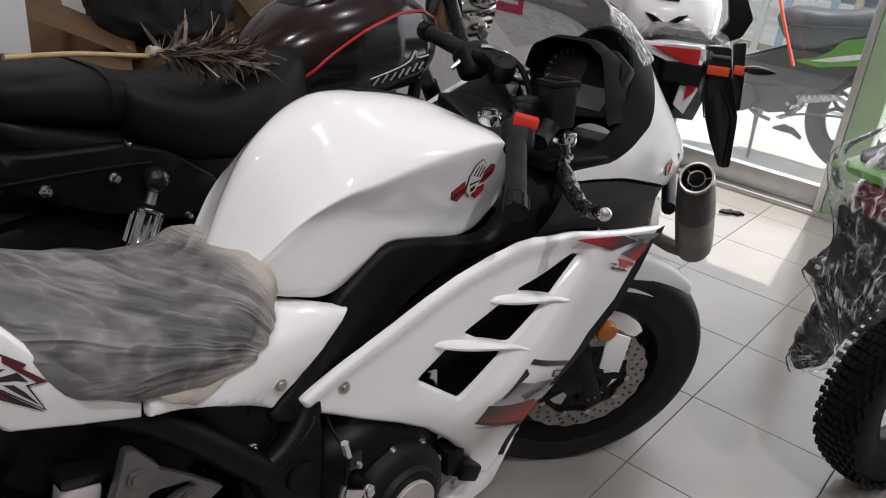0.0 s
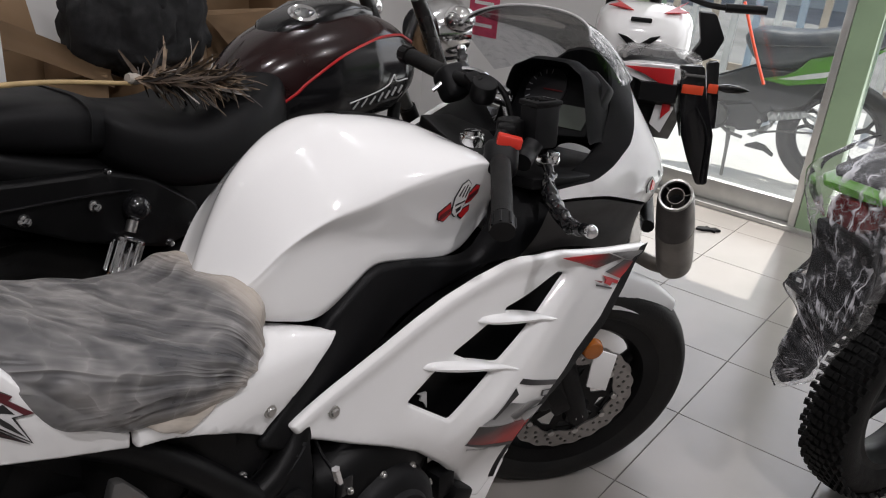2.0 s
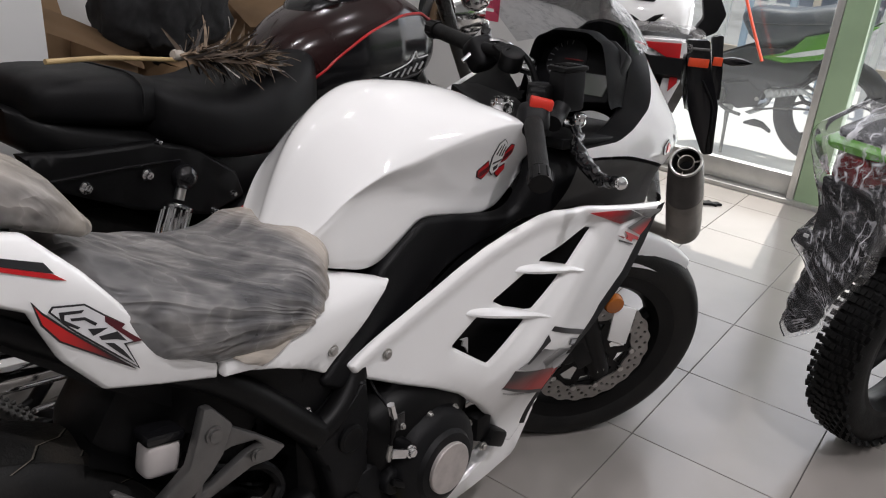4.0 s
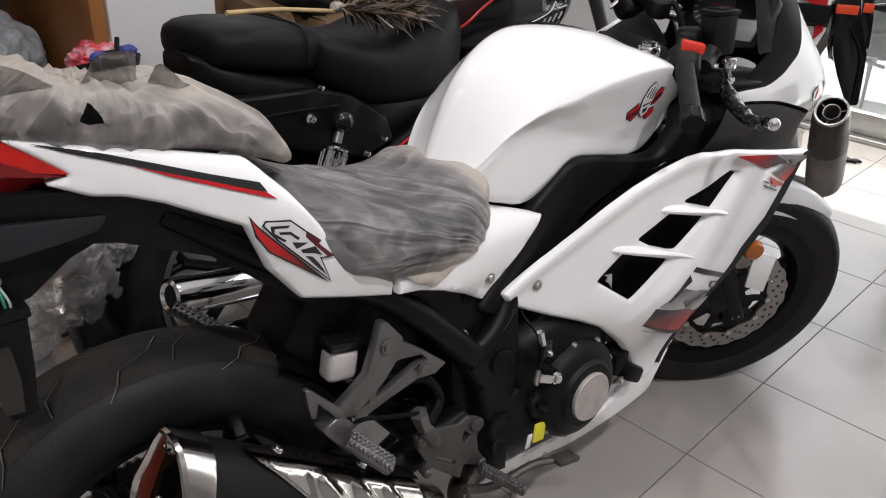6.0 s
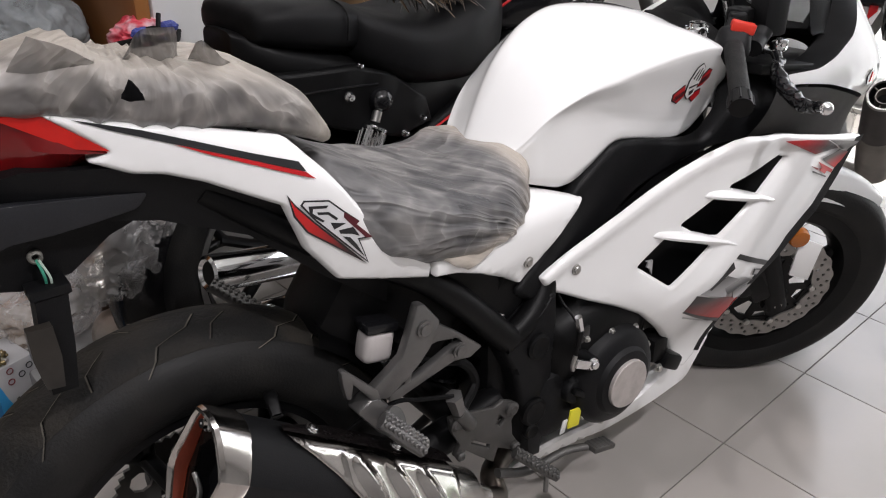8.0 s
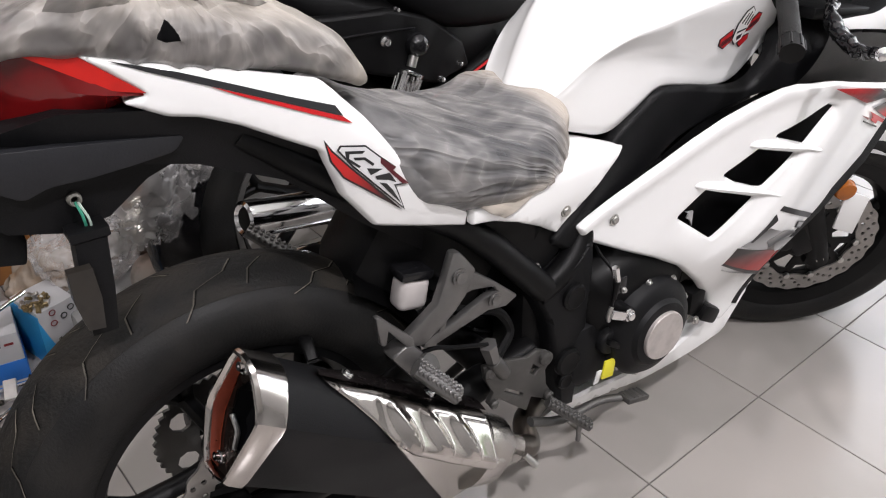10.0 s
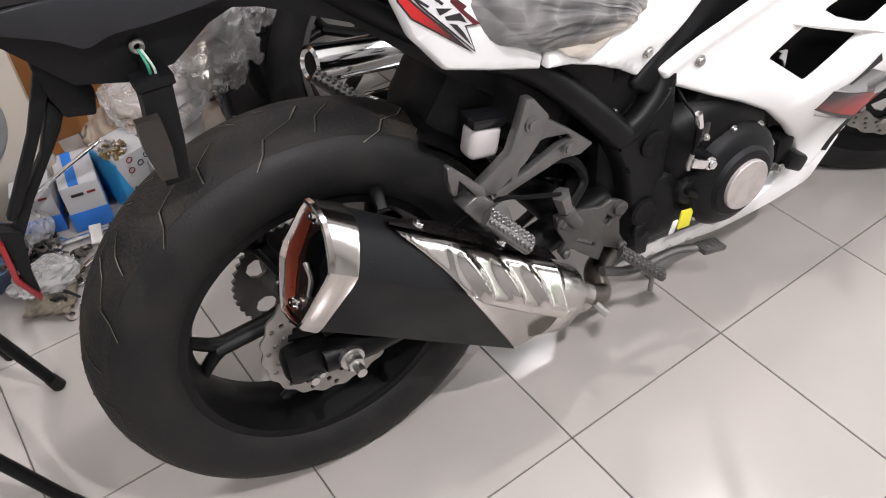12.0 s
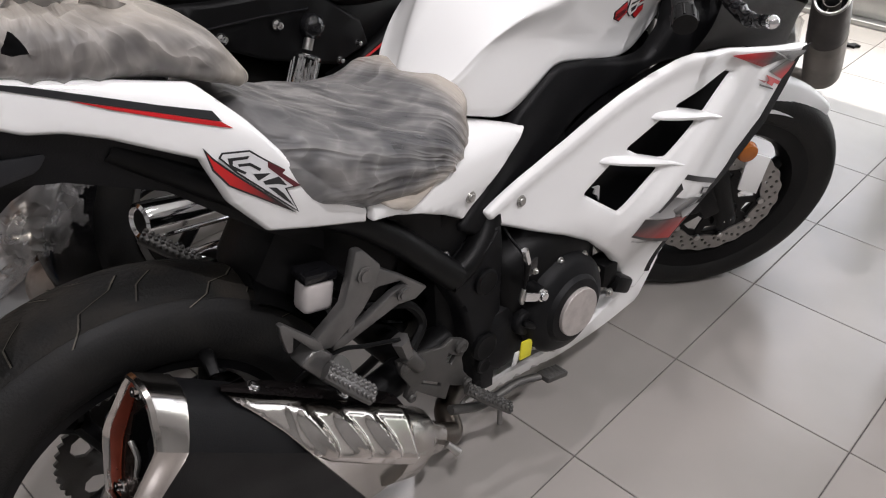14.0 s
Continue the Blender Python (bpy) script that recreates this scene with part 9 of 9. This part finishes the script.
RIGHT = [(0.400, 0.016), (0.436, -0.029), (0.525, -0.058), (0.604, -0.097), (0.662, -0.104), (0.885, -0.115), (0.93, -0.10)]


def stretch(u, v):
    """Film stretched over the tail and down the mud flap, turned in at both edges."""
    z = 0.400 + 0.525 * v
    l, r = curve(LEFT, z), curve(RIGHT, z)
    k = (u - 0.15) / 0.7
    y = l + (r - l) * min(1, max(0, k))
    back = 0.055 * (max(0, -k) + max(0, k - 1)) / 0.22
    pull_in = 0.012 * math.sin(v * 9 + u * 4)
    lump = 0.010 * noise.noise(V((y * 26 + z * 9, z * 16, 4))) + 0.006 * (1 - min(1, 3 * abs(noise.noise(V((y * 20 - z * 26, z * 8, 1))))))
    return V((-0.420 + back - lump - 0.022 * sstep(0.60, 0.632, z) * sstep(0.70, 0.64, z) * sstep(0.02, 0.04, y) - 0.012 * sstep(0.72, 0.82, z) + 0.22 * sstep(0.86, 0.96, z), y + 0.3 * pull_in * back * 10, z))


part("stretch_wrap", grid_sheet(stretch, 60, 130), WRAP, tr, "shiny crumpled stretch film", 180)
part("film_curl", tube([(-0.43, -0.054, 0.520), (-0.428, -0.050, 0.508), (-0.432, -0.056, 0.500), (-0.428, -0.053, 0.490), (-0.432, -0.049, 0.482), (-0.430, -0.052, 0.472)], 0.0016, 6, 4), PAPER, tr, "twisted end of the film")
b = rod((0.0, 0.06, 0.315), (0.0, 0.13, 0.315), 0.018)
part("axle", b, CHROME, tr)
part("swing_arm", tube([(-0.03, 0.10, 0.315), (0.25, 0.11, 0.34), (0.5, 0.10, 0.36)], 0.022, 10, 4), CHROME, tr, "chrome swing arm")
part("shock", tube([(0.10, 0.13, 0.36), (0.0, 0.14, 0.50), (-0.03, 0.13, 0.62)], 0.026, 14, 4), CHROME, tr, "chrome shock absorber")
part("silencer", tube([(-0.05, -0.16, 0.52), (0.4, -0.17, 0.42)], 0.05, 20, 2), CHROME, tr, "chrome silencer")
part("engine_block", box((0.68, 0, 0.42), (0.36, 0.26, 0.34), 0.05), BLACKM, tr, "black engine")
part("fuel_tank", loft(seat_shape([(0.55, 0.92, 0.80, 0.09), (0.65, 1.0, 0.78, 0.14), (0.85, 1.03, 0.78, 0.15), (1.0, 0.98, 0.82, 0.10)], 24)), GREENB, tr, "green tank", 60)
wheel(tr, Matrix.Translation((1.34, 0, 0.325)), 0.325, 0.09, 0.24, 5, 0.4, KNOB)
for s in (-1, 1):
    part("fork_leg", rod((1.34, s * 0.08, 0.33), (1.05, s * 0.08, 1.0), 0.025), BLACKM, tr)
part("handlebar", tube([(0.92, -0.38, 1.12), (1.02, -0.12, 1.06), (1.02, 0.12, 1.06), (0.92, 0.38, 1.12)], 0.011, 10, 6), BLACKM, tr)

# ---------------------------------------------------------------- street side
# black plastic lifted to grey, putting the outdoor glare into its colour
GLARE_GREY = mat("black plastic greyed for glare", (0.034, 0.035, 0.038), 0.5, 0, 0.25, 9, 0.2, 120)
om = thing("parked_motorbike", "black and green motorbike parked on the pavement", "motorcycle", pose(4.62, 0.60, -0.01, 0, 0, 96))
wheel(om, Matrix.Translation((-0.31, 0, 0.31)), 0.30, 0.10, 0.225, 5, 0.2, None, RED)
wheel(om, Matrix.Translation((0.98, 0, 0.30)), 0.30, 0.08, 0.235, 5, 0.5, None, RED)
SEATG = mat("dusty dark vinyl seat", (0.055, 0.062, 0.075), 0.36, 0, 0.25, 8, 0.15, 60, colour2=(0.11, 0.115, 0.125))
part("seat", loft(seat_shape([(-0.42, 0.88, 0.80, 0.07), (-0.36, 0.885, 0.76, 0.11), (-0.19, 0.868, 0.71, 0.13), (-0.08, 0.838, 0.65, 0.135), (0.03, 0.824, 0.612, 0.14), (0.12, 0.824, 0.604, 0.14), (0.19, 0.815, 0.66, 0.13), (0.235, 0.79, 0.72, 0.10), (0.25, 0.77, 0.74, 0.06)], 28)), SEATG, om, "thick dusty dark grey vinyl seat", 60)
part("seat_seam", tube([(-0.36, 0.128, 0.80), (-0.10, 0.150, 0.765), (0.08, 0.154, 0.742), (0.21, 0.128, 0.735)], 0.004, 6, 5), GLARE_GREY, om)
for mir in (False, True):
    gp = part("side_panel", panel([(0.115, 0.561), (-0.005, 0.598), (-0.060, 0.640), (-0.105, 0.700), (-0.24, 0.745), (-0.44, 0.80), (-0.30, 0.68), (-0.205, 0.595), (-0.03, 0.550)], lambda x, z: -0.150 + 0.02 * abs(z - 0.60) * 5, step=0.04, mirror=mir), GREENB, om, "bright green side panel")
    part("panel_flash", panel([(0.02, 0.578), (-0.10, 0.622), (-0.24, 0.665), (-0.30, 0.69), (-0.20, 0.625), (-0.08, 0.590)], lambda x, z: -0.153 + 0.02 * abs(z - 0.60) * 5, step=0.04, roll=0, tuck=0, skirt=0.001, mirror=mir), PALE, gp, "pale flash")
    part("body_panel", panel([(0.42, 0.490), (0.352, 0.522), (0.175, 0.608), (-0.005, 0.622), (-0.21, 0.588), (-0.134, 0.458), (-0.060, 0.426), (0.02, 0.408), (0.069, 0.374), (0.13, 0.425), (0.32, 0.400), (0.46, 0.42)], lambda x, z: -0.128, step=0.05, mirror=mir), GLARE_GREY, om, "black body panel greyed for glare")
    part("lower_panel", panel([(0.44, 0.37), (0.322, 0.374), (0.14, 0.420), (-0.03, 0.476), (0.04, 0.380), (0.061, 0.292), (0.157, 0.262), (0.236, 0.273), (0.40, 0.25)], lambda x, z: -0.122, step=0.05, mirror=mir), GLARE_GREY, om, "black lower panel")
    part("swing_plate", panel([(0.05, 0.385), (-0.14, 0.425), (-0.34, 0.35), (-0.34, 0.31), (-0.165, 0.398), (0.0, 0.345), (0.045, 0.285), (0.12, 0.245), (0.09, 0.235), (0.03, 0.27), (0.01, 0.32)], lambda x, z: -0.100, step=0.05, roll=0.003, mirror=mir), SILVER, om, "pale silver swing arm bracket")
part("body", loft(seat_shape([(-0.2, 0.66, 0.56, 0.07), (0.1, 0.60, 0.40, 0.11), (0.4, 0.50, 0.30, 0.10), (0.75, 0.52, 0.44, 0.05)], 20)), GLARE_GREY, om, "black body", 60)
part("crankcase", lathe([(0.0, 0.0), (0.06, 0.0), (0.075, -0.02), (0.075, -0.06)], 24, along(V((0.30, 0.135, 0.33)), V((0.30, 0.06, 0.33))), caps=False), ALUD, om, "grey crankcase cover")
part("panel_bolt", rod((0.068, 0.118, 0.335), (0.068, 0.135, 0.335), 0.011), STEEL, om)
part("chain_guard", tube([(-0.30, 0.10, 0.335), (-0.05, 0.105, 0.30), (0.06, 0.105, 0.27)], 0.010, 8, 4, flat=0.6), ALUD, om, "thin grey chain guard")
st = part("centre_stand", tube([(0.205, 0.16, 0.275), (0.196, 0.17, 0.16), (0.186, 0.19, 0.012)], [0.016, 0.010, 0.009], 8, 4), ALU, om, "steel stand leg")
part("stand_knuckle", crumple(box((0.20, 0.16, 0.27), (0.05, 0.03, 0.035), 0.008), 0.004, 30), STEEL, st)
part("footrest", tube([(0.26, 0.12, 0.27), (0.20, 0.20, 0.262), (0.12, 0.23, 0.255)], 0.010, 8, 3), ALU, om)
part("passenger_footrest", loft([[V((x, 0.16, z + h)), V((x, 0.19, z + h)), V((x, 0.19, z - h)), V((x, 0.16, z - h))] for x, z, h in ((0.10, 0.205, 0.004), (0.05, 0.215, 0.018), (0.0, 0.21, 0.014), (-0.05, 0.18, 0.006))]), GLARE_GREY, om, "black folded footrest")
part("front_shield", loft(seat_shape([(0.74, 0.86, 0.50, 0.07), (0.80, 0.90, 0.48, 0.09), (0.86, 0.86, 0.55, 0.07)], 20)), GLARE_GREY, om, "black headstock cover", 60)
part("silencer", tube([(0.30, -0.15, 0.27), (0.10, -0.16, 0.33), (-0.10, -0.165, 0.42)], [0.016, 0.030, 0.034], 14, 4), CHROME, om, "chrome upswept silencer", 50)
part("fork_leg", rod((0.98, 0.06, 0.30), (0.80, 0.06, 0.95), 0.024), GLARE_GREY, om)
part("handlebar", tube([(0.70, -0.32, 1.02), (0.78, 0, 1.0), (0.70, 0.32, 1.02)], 0.012, 8, 5), GLARE_GREY, om)
# slatted fence along the pavement
fe = thing("slatted_fence", "fence of weathered wooden and blue-painted slats", "fence", pose(6.6, 0, -0.01))
WSL = mat("weathered slat", (0.55, 0.46, 0.36), 0.7, 0, 0.2, 6, 0.2, 60)
BSL = mat("blue-grey slat paint", (0.36, 0.46, 0.56), 0.5, 0, 0.15, 6)
GSL = mat("pale grey slat paint", (0.68, 0.67, 0.64), 0.5, 0, 0.15, 6)
rf = random.Random(3)
for k in range(64):
    part("slat", box((0, -5.0 + 0.165 * k, 0.75), (0.03, 0.055, 1.5), 0.004, Matrix.Rotation(rf.uniform(-0.02, 0.02), 4, "X")), (WSL, BSL, GSL)[(k * 7 + k // 3) % 3], fe)
for z in (0.25, 1.25):
    part("rail", box((0.04, 0.2, z), (0.04, 10.6, 0.06), 0.004), WSL, fe)
# red-orange barrier stick hanging inside the door
stk = thing("barrier_stick", "thin red-orange plastic stick hanging by the door", "stick")
part("stick", tube([(3.80, 0.655, 0.98), (3.80, 0.57, 0.80), (3.80, 0.487, 0.64)], 0.013, 10, 3, flat=0.5), mat("red-orange plastic", (0.85, 0.08, 0.02), 0.4), stk)
part("hook", tube([(3.80, 0.655, 0.98), (3.80, 0.80, 1.5), (3.82, 0.95, 2.45)], 0.002, 6, 4), STEEL, stk, "thin wire")
# terrace of shop fronts across the street
hb = thing("far_building", "pale rendered building across the street with windows", "building", pose(17, 0, 0))
part("wall", box((0.15, 0, 3.4), (0.3, 40, 6.9), 0.02), mat("pale render", (0.78, 0.75, 0.70), 0.8, 0, 0.1, 1.0), hb)
for k in range(9):
    for z in (1.4, 4.6):
        wq = part("window", box((-0.01, -14 + 3.4 * k, z), (0.06, 1.5, 1.5), 0.01), ALUF, hb)
        part("pane", box((-0.05, -14 + 3.4 * k, z), (0.02, 1.34, 1.34)), DIAL, wq)

# ---------------------------------------------------------------- floor tiles, one by one
bm_t = box((0, 0, -0.004), (0.3975, 0.3975, 0.008), 0.0012, seg=1)
tile_me = finish("tile", bm_t, TILE_M, 30)
cut_me = finish("tile", box((0, 0, -0.004), (0.2175, 0.3975, 0.008), 0.0012, seg=1), TILE_M, 30)
for j in range(-8, 6):
    t = new("tile", cut_me)
    t.parent = floor
    t.location = (3.71, 0.2 + 0.4 * j, 0.0)
for i in range(-6, 10):
    for j in range(-8, 6):
        if (i + 1) * 0.4 > X1 or i * 0.4 < X0 - 0.1 or (j + 1) * 0.4 > Y1 + 0.1:
            continue
        t = new("tile", tile_me)
        t.parent = floor
        t.matrix_parent_inverse = floor.matrix_world.inverted()
        t.location = (0.2 + 0.4 * i, 0.2 + 0.4 * j, 0.0)
